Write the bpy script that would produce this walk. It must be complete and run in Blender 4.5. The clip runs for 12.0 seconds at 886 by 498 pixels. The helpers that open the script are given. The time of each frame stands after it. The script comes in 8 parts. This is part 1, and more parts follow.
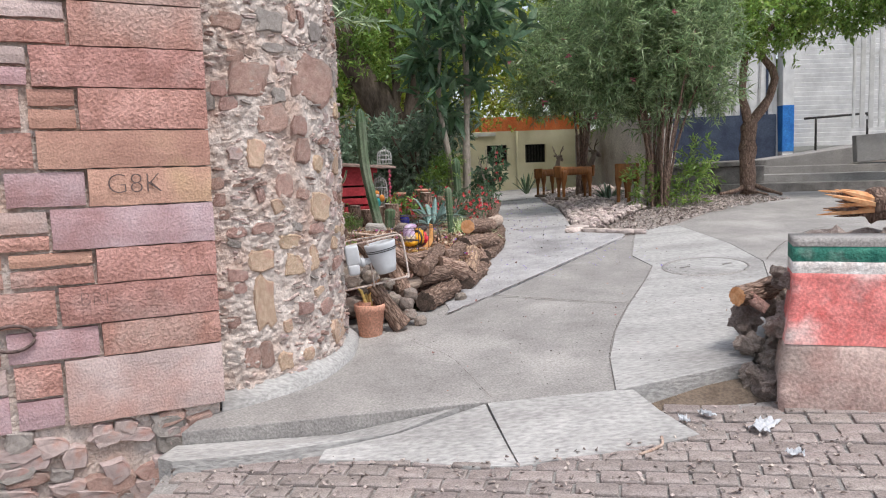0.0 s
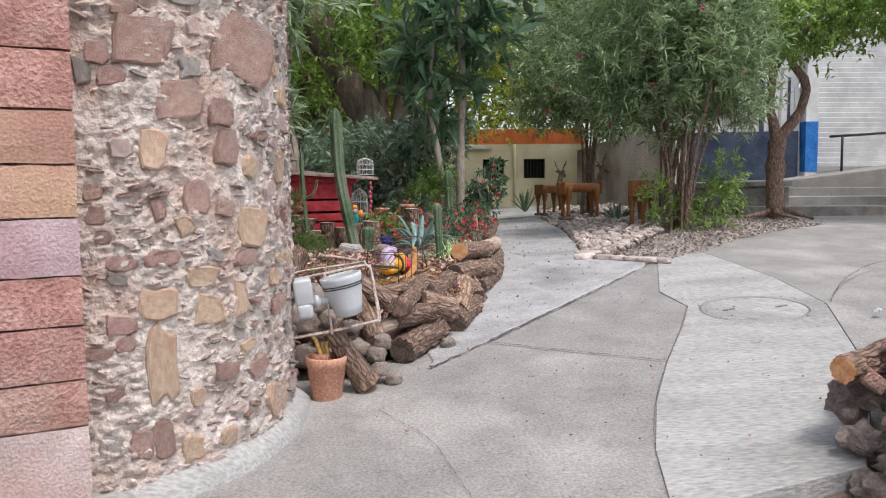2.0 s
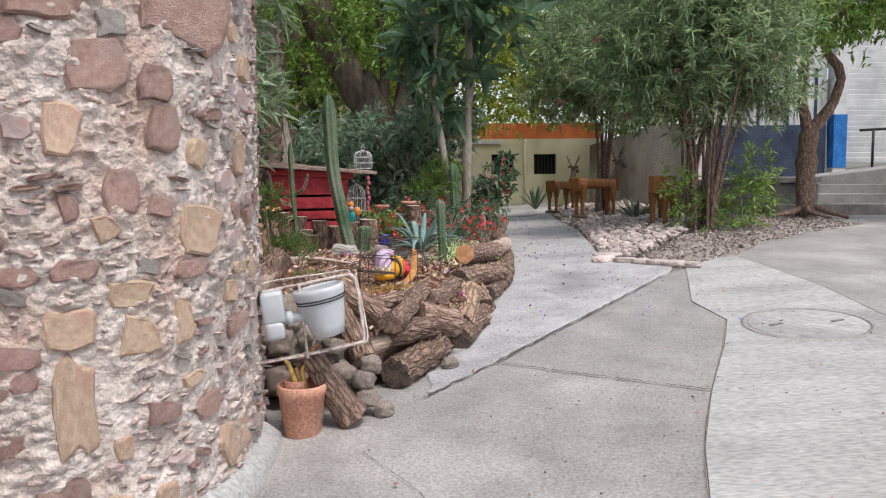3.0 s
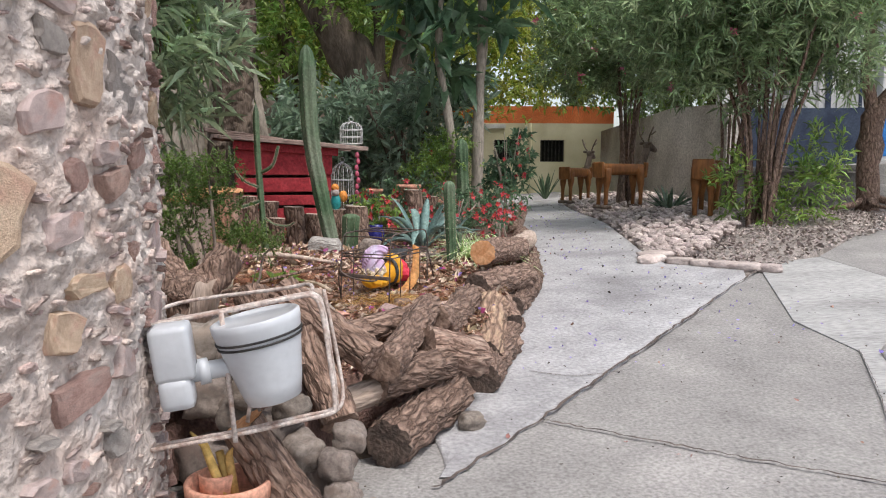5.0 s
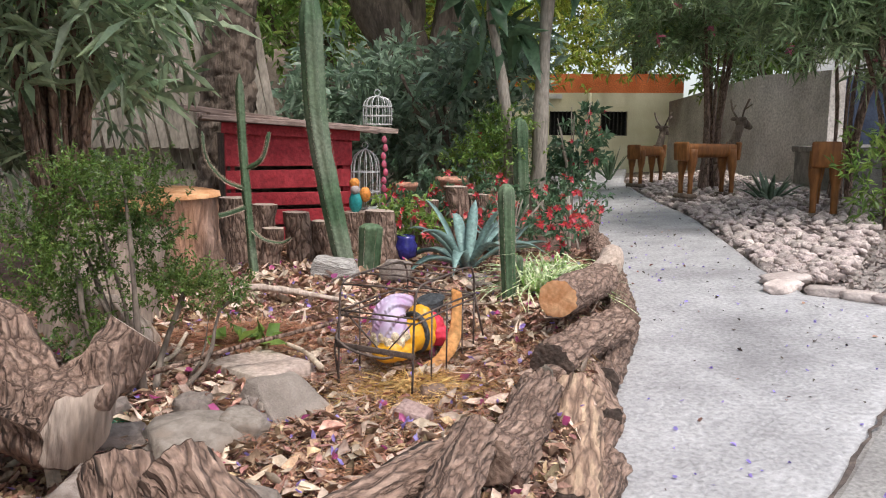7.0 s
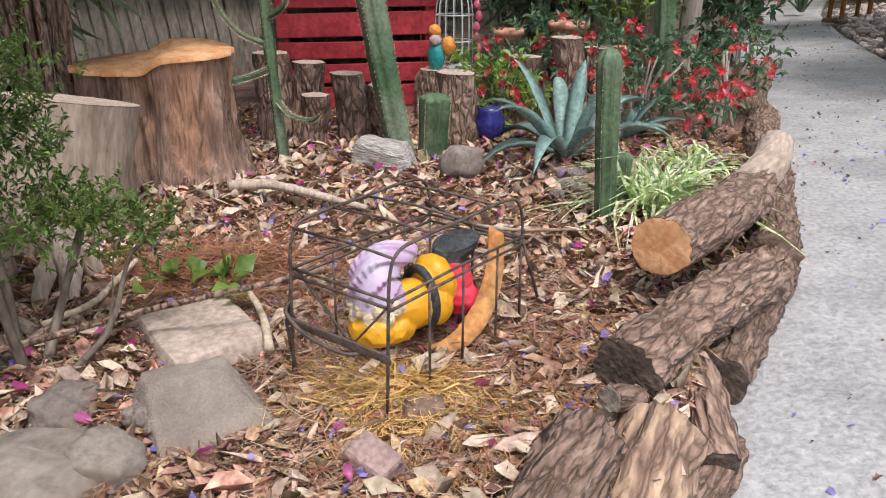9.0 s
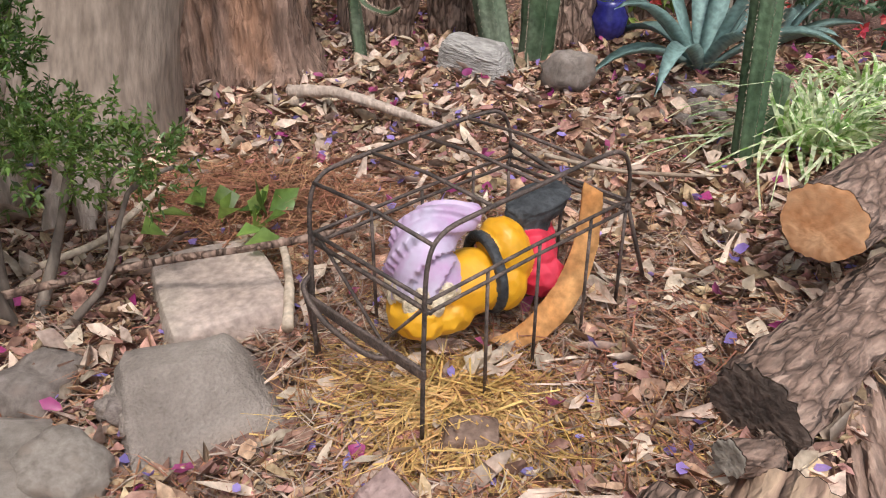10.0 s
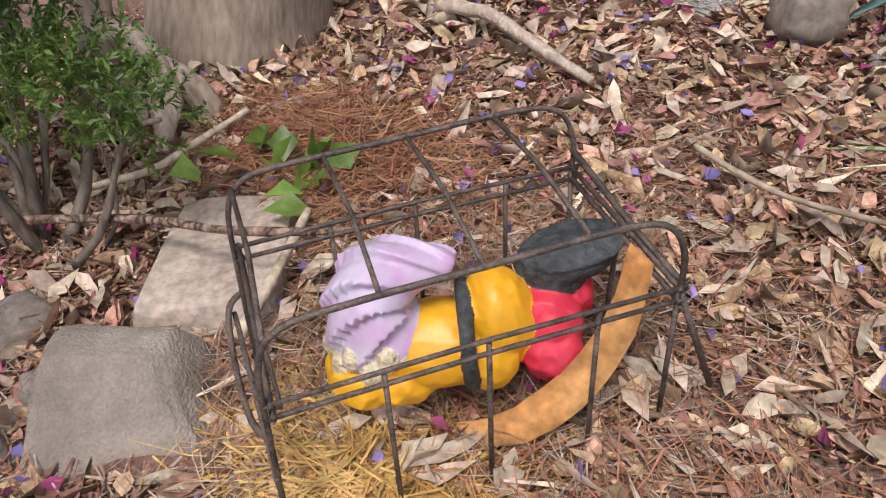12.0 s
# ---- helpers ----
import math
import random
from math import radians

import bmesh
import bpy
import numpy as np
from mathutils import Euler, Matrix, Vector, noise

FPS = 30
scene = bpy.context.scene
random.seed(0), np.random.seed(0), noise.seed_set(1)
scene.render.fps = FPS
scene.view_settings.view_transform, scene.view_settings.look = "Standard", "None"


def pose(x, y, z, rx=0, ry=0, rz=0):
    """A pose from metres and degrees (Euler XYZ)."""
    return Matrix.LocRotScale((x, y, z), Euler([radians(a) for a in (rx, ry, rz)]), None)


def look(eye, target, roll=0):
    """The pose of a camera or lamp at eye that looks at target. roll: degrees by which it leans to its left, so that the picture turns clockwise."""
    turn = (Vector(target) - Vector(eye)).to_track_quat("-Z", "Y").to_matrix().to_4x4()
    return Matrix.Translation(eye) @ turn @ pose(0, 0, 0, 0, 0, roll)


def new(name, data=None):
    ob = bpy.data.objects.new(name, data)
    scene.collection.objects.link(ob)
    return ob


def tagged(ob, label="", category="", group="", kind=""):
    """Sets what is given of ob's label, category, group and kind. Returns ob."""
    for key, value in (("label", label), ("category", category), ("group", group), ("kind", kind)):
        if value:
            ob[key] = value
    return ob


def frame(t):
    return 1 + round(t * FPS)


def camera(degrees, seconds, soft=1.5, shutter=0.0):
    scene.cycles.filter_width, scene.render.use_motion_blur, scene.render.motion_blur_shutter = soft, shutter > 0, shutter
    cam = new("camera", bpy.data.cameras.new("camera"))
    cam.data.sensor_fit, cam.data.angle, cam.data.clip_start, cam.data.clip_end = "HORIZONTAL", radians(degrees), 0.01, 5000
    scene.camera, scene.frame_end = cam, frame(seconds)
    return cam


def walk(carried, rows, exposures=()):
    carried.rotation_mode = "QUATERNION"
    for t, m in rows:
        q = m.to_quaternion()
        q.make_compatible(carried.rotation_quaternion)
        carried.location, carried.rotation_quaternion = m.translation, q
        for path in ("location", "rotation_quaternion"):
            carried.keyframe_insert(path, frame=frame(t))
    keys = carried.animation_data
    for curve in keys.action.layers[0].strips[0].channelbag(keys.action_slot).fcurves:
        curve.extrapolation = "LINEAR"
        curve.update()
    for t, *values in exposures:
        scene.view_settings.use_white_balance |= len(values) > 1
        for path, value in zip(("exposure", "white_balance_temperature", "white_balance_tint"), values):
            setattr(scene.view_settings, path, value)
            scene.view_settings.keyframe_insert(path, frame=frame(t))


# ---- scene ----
from mathutils.bvhtree import BVHTree

cam = camera(59.1, 12.0, soft=1.1)
METRES, EYE, TILT, LEAN, TURN = 8.0, 1.5, -6.0, 1.8, 0.0
ROWS = [
    (0.0, 0.0, 0.0, 0.0, 0.0, 0.0, -0.0),
    (0.5, 0.0026, 0.045, 0.0047, -1.68, 0.49, 0.36),
    (1.0, 0.0176, 0.0935, 0.0107, -1.9, 0.77, 0.15),
    (1.5, 0.0105, 0.1412, 0.0125, -1.16, 0.99, -0.59),
    (2.0, 0.0078, 0.1871, 0.0159, -0.5, 1.1, -1.21),
    (2.5, 0.0183, 0.237, 0.0212, -0.06, 1.04, -1.42),
    (3.0, 0.0136, 0.2862, 0.0239, 0.1, 0.84, -1.42),
    (5.0, 0.0, 0.4864, 0.0303, -0.37, 0.22, -2.06),
    (5.5, 0.0029, 0.5436, 0.0421, -0.21, -0.07, -2.09),
    (6.0, -0.0032, 0.5998, 0.0467, 0.33, -0.53, -2.1),
    (6.5, -0.0054, 0.644, 0.0607, 1.38, -1.1, -2.28),
    (8.5, 0.0178, 0.7965, 0.0847, 11.57, -10.53, -3.03),
    (9.0, 0.0267, 0.8285, 0.0917, 15.19, -15.22, -3.15),
    (9.5, 0.0257, 0.8603, 0.091, 19.21, -19.96, -3.44),
    (10.0, 0.0187, 0.8908, 0.094, 24.28, -24.39, -3.64),
    (10.5, 0.0253, 0.912, 0.0944, 30.5, -27.92, -3.61),
    (11.0, 0.0415, 0.933, 0.1018, 37.41, -30.86, -3.23),
    (11.5, 0.0444, 0.9483, 0.1028, 43.72, -33.24, -2.81),
    (12.0, 0.0357, 0.9731, 0.1035, 48.86, -35.27, -2.34),
]
walk(cam, [(t, pose(0, 0, EYE, TILT, LEAN, TURN) @ pose(METRES * x, METRES * y, METRES * z, 90 + pitch, roll, yaw)) for t, x, y, z, yaw, pitch, roll in ROWS],
     exposures=((0.0, 0.60), (5.0, 0.63), (6.5, 0.74), (8.5, 0.76), (9.5, 0.60), (10.5, 0.52), (12.0, 0.50)))

# ---- light ----
world = bpy.data.worlds.new("world")
scene.world = world
world.use_nodes = True
wn = world.node_tree.nodes
sky = wn.new("ShaderNodeTexSky")
sky.sky_type, sky.sun_disc = "NISHITA", False
sky.sun_elevation, sky.sun_rotation = radians(64), radians(146)
sky.air_density, sky.dust_density = 1.0, 2.5
pale = wn.new("ShaderNodeHueSaturation")
pale.inputs["Saturation"].default_value = 0.5
world.node_tree.links.new(sky.outputs[0], pale.inputs["Color"])
world.node_tree.links.new(pale.outputs[0], wn["Background"].inputs[0])
wn["Background"].inputs[1].default_value = 0.15
sun = new("sun", bpy.data.lights.new("sun", "SUN"))
sun.data.energy, sun.data.angle, sun.data.color = 1.5, radians(14), (1.0, 0.95, 0.91)
sun.matrix_world = look((5.5, -8, 20), (0, 0, 0))

# ---- materials ----
def mat(name, c1, c2, scale=6.0, rough=0.85, bump=0.3, fine=60.0, c3=None, metal=0.0, rand=0.0, island=0.0,
        stretch=(1, 1, 1), spec=0.3, contrast=(0.35, 0.65), distance=0.02, translucent=0.0, generated=False, fine_amount=0.35):
    """Two scales of noise between c1 and c2, stains of c3, fine relief, and change of tone from piece to piece."""
    m = bpy.data.materials.new(name)
    m.use_nodes = True
    nt = m.node_tree
    N, L = nt.nodes, nt.links
    bs = N["Principled BSDF"]
    tc = N.new("ShaderNodeTexCoord")
    mp = N.new("ShaderNodeMapping")
    mp.inputs["Scale"].default_value = stretch
    L.new(tc.outputs["Generated" if generated else "Object"], mp.inputs[0])
    big = N.new("ShaderNodeTexNoise")
    big.inputs["Scale"].default_value, big.inputs["Detail"].default_value, big.inputs["Roughness"].default_value = scale, 6, 0.6
    small = N.new("ShaderNodeTexNoise")
    small.inputs["Scale"].default_value, small.inputs["Detail"].default_value = fine, 4
    L.new(mp.outputs[0], big.inputs[0])
    L.new(mp.outputs[0], small.inputs[0])
    ramp = N.new("ShaderNodeValToRGB")
    ramp.color_ramp.elements[0].position, ramp.color_ramp.elements[1].position = contrast
    ramp.color_ramp.elements[0].color, ramp.color_ramp.elements[1].color = (*c1, 1), (*c2, 1)
    L.new(big.outputs[0], ramp.inputs[0])
    col = ramp.outputs[0]
    if c3:
        st = N.new("ShaderNodeTexNoise")
        st.inputs["Scale"].default_value, st.inputs["Detail"].default_value = scale * 0.37, 5
        L.new(mp.outputs[0], st.inputs[0])
        sr = N.new("ShaderNodeMapRange")
        sr.inputs[1].default_value, sr.inputs[2].default_value = 0.52, 0.68
        L.new(st.outputs[0], sr.inputs[0])
        mx = N.new("ShaderNodeMix")
        mx.data_type = "RGBA"
        L.new(sr.outputs[0], mx.inputs[0])
        L.new(col, mx.inputs[6])
        mx.inputs[7].default_value = (*c3, 1)
        col = mx.outputs[2]
    hs = N.new("ShaderNodeHueSaturation")
    L.new(col, hs.inputs["Color"])
    mr = N.new("ShaderNodeMapRange")
    mr.inputs[1].default_value, mr.inputs[2].default_value = 0.25, 0.75
    mr.inputs[3].default_value, mr.inputs[4].default_value = 1 - fine_amount, 1 + fine_amount
    L.new(small.outputs[0], mr.inputs[0])
    val = mr.outputs[0]
    for amount, node, out in ((rand, "ShaderNodeObjectInfo", "Random"), (island, "ShaderNodeNewGeometry", "Random Per Island")):
        if amount:
            r = N.new(node)
            m2 = N.new("ShaderNodeMapRange")
            m2.inputs[3].default_value, m2.inputs[4].default_value = 1 - amount, 1 + amount
            L.new(r.outputs[out], m2.inputs[0])
            mu = N.new("ShaderNodeMath")
            mu.operation = "MULTIPLY"
            L.new(val, mu.inputs[0])
            L.new(m2.outputs[0], mu.inputs[1])
            val = mu.outputs[0]
            m3 = N.new("ShaderNodeMapRange")
            m3.inputs[3].default_value, m3.inputs[4].default_value = 0.5 - 0.05 * amount, 0.5 + 0.05 * amount
            wn_ = N.new("ShaderNodeTexWhiteNoise")
            wn_.noise_dimensions = "1D"
            L.new(r.outputs[out], wn_.inputs["W"])
            L.new(wn_.outputs["Value"], m3.inputs[0])
            L.new(m3.outputs[0], hs.inputs["Hue"])
    L.new(val, hs.inputs["Value"])
    L.new(hs.outputs[0], bs.inputs["Base Color"])
    bs.inputs["Roughness"].default_value, bs.inputs["Metallic"].default_value = rough, metal
    bs.inputs["Specular IOR Level"].default_value = spec
    if bump:
        add = N.new("ShaderNodeMath")
        add.operation = "ADD"
        L.new(big.outputs[0], add.inputs[0])
        L.new(small.outputs[0], add.inputs[1])
        bp = N.new("ShaderNodeBump")
        bp.inputs["Strength"].default_value, bp.inputs["Distance"].default_value = bump, distance
        L.new(add.outputs[0], bp.inputs["Height"])
        L.new(bp.outputs[0], bs.inputs["Normal"])
    if translucent:
        tr = N.new("ShaderNodeBsdfTranslucent")
        L.new(hs.outputs[0], tr.inputs[0])
        ms = N.new("ShaderNodeMixShader")
        ms.inputs[0].default_value = translucent
        L.new(bs.outputs[0], ms.inputs[1])
        L.new(tr.outputs[0], ms.inputs[2])
        L.new(ms.outputs[0], N["Material Output"].inputs[0])
    return m


M_earth = mat("earth", (0.10, 0.075, 0.055), (0.20, 0.155, 0.12), 3, bump=0.6)
M_bed = mat("bed_soil", (0.15, 0.088, 0.072), (0.32, 0.195, 0.162), 9, bump=0.8, fine=90)
M_conc = mat("concrete", (0.235, 0.222, 0.214), (0.33, 0.315, 0.30), 3.0, fine=70, bump=0.35, c3=(0.38, 0.36, 0.345), fine_amount=0.34, contrast=(0.3, 0.7))
M_conc_light = mat("light_concrete", (0.33, 0.325, 0.315), (0.44, 0.43, 0.42), 4.0, fine=60, bump=0.45, c3=(0.28, 0.27, 0.262), stretch=(0.35, 1.0, 1), fine_amount=0.32, contrast=(0.3, 0.7))
M_conc_path = mat("path_concrete", (0.30, 0.292, 0.295), (0.46, 0.45, 0.455), 3.2, fine=50, bump=0.5, c3=(0.24, 0.232, 0.236), fine_amount=0.28, contrast=(0.28, 0.7))
M_conc_dark = mat("dark_concrete", (0.14, 0.13, 0.12), (0.26, 0.24, 0.225), 5, fine=90, bump=0.5)
M_paver = mat("paver", (0.25, 0.21, 0.195), (0.39, 0.34, 0.32), 7, rand=0.16, bump=0.5, c3=(0.22, 0.19, 0.18), fine=90)
M_mortar = mat("mortar", (0.46, 0.385, 0.345), (0.66, 0.585, 0.54), 7, fine=45, bump=0.7, distance=0.03, c3=(0.50, 0.37, 0.31), fine_amount=0.3)
M_pink = mat("pink_sandstone", (0.38, 0.20, 0.165), (0.56, 0.32, 0.275), 6, fine=60, bump=0.9, rand=0.14, c3=(0.50, 0.35, 0.31), fine_amount=0.3)
M_pinkgrey = mat("weathered_sandstone", (0.42, 0.33, 0.31), (0.56, 0.45, 0.43), 4, fine=80, bump=0.5, rand=0.1, c3=(0.50, 0.30, 0.25), fine_amount=0.2)
M_ochre = mat("ochre_stone", (0.45, 0.315, 0.225), (0.60, 0.46, 0.345), 6, fine=80, bump=0.5, rand=0.14, c3=(0.50, 0.31, 0.24))
M_greystone = mat("grey_stone", (0.27, 0.24, 0.22), (0.40, 0.36, 0.335), 5, fine=90, bump=0.6, rand=0.22)
M_rock = mat("field_rock", (0.22, 0.18, 0.155), (0.38, 0.32, 0.28), 7, fine=170, bump=0.55, c3=(0.32, 0.25, 0.21), rand=0.2, distance=0.012, fine_amount=0.15)
M_rockpink = mat("pink_rock", (0.40, 0.325, 0.30), (0.60, 0.51, 0.475), 8, fine=60, bump=0.5, rand=0.24, fine_amount=0.14, distance=0.012)
M_slab = mat("tan_slab", (0.38, 0.295, 0.25), (0.52, 0.415, 0.36), 6, fine=55, bump=0.5, c3=(0.36, 0.31, 0.25), distance=0.01)


def barkmat(name, deep, mid, top, scale=30.0, stretch=(1, 1, 0.3), rand=0.15, furrow=0.16):
    """Bark: pale plates of cork between dark furrows that run along the stem; the furrow colour also paints in the
    crease shade.
    """
    m = bpy.data.materials.new(name)
    m.use_nodes = True
    nt = m.node_tree
    N, L = nt.nodes, nt.links
    bs = N["Principled BSDF"]
    tc, mp = N.new("ShaderNodeTexCoord"), N.new("ShaderNodeMapping")
    mp.inputs["Scale"].default_value = stretch
    L.new(tc.outputs["Object"], mp.inputs[0])
    warp = N.new("ShaderNodeTexNoise")
    warp.inputs["Scale"].default_value, warp.inputs["Detail"].default_value = scale * 0.5, 4
    L.new(mp.outputs[0], warp.inputs[0])
    mixv = N.new("ShaderNodeVectorMath")
    mixv.operation = "MULTIPLY_ADD"
    mixv.inputs[1].default_value = (0.11, 0.11, 0.11)
    L.new(warp.outputs["Color"], mixv.inputs[0])
    L.new(mp.outputs[0], mixv.inputs[2])
    vo = N.new("ShaderNodeTexVoronoi")
    vo.feature = "DISTANCE_TO_EDGE"
    vo.inputs["Scale"].default_value = scale
    L.new(mixv.outputs[0], vo.inputs["Vector"])
    # furrows darkened in colour: darker bark plus the shade its relief barely shows
    ramp = N.new("ShaderNodeValToRGB")
    e = ramp.color_ramp.elements
    e[0].position, e[0].color = 0.0, (*deep, 1)
    e[1].position, e[1].color = 0.34, (*top, 1)
    k = e.new(furrow)
    k.color = (*mid, 1)
    L.new(vo.outputs["Distance"], ramp.inputs[0])
    fine = N.new("ShaderNodeTexNoise")
    fine.inputs["Scale"].default_value, fine.inputs["Detail"].default_value = scale * 4, 5
    L.new(mp.outputs[0], fine.inputs[0])
    info, hs, mr, ml = N.new("ShaderNodeObjectInfo"), N.new("ShaderNodeHueSaturation"), N.new("ShaderNodeMapRange"), N.new("ShaderNodeMath")
    mr.inputs[3].default_value, mr.inputs[4].default_value = 1 - rand, 1 + rand
    L.new(info.outputs["Random"], mr.inputs[0])
    f2 = N.new("ShaderNodeMapRange")
    f2.inputs[1].default_value, f2.inputs[2].default_value, f2.inputs[3].default_value, f2.inputs[4].default_value = 0.3, 0.7, 0.65, 1.35
    L.new(fine.outputs[0], f2.inputs[0])
    ml.operation = "MULTIPLY"
    L.new(mr.outputs[0], ml.inputs[0])
    L.new(f2.outputs[0], ml.inputs[1])
    L.new(ramp.outputs[0], hs.inputs["Color"])
    L.new(ml.outputs[0], hs.inputs["Value"])
    L.new(hs.outputs[0], bs.inputs["Base Color"])
    bs.inputs["Roughness"].default_value = 0.9
    hmul = N.new("ShaderNodeMath")
    hmul.operation = "MULTIPLY_ADD"
    hmul.inputs[1].default_value = 0.35
    L.new(fine.outputs[0], hmul.inputs[0])
    cl = N.new("ShaderNodeMapRange")
    cl.inputs[2].default_value = 0.3
    L.new(vo.outputs["Distance"], cl.inputs[0])
    L.new(cl.outputs[0], hmul.inputs[2])
    bp = N.new("ShaderNodeBump")
    bp.inputs["Strength"].default_value, bp.inputs["Distance"].default_value = 1.0, 0.012
    L.new(hmul.outputs[0], bp.inputs["Height"])
    L.new(bp.outputs[0], bs.inputs["Normal"])
    return m


M_bark = barkmat("bark", (0.11, 0.068, 0.05), (0.235, 0.152, 0.115), (0.315, 0.215, 0.165), scale=26, stretch=(1, 1, 0.34), furrow=0.10)
M_stump = mat("stump_bark", (0.10, 0.06, 0.045), (0.36, 0.235, 0.18), 16, fine=70, bump=1.0, stretch=(1, 1, 0.14), distance=0.02, c3=(0.40, 0.22, 0.14), contrast=(0.32, 0.62))
M_log_tan = mat("debarked_log", (0.25, 0.19, 0.15), (0.40, 0.32, 0.26), 7, fine=60, bump=0.5, stretch=(1, 1, 0.25), c3=(0.21, 0.155, 0.12), distance=0.008)
M_bark_worn = barkmat("worn_bark", (0.16, 0.095, 0.07), (0.33, 0.215, 0.165), (0.42, 0.30, 0.235), scale=22, stretch=(1, 1, 0.3), furrow=0.06)
M_bark_torn = barkmat("torn_bark", (0.16, 0.10, 0.07), (0.32, 0.21, 0.15), (0.42, 0.295, 0.20), scale=20, stretch=(1, 1, 0.22), furrow=0.12)
M_bark_dark = mat("dark_bark", (0.075, 0.055, 0.042), (0.21, 0.16, 0.125), 10, fine=60, bump=1.0, stretch=(1, 1, 0.2), distance=0.02)
M_bark_pale = mat("pale_bark", (0.22, 0.19, 0.155), (0.38, 0.33, 0.275), 8, fine=60, bump=0.7, stretch=(1, 1, 0.3), distance=0.01)
M_bark_grey = mat("grey_brown_bark", (0.13, 0.10, 0.082), (0.27, 0.22, 0.18), 14, fine=60, bump=0.7, stretch=(1, 1, 0.4), distance=0.008)
M_cut = mat("cut_wood", (0.52, 0.22, 0.085), (0.72, 0.42, 0.23), 16, fine=60, bump=0.15, fine_amount=0.15)
M_cut_aged = mat("aged_cut_wood", (0.15, 0.095, 0.07), (0.29, 0.20, 0.155), 14, fine=60, bump=0.4)
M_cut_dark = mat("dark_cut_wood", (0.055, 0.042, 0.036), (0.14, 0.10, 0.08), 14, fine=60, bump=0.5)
M_wood_pale = mat("bare_wood", (0.38, 0.29, 0.23), (0.56, 0.45, 0.38), 7, fine=60, bump=0.6, stretch=(1, 1, 0.2))
M_deer = mat("varnished_wood", (0.15, 0.055, 0.018), (0.28, 0.115, 0.035), 7, fine=40, rough=0.5, bump=0.2, stretch=(1, 1, 0.25))
M_red = mat("red_paint", (0.28, 0.02, 0.028), (0.40, 0.042, 0.052), 6, fine=50, rough=0.7, bump=0.3)
M_plank = mat("grey_plank", (0.22, 0.15, 0.125), (0.40, 0.30, 0.26), 7, fine=60, bump=0.6, stretch=(0.3, 1, 1))
M_terra = mat("terracotta", (0.52, 0.25, 0.17), (0.66, 0.36, 0.26), 9, fine=70, bump=0.15)
M_white = mat("white_glaze", (0.48, 0.50, 0.53), (0.59, 0.61, 0.64), 4, fine=40, rough=0.3, bump=0.03, spec=0.5, fine_amount=0.04)
M_whitepaint = mat("white_paint", (0.50, 0.50, 0.50), (0.68, 0.68, 0.67), 3, fine=50, bump=0.15, rough=0.7, fine_amount=0.06)
M_cream = mat("cream_plaster", (0.66, 0.60, 0.40), (0.78, 0.73, 0.54), 1.6, fine=40, bump=0.2, c3=(0.58, 0.52, 0.38), fine_amount=0.06)
M_orange = mat("orange_plaster", (0.60, 0.15, 0.05), (0.72, 0.22, 0.08), 3, fine=40, bump=0.2)
M_greywall = mat("grey_plaster", (0.40, 0.36, 0.33), (0.60, 0.55, 0.51), 1.2, fine=30, bump=0.5, c3=(0.22, 0.17, 0.15))
M_blue = mat("blue_paint", (0.02, 0.13, 0.42), (0.04, 0.20, 0.52), 4, fine=40, bump=0.15)
M_navy = mat("navy_paint", (0.028, 0.038, 0.07), (0.065, 0.085, 0.125), 3, fine=40, bump=0.2)
M_dark = mat("dark_metal", (0.02, 0.02, 0.022), (0.06, 0.055, 0.05), 20, fine=90, rough=0.55, bump=0.2, metal=0.3)
M_iron = mat("rusty_iron", (0.07, 0.058, 0.052), (0.19, 0.14, 0.12), 30, fine=200, rough=0.6, bump=0.3, metal=0.4)
M_rackwire = mat("worn_white_wire", (0.34, 0.24, 0.20), (0.66, 0.60, 0.56), 25, fine=120, rough=0.55, bump=0.2)
M_black = mat("dark_void", (0.008, 0.008, 0.008), (0.02, 0.02, 0.02), 5, bump=0)
M_green_p = mat("green_paint", (0.02, 0.13, 0.10), (0.06, 0.23, 0.17), 9, fine=60, bump=0.5, c3=(0.30, 0.33, 0.30))
M_white_p = mat("flaking_white_paint", (0.55, 0.50, 0.48), (0.78, 0.76, 0.74), 9, fine=60, bump=0.5, c3=(0.42, 0.33, 0.30))
M_red_p = mat("flaking_red_paint", (0.56, 0.13, 0.12), (0.72, 0.27, 0.25), 7, fine=60, bump=0.4, c3=(0.66, 0.55, 0.52), contrast=(0.3, 0.6), distance=0.012)
M_wallbase = mat("worn_render", (0.38, 0.25, 0.22), (0.52, 0.40, 0.36), 6, fine=60, bump=0.45, c3=(0.34, 0.28, 0.25), distance=0.012)


def leafmat(name, c1, c2, rough=0.38, island=0.45, spec=0.6):
    return mat(name, c1, c2, 2.5, rough=rough, bump=0, fine=30, island=island, translucent=0.48, spec=spec)


M_oleander = leafmat("oleander_leaf", (0.20, 0.30, 0.14), (0.37, 0.46, 0.26))
M_leaf_pale = leafmat("pale_oleander_leaf", (0.22, 0.32, 0.18), (0.42, 0.50, 0.33))
M_leaf = leafmat("green_leaf", (0.14, 0.24, 0.05), (0.31, 0.44, 0.11))
M_leaf_dark = leafmat("dark_leaf", (0.06, 0.13, 0.07), (0.15, 0.24, 0.13))
M_leaf_yellow = leafmat("sunlit_leaf", (0.26, 0.34, 0.05), (0.50, 0.52, 0.11))
M_leaf_grey = leafmat("grey_green_leaf", (0.15, 0.23, 0.15), (0.32, 0.41, 0.30))
M_cactus = mat("cactus_skin", (0.055, 0.10, 0.05), (0.12, 0.18, 0.10), 6, fine=60, rough=0.6, bump=0.3, c3=(0.17, 0.20, 0.14))
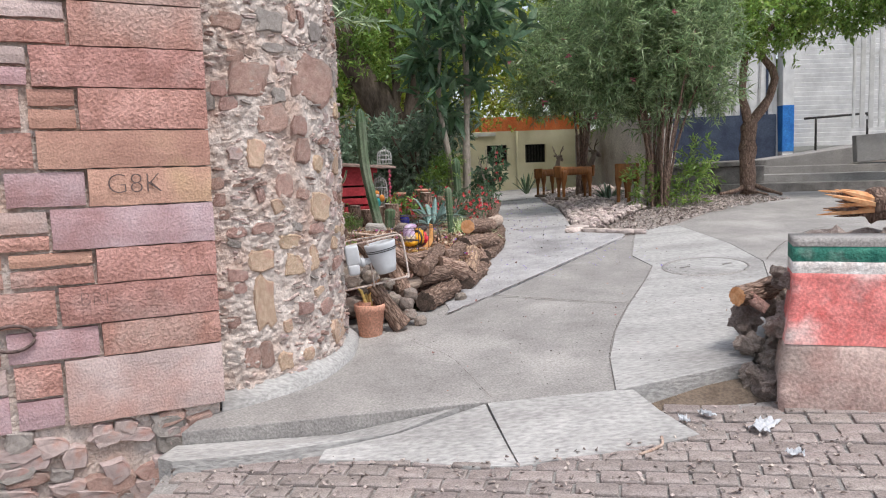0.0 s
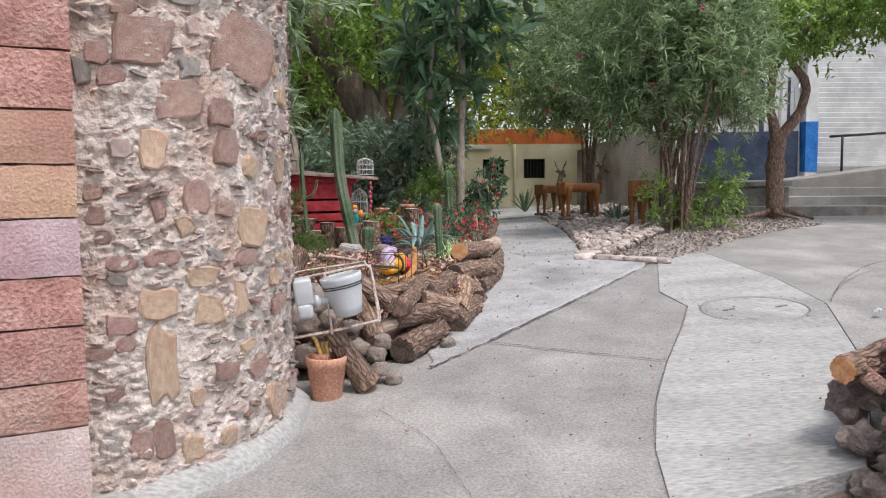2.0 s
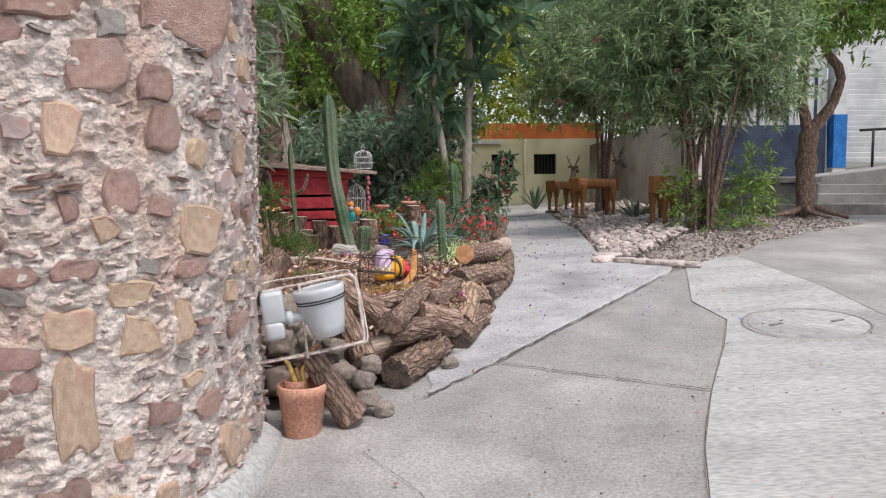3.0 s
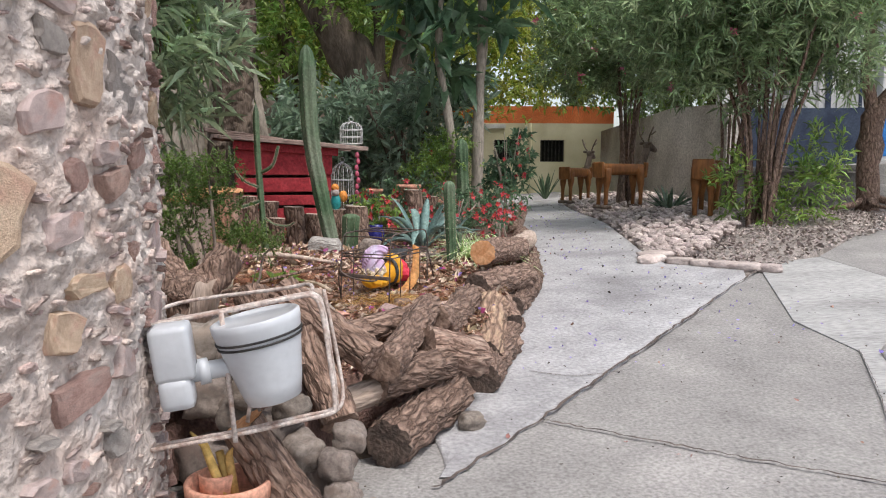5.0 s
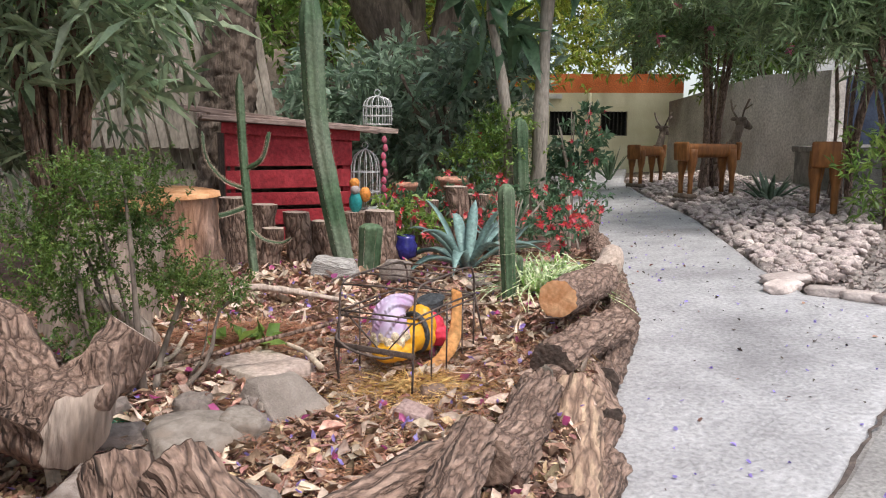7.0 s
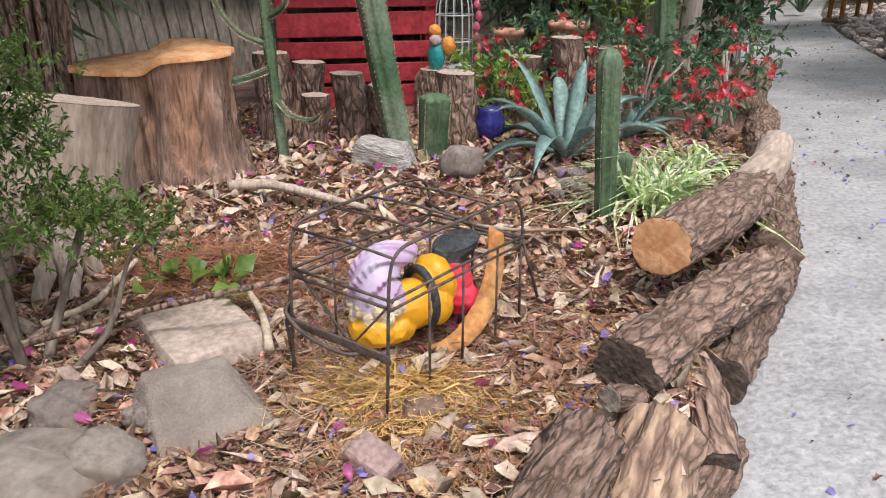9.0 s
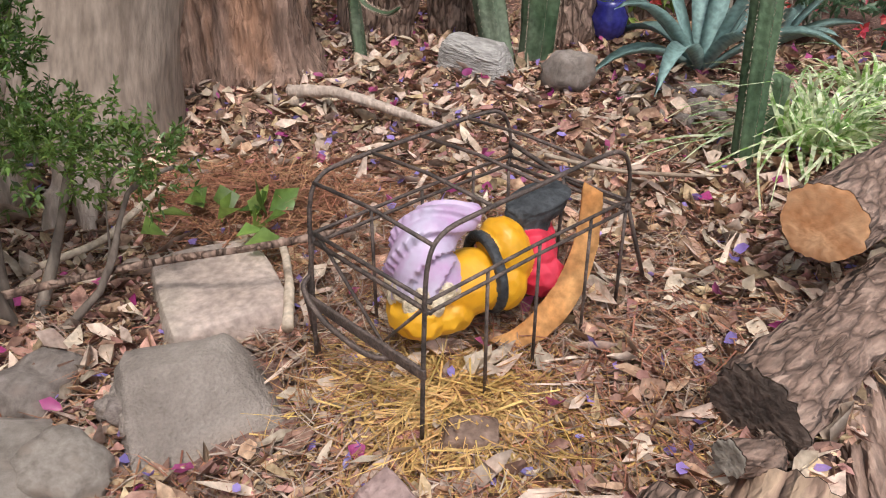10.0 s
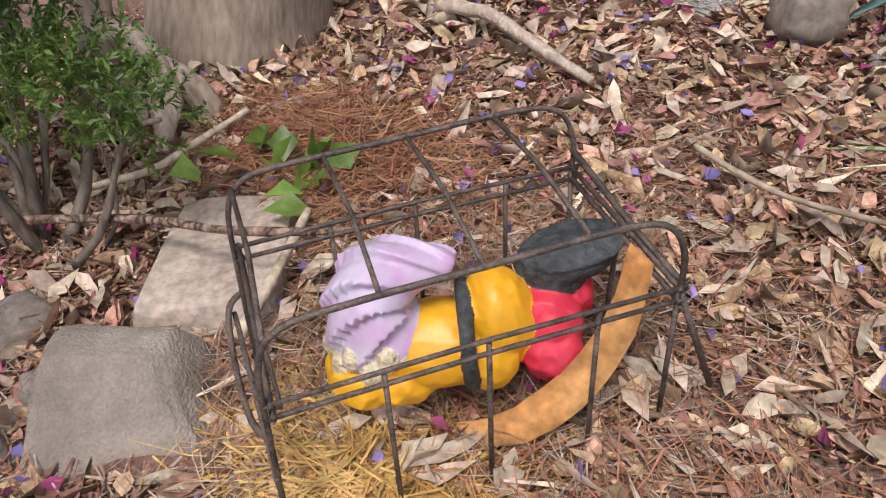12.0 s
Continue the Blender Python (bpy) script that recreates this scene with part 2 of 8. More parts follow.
M_agave = mat("agave_leaf", (0.16, 0.26, 0.24), (0.28, 0.40, 0.37), 5, fine=50, rough=0.6, bump=0.15)
M_spider = mat("striped_leaf", (0.24, 0.40, 0.10), (0.80, 0.84, 0.58), 40, rough=0.4, bump=0, fine=30, rand=0.35, translucent=0.35, spec=0.5, contrast=(0.42, 0.55))
M_flower = leafmat("red_flower", (0.60, 0.05, 0.07), (0.76, 0.14, 0.14), island=0.3)
M_pinkflower = leafmat("pink_flower", (0.55, 0.12, 0.22), (0.70, 0.24, 0.32), island=0.3)
M_purple = leafmat("purple_petal", (0.30, 0.22, 0.62), (0.45, 0.36, 0.80), island=0.3)
M_magenta = leafmat("magenta_petal", (0.50, 0.05, 0.26), (0.70, 0.20, 0.42), island=0.3)
M_dryleaf = mat("dry_leaf", (0.25, 0.14, 0.09), (0.54, 0.37, 0.25), 25, fine=90, bump=0.3, island=0.6, distance=0.004)
M_drypale = mat("bleached_leaf", (0.39, 0.285, 0.215), (0.62, 0.50, 0.40), 25, fine=60, bump=0.2, island=0.35, distance=0.004)
M_dryred = mat("reddish_leaf", (0.27, 0.13, 0.105), (0.44, 0.255, 0.205), 12, fine=60, bump=0.2, island=0.45, distance=0.004)
M_straw = mat("straw", (0.44, 0.25, 0.075), (0.67, 0.44, 0.175), 12, fine=60, bump=0, island=0.3)
M_needle = mat("pine_needle", (0.24, 0.10, 0.055), (0.38, 0.19, 0.11), 12, fine=60, bump=0, island=0.35)
M_twig = mat("twig", (0.22, 0.15, 0.11), (0.44, 0.34, 0.27), 12, fine=60, bump=0.2, island=0.4)
M_gravel = mat("gravel", (0.27, 0.22, 0.20), (0.46, 0.40, 0.37), 12, fine=60, bump=0.4, island=0.35)
M_gravel_bed = mat("gritty_ground", (0.26, 0.225, 0.205), (0.41, 0.365, 0.335), 14, fine=90, bump=0.8)
M_redstone = mat("reddish_stone", (0.30, 0.20, 0.18), (0.44, 0.32, 0.29), 9, fine=60, bump=0.7, distance=0.01)
M_debris = mat("dark_specks", (0.06, 0.05, 0.045), (0.15, 0.12, 0.10), 12, fine=60, bump=0, island=0.4)
M_towerpink = mat("bedded_pink_stone", (0.49, 0.30, 0.255), (0.66, 0.45, 0.39), 7, fine=60, bump=0.9, rand=0.16, c3=(0.60, 0.45, 0.40), fine_amount=0.25)
M_wallrubble = mat("masonry_rubble", (0.26, 0.205, 0.18), (0.45, 0.375, 0.335), 7, fine=60, bump=0.9, rand=0.25)
M_flake = mat("slaty_flake", (0.40, 0.29, 0.26), (0.62, 0.51, 0.46), 9, fine=60, bump=0.8, island=0.3)

# ---- builders ----
rng = np.random.default_rng(7)


def clamp(v, a, b):
    return max(a, min(b, v))


def lerp_table(v, xs, ys):
    return float(np.interp(v, xs, ys))


def pave_z(x, y):
    """Height of the paved slope."""
    return -0.185 + 0.06 * clamp(x, -3, 4) + lerp_table(y, (-10, 0, 10.5, 13, 60), (-0.7, 0, 0.735, 0.80, 0.80))


def bed_z(x, y):
    """Height of the planted bed behind the logs."""
    return lerp_table(y, (6.2, 7.0, 8.0, 8.5, 9.25, 9.65, 12, 20), (0.46, 0.53, 0.592, 0.632, 0.68, 0.712, 0.80, 0.9)) + 0.012 * math.sin(5 * x) * math.cos(4 * y)


def thing(name, label, category, at=(0, 0, 0), group="", kind="", rz=0.0):
    e = new(name)
    e.empty_display_size = 0.05
    e.matrix_basis = pose(*at, 0, 0, rz)
    return tagged(e, label, category, group, kind)


def link(name, me, material, parent=None, label="", m=None):
    mats = material if isinstance(material, (list, tuple)) else [material]
    if not me.materials:
        for x in mats:
            me.materials.append(x)
    ob = new(name, me)
    if m is not None:
        ob.matrix_basis = m
    if parent:
        ob.parent = parent
    if label:
        tagged(ob, label)
    return ob


def part(name, bm, material, parent=None, label="", smooth=True, m=None):
    me = bpy.data.meshes.new(name)
    bmesh.ops.recalc_face_normals(bm, faces=bm.faces[:])
    bm.to_mesh(me)
    bm.free()
    if smooth:
        me.polygons.foreach_set("use_smooth", [True] * len(me.polygons))
    return link(name, me, material, parent, label, m)


def soup(name, verts, faces, material, parent=None, label="", smooth=False, index=None):
    """One mesh from arrays of places and of faces that all have the same number of corners."""
    verts, faces = np.asarray(verts, np.float32), np.asarray(faces, np.int32)
    me = bpy.data.meshes.new(name)
    k = faces.shape[1]
    me.vertices.add(len(verts))
    me.vertices.foreach_set("co", verts.ravel())
    me.loops.add(faces.size)
    me.loops.foreach_set("vertex_index", faces.ravel())
    me.polygons.add(len(faces))
    me.polygons.foreach_set("loop_start", np.arange(0, faces.size, k, dtype=np.int32))
    if smooth:
        me.polygons.foreach_set("use_smooth", [True] * len(faces))
    if index is not None:
        me.polygons.foreach_set("material_index", np.asarray(index, np.int32))
    me.update(calc_edges=True)
    return link(name, me, material, parent, label)


def box(bm, size, at=(0, 0, 0), rot=(0, 0, 0), bevel=0.0, jitter=0.0, mi=0):
    m = pose(*at, *rot) @ Matrix.Diagonal((*size, 1))
    geo = bmesh.ops.create_cube(bm, size=1, matrix=m)
    vs = geo["verts"]
    if jitter:
        for v in vs:
            v.co += Vector((random.uniform(-1, 1), random.uniform(-1, 1), random.uniform(-1, 1))) * jitter
    fs = set(f for v in vs for f in v.link_faces)
    for f in fs:
        f.material_index = mi
    if bevel:
        es = list(set(e for v in vs for e in v.link_edges))
        out = bmesh.ops.bevel(bm, geom=es, offset=bevel, segments=2, affect="EDGES", profile=0.6)
        for f in out["faces"]:
            f.material_index = mi
    return bm


def tube(bm, pts, radii, seg=8, mi=0, cap=None, rough=0.0, freq=8.0, seed=0.0, ridges=0, ridge_depth=0.0):
    """A tapering, bent rod through pts; ridges gives lengthwise ribs, rough an uneven skin."""
    pts = [Vector(p) for p in pts]
    if not isinstance(radii, (list, tuple)):
        radii = [radii] * len(pts)
    rings, side = [], None
    for i, p in enumerate(pts):
        d = (pts[min(i + 1, len(pts) - 1)] - pts[max(i - 1, 0)]).normalized()
        if side is None:
            side = d.orthogonal().normalized()
        side = (side - d * side.dot(d)).normalized()
        up = d.cross(side)
        ring = []
        for k in range(seg):
            a = 2 * math.pi * k / seg
            r = radii[i]
            if ridges:
                r *= 1 - ridge_depth * abs(math.sin(ridges * a / 2)) ** 0.7
            q = p + (side * math.cos(a) + up * math.sin(a)) * r
            if rough:
                q += (q - p).normalized() * rough * noise.noise(Vector((q.x * freq + seed, q.y * freq, q.z * freq)))
            ring.append(bm.verts.new(q))
        rings.append(ring)
    for a, b in zip(rings, rings[1:]):
        for k in range(seg):
            f = bm.faces.new((a[k], a[(k + 1) % seg], b[(k + 1) % seg], b[k]))
            f.material_index = mi
    for ring in (rings[0][::-1], rings[-1]):
        f = bm.faces.new(ring)
        f.material_index = mi if cap is None else cap
    return rings


def curve_points(pts, n):
    """n places along a smooth curve through pts."""
    pts = [Vector(p) for p in pts]
    out = []
    for j in range(n):
        u = j / (n - 1) * (len(pts) - 1)
        i = min(int(u), len(pts) - 2)
        f = u - i
        p0, p1, p2, p3 = pts[max(i - 1, 0)], pts[i], pts[i + 1], pts[min(i + 2, len(pts) - 1)]
        out.append(0.5 * ((2 * p1) + (p2 - p0) * f + (2 * p0 - 5 * p1 + 4 * p2 - p3) * f * f + (3 * p1 - p0 - 3 * p2 + p3) * f ** 3))
    return out


def lathe(bm, profile, seg=24, mi=0, at=(0, 0, 0)):
    rings = []
    for r, z in profile:
        rings.append([bm.verts.new((at[0] + r * math.cos(2 * math.pi * k / seg), at[1] + r * math.sin(2 * math.pi * k / seg), at[2] + z)) for k in range(seg)])
    for a, b in zip(rings, rings[1:]):
        for k in range(seg):
            bm.faces.new((a[k], a[(k + 1) % seg], b[(k + 1) % seg], b[k])).material_index = mi
    bm.faces.new(rings[0][::-1]).material_index = mi
    bm.faces.new(rings[-1]).material_index = mi
    return bm


def rock_mesh(name, size, seed, sub=3, rough=0.22, material=None, flat=0.0):
    bm = bmesh.new()
    bmesh.ops.create_icosphere(bm, subdivisions=sub, radius=0.5)
    for v in bm.verts:
        p = v.co.normalized()
        s = max(abs(p.x), abs(p.y), abs(p.z)) ** 0.55
        p = p / s
        k = 1 + rough * noise.noise(p * 1.6 + Vector((seed * 3.7, seed, 0))) + 0.35 * rough * noise.noise(p * 5 + Vector((seed, 0, seed * 2.1)))
        q = p * 0.5 * k
        if flat and q.z > 0.5 - flat:
            q.z = 0.5 - flat + (q.z - 0.5 + flat) * 0.2
        v.co = Vector((q.x * size[0], q.y * size[1], q.z * size[2]))
    me = bpy.data.meshes.new(name)
    bmesh.ops.recalc_face_normals(bm, faces=bm.faces[:])
    bm.to_mesh(me)
    bm.free()
    me.polygons.foreach_set("use_smooth", [True] * len(me.polygons))
    me.materials.append(material or M_rock)
    return me


def slab_bm(outline, zf, thick, edge=0.004):
    """A flat piece with the given outline, its top at zf(x, y), its edge worn round."""
    bm = bmesh.new()
    c = Vector((sum(p[0] for p in outline) / len(outline), sum(p[1] for p in outline) / len(outline)))
    lo, mid, top = [], [], []
    for x, y in outline:
        d = (c - Vector((x, y))).normalized() * edge
        z = zf(x, y)
        lo.append(bm.verts.new((x, y, z - thick)))
        mid.append(bm.verts.new((x, y, z - edge)))
        top.append(bm.verts.new((x + d.x, y + d.y, z)))
    n = len(outline)
    for a, b in ((lo, mid), (mid, top)):
        for k in range(n):
            bm.faces.new((a[k], a[(k + 1) % n], b[(k + 1) % n], b[k]))
    bm.faces.new(top)
    bm.faces.new(lo[::-1])
    return bm


def leaves(centres, ways, length, width, droop=0.25, seed=1):
    """Pointed leaves of two triangles folded along the rib: places and faces."""
    r = np.random.default_rng(seed)
    c, w = np.asarray(centres, float), np.asarray(ways, float)
    n = len(c)
    w = w / (np.linalg.norm(w, axis=1, keepdims=True) + 1e-9)
    s = np.cross(w, np.array([0, 0, 1.0]) + 0.6 * r.normal(size=(n, 3)))
    s /= np.linalg.norm(s, axis=1, keepdims=True) + 1e-9
    up = np.cross(s, w)
    ln = (length * (0.65 + 0.7 * r.random(n)))[:, None]
    wd = (width * (0.7 + 0.6 * r.random(n)))[:, None]
    tip = c + w * ln - np.array([0, 0, 1.0]) * ln * droop * r.random((n, 1))
    mid = c + w * ln * 0.45 + up * wd * 0.25
    v = np.stack([c, mid + s * wd * 0.5, tip, mid - s * wd * 0.5], 1).reshape(-1, 3)
    b = (np.arange(n) * 4)[:, None]
    f = np.concatenate([b + [[0, 1, 2]], b + [[0, 2, 3]]], 1).reshape(-1, 3)
    return v, f


def shoots(blobs, count, per, length, spread=0.9, shell=0.55, up=0.5, seed=3, stem=0.25):
    """Leafy shoots spread over egg-shaped blobs (centre, radii): a place and a way for each leaf."""
    r = np.random.default_rng(seed)
    vol = np.array([b[1][0] * b[1][1] + b[1][1] * b[1][2] + b[1][0] * b[1][2] for b in blobs])
    pick = r.choice(len(blobs), count, p=vol / vol.sum())
    d = r.normal(size=(count, 3))
    d /= np.linalg.norm(d, axis=1, keepdims=True)
    rad = shell + (1 - shell) * r.random((count, 1)) ** 0.7
    cen = np.array([b[0] for b in blobs])[pick]
    rr = np.array([b[1] for b in blobs])[pick]
    base = cen + d * rad * rr * (1 + 0.25 * r.normal(size=(count, 1)))
    way = d * 0.8 + np.array([0, 0, up]) + 0.4 * r.normal(size=(count, 3))
    way /= np.linalg.norm(way, axis=1, keepdims=True)
    along = np.repeat(r.random((count, 1)), per, 1)
    along = (np.arange(per) / per)[None, :] + 0.0 * along
    pos = base[:, None, :] + way[:, None, :] * (along[:, :, None] * stem)
    q = r.normal(size=(count, per, 3))
    out = way[:, None, :] * 0.7 + q * spread
    return pos.reshape(-1, 3), out.reshape(-1, 3)


def crown(name, parent, blobs, count, per, length, width, material, seed=1, label="", **kw):
    p, w = shoots(blobs, count, per, length, seed=seed, **kw)
    v, f = leaves(p, w, length, width, seed=seed + 50)
    return soup(name, v, f, material, parent, label)

# ---- the large structure ----
def grid_sheet(name, xs, ys, zf, material, label, category="ground"):
    v = [(x, y, zf(x, y)) for y in ys for x in xs]
    n = len(xs)
    f = [(j * n + i, j * n + i + 1, (j + 1) * n + i + 1, (j + 1) * n + i) for j in range(len(ys) - 1) for i in range(n - 1)]
    ob = soup(name, v, f, material, smooth=True)
    return tagged(ob, label, category, kind="structure")


def ground_z(x, y):
    if y < 4.6 and x < -1.55:
        return pave_z(x, y) - 0.65
    if x > 3.0 and y < 14.0:
        return pave_z(x, y) - 0.5
    if y < 4.4:
        return pave_z(x, y) - 0.22
    return pave_z(x, y) - 0.09


grid_sheet("ground", [-120, -60, -30, -15, *np.arange(-10, 12, 0.5), 15, 30, 60, 120], [-100, -50, -20, -10, -5, *np.arange(-3, 30, 0.4), 40, 60, 120], ground_z, M_earth, "bare brown earth under the paving and beds")

# concrete paving of the slope, cast in panels
paving = thing("pavement", "grey concrete slope cast in large panels, joints cracked and dirty", "pavement", kind="structure")
DIAG0, DIAG1 = (0.40, 6.96), (2.27, 9.48)


def on_diag(u):
    return (DIAG0[0] + u * (DIAG1[0] - DIAG0[0]), DIAG0[1] + u * (DIAG1[1] - DIAG0[1]))


def off(p, dx, dy):
    return (p[0] + dx, p[1] + dy)


g = 0.002
SEAM = [(0.96, 4.42), (1.05, 5.0), (1.22, 5.6), (1.47, 6.26)]
main_panel = [(-1.55, 4.36), (-0.65, 4.40), (0.21, 4.42)] + [off(p, -g, 0) for p in SEAM] + [off(DIAG0, 0, -g), (0.1, 6.85), (-0.3, 6.7), (-1.2, 6.5), (-1.3, 5.6)]
part("slab", slab_bm(main_panel, pave_z, 0.26), M_conc, paving, "smooth grey concrete panel", smooth=False)
upper_panel = [off(DIAG0, g, g), off(SEAM[-1], 0, g), (1.80, 7.05), (2.02, 7.62), (1.95, 8.2), (2.28, 9.43), on_diag(0.97)]
part("slab", slab_bm([off(p, 0.012, -0.012) if i in (0, 6) else p for i, p in enumerate(upper_panel)], pave_z, 0.2), M_conc, paving, smooth=False)
light_panel = [off(p, g, 0) for p in SEAM] + [(1.81, 7.04), (2.03, 7.61), (1.97, 8.2), (2.30, 9.43), (2.50, 9.75), (2.92, 9.88), (2.98, 9.3), (3.06, 8.4), (3.02, 7.4), (2.62, 6.2), (2.15, 5.2), (1.86, 4.70)]
part("slab", slab_bm(light_panel, pave_z, 0.24), M_conc_light, paving, "pale newer concrete strip", smooth=False)
right_panel = [(2.156, 5.2), (2.626, 6.2), (3.026, 7.4), (3.066, 8.4), (2.986, 9.3), (2.926, 9.9), (4.3, 11.6), (5.4, 13.6), (6.3, 14.2), (12.0, 13.6), (12.0, 5.0), (4.0, 4.6)]
part("slab", slab_bm(right_panel, pave_z, 0.2), M_conc, paving, smooth=False)
LEFT_EDGE = [(0.03, 6.47), (0.14, 6.9), (0.26, 7.3), (0.44, 8.0), (0.64, 9.0), (0.74, 9.84), (0.91, 11.9), (1.02, 14), (1.5, 21), (1.4, 23.6)]
bm = bmesh.new()
rows_ = 70


def edge_x(table, y):
    return lerp_table(y, [p[1] for p in table], [p[0] for p in table])


def path_right(y):
    if y < 9.47:
        return clamp(DIAG0[0] + (y - DIAG0[1]) * (DIAG1[0] - DIAG0[0]) / (DIAG1[1] - DIAG0[1]) - 0.014, -1, 2.24)
    return lerp_table(y, (9.47, 9.95, 10.6, 11.4, 13, 16, 19, 23.6), (2.24, 1.72, 1.70, 1.78, 1.90, 2.0, 2.25, 3.1))


prev = None
ys = [6.50] + [6.5 + (23.6 - 6.5) * (j / rows_) ** 1.5 for j in range(1, rows_ + 1)]
for y in ys:
    a, b = edge_x(LEFT_EDGE, y) - 0.22 * clamp((y - 6.5) / 0.5, 0.2, 1), path_right(y)
    row = [bm.verts.new((a + (b - a) * i / 14, y, pave_z(a + (b - a) * i / 14, y) + 0.008 + (0.004 + 0.006 * clamp((y - 9) / 4, 0, 1)) * noise.noise(Vector((a + (b - a) * i / 14, y, 0)) * 3.5))) for i in range(15)]
    row = [bm.verts.new((row[0].co.x, y, row[0].co.z - 0.2))] + row + [bm.verts.new((row[-1].co.x, y, row[-1].co.z - 0.2))]
    if prev:
        for i in range(16):
            bm.faces.new((prev[i], prev[i + 1], row[i + 1], row[i]))
    prev = row
part("slab", bm, M_conc_path, paving, "rough whitish concrete path strewn with petals", smooth=True)

bm = bmesh.new()
bm.faces.new([bm.verts.new((x, y, pave_z(x, y) - 0.010)) for x, y in ((-1.4, 4.45), (2.0, 4.85), (2.55, 6.2), (2.98, 7.4), (3.0, 9.8), (2.4, 9.6), (1.2, 8.6), (0.2, 6.9), (-1.1, 6.4))])
part("sub_base", bm, M_conc, paving, smooth=False)

# worn cement skirt where the slope meets the road, and the two low steps beside the building
def sloped(outline3, thick, material, label=""):
    bm = bmesh.new()
    top = [bm.verts.new(p) for p in outline3]
    lo = [bm.verts.new((p[0], p[1], p[2] - thick)) for p in outline3]
    bm.faces.new(top)
    bm.faces.new(lo[::-1])
    n = len(top)
    for k in range(n):
        bm.faces.new((top[k], lo[k], lo[(k + 1) % n], top[(k + 1) % n]))
    return part("slab", bm, material, paving, label, smooth=False)


sloped([(0.215, 4.415, 0.131), (0.95, 4.425, 0.181), (1.06, 4.41, 0.185), (1.16, 4.22, 0.12), (1.31, 4.0, 0.055), (0.95, 3.90, 0.015), (0.62, 3.88, 0.0), (0.345, 3.83, -0.02), (0.30, 4.05, 0.02)], 0.10, M_conc_light, "pale cement skirt with a broken edge")
sloped([(0.20, 4.405, 0.128), (0.29, 4.05, 0.018), (0.335, 3.83, -0.022), (0.12, 3.86, -0.03), (-0.35, 4.02, -0.045), (-0.72, 4.08, -0.055), (-0.70, 4.17, -0.03), (-0.3, 4.22, 0.03)], 0.10, M_conc_light)
sloped([(0.05, 4.395, 0.118), (-0.32, 4.23, 0.03), (-0.70, 4.18, -0.015), (-1.10, 4.13, -0.03), (-1.52, 4.10, -0.045), (-1.62, 4.16, -0.045), (-1.58, 4.35, -0.045), (-0.65, 4.385, -0.02)], 0.5, M_conc_light, "low cement step")

# old building at the corner: ashlar wall and rounded rubble tower
CORNER = Vector((-1.32, 4.65, 0))
ALONG = Vector((1.05, 0.55, 0)).normalized()
OUT = Vector((ALONG.y, -ALONG.x, 0))
WALL_TOP = 3.3
wall_corner = thing("wall_corner", "old building wall of pink sandstone blocks beside the alley", "wall", kind="structure")


def wall_at(u, z, out=0.0):
    p = CORNER + ALONG * u + OUT * out
    return (p.x, p.y, z)


bm = bmesh.new()
deg = math.degrees(math.atan2(ALONG.y, ALONG.x))
c = wall_at(-2.58, WALL_TOP / 2 - 0.3, -0.33)
box(bm, (5.0, 0.6, WALL_TOP + 0.6), c, (0, 0, deg))
part("core", bm, M_mortar, wall_corner, "cream lime mortar", smooth=False)
TOWER = [(-1.45, 4.74), (-1.2, 4.84), (-1.0, 5.0), (-0.87, 5.2), (-0.80, 5.4), (-0.765, 5.65), (-0.77, 5.85), (-0.815, 6.1), (-0.92, 6.4), (-1.15, 6.7), (-1.6, 6.9), (-2.2, 7.0), (-3.0, 7.0)]
tower_line = curve_points([(x, y, 0) for x, y in TOWER], 130)
tower_len = [0.0]
for a, b in zip(tower_line, tower_line[1:]):
    tower_len.append(tower_len[-1] + (b - a).length)


def tower_at(s, z, out=0.0):
    """A place on the tower: s metres round from the ashlar corner, z up, out from the face; and the face's turn."""
    i = int(np.clip(np.searchsorted(tower_len, s) - 1, 0, len(tower_line) - 2))
    a, b = tower_line[i], tower_line[i + 1]
    d = (b - a).normalized()
    nrm = Vector((d.y, -d.x, 0))
    p = a + d * (s - tower_len[i]) + nrm * (out + 0.03 * clamp((0.5 - z) / 0.5, 0, 1))
    return Vector((p.x, p.y, z)), d, nrm


def lump(s, z):
    q = Vector((s, z, 0))
    a = noise.noise(q * 4.0) * 0.014 + noise.noise(q * 11 + Vector((7, 0, 0))) * 0.012 + noise.noise(q * 27) * 0.008
    cell = noise.voronoi(Vector((s * 13 + 0.6 * noise.noise(q * 9), z * 26 + 0.6 * noise.noise(q * 7), 0)))[0]
    ledge = clamp((cell[1] - cell[0]) * 3, 0, 1) * clamp(0.55 + 1.6 * noise.noise(q * 2.3), 0, 1)
    return a + 0.020 * ledge - 0.010


tower = thing("wall_tower", "rounded rubble wall with pink and ochre stones in rough mortar", "wall", kind="structure")
bm = bmesh.new()
svals = np.concatenate([np.arange(0, 2.3, 0.011), np.arange(2.3, tower_len[-1], 0.15)])
zvals = np.concatenate([np.arange(-0.3, 2.7, 0.012), np.arange(2.7, WALL_TOP + 0.1, 0.2)])
verts, n = [], len(svals)
for z in zvals:
    for s in svals:
        verts.append(tower_at(s, z, lump(s, z))[0])
faces = [(j * n + i, j * n + i + 1, (j + 1) * n + i + 1, (j + 1) * n + i) for j in range(len(zvals) - 1) for i in range(n - 1)]
bm.free()
soup("core", verts, faces, M_mortar, tower, "rough grey lime mortar", smooth=True)
bm = bmesh.new()
bm.faces.new([bm.verts.new((x, y, WALL_TOP)) for x, y in TOWER + [(-4.5, 7.0), (-5.5, 2.2)]])
part("cap", bm, M_mortar, tower, smooth=False)

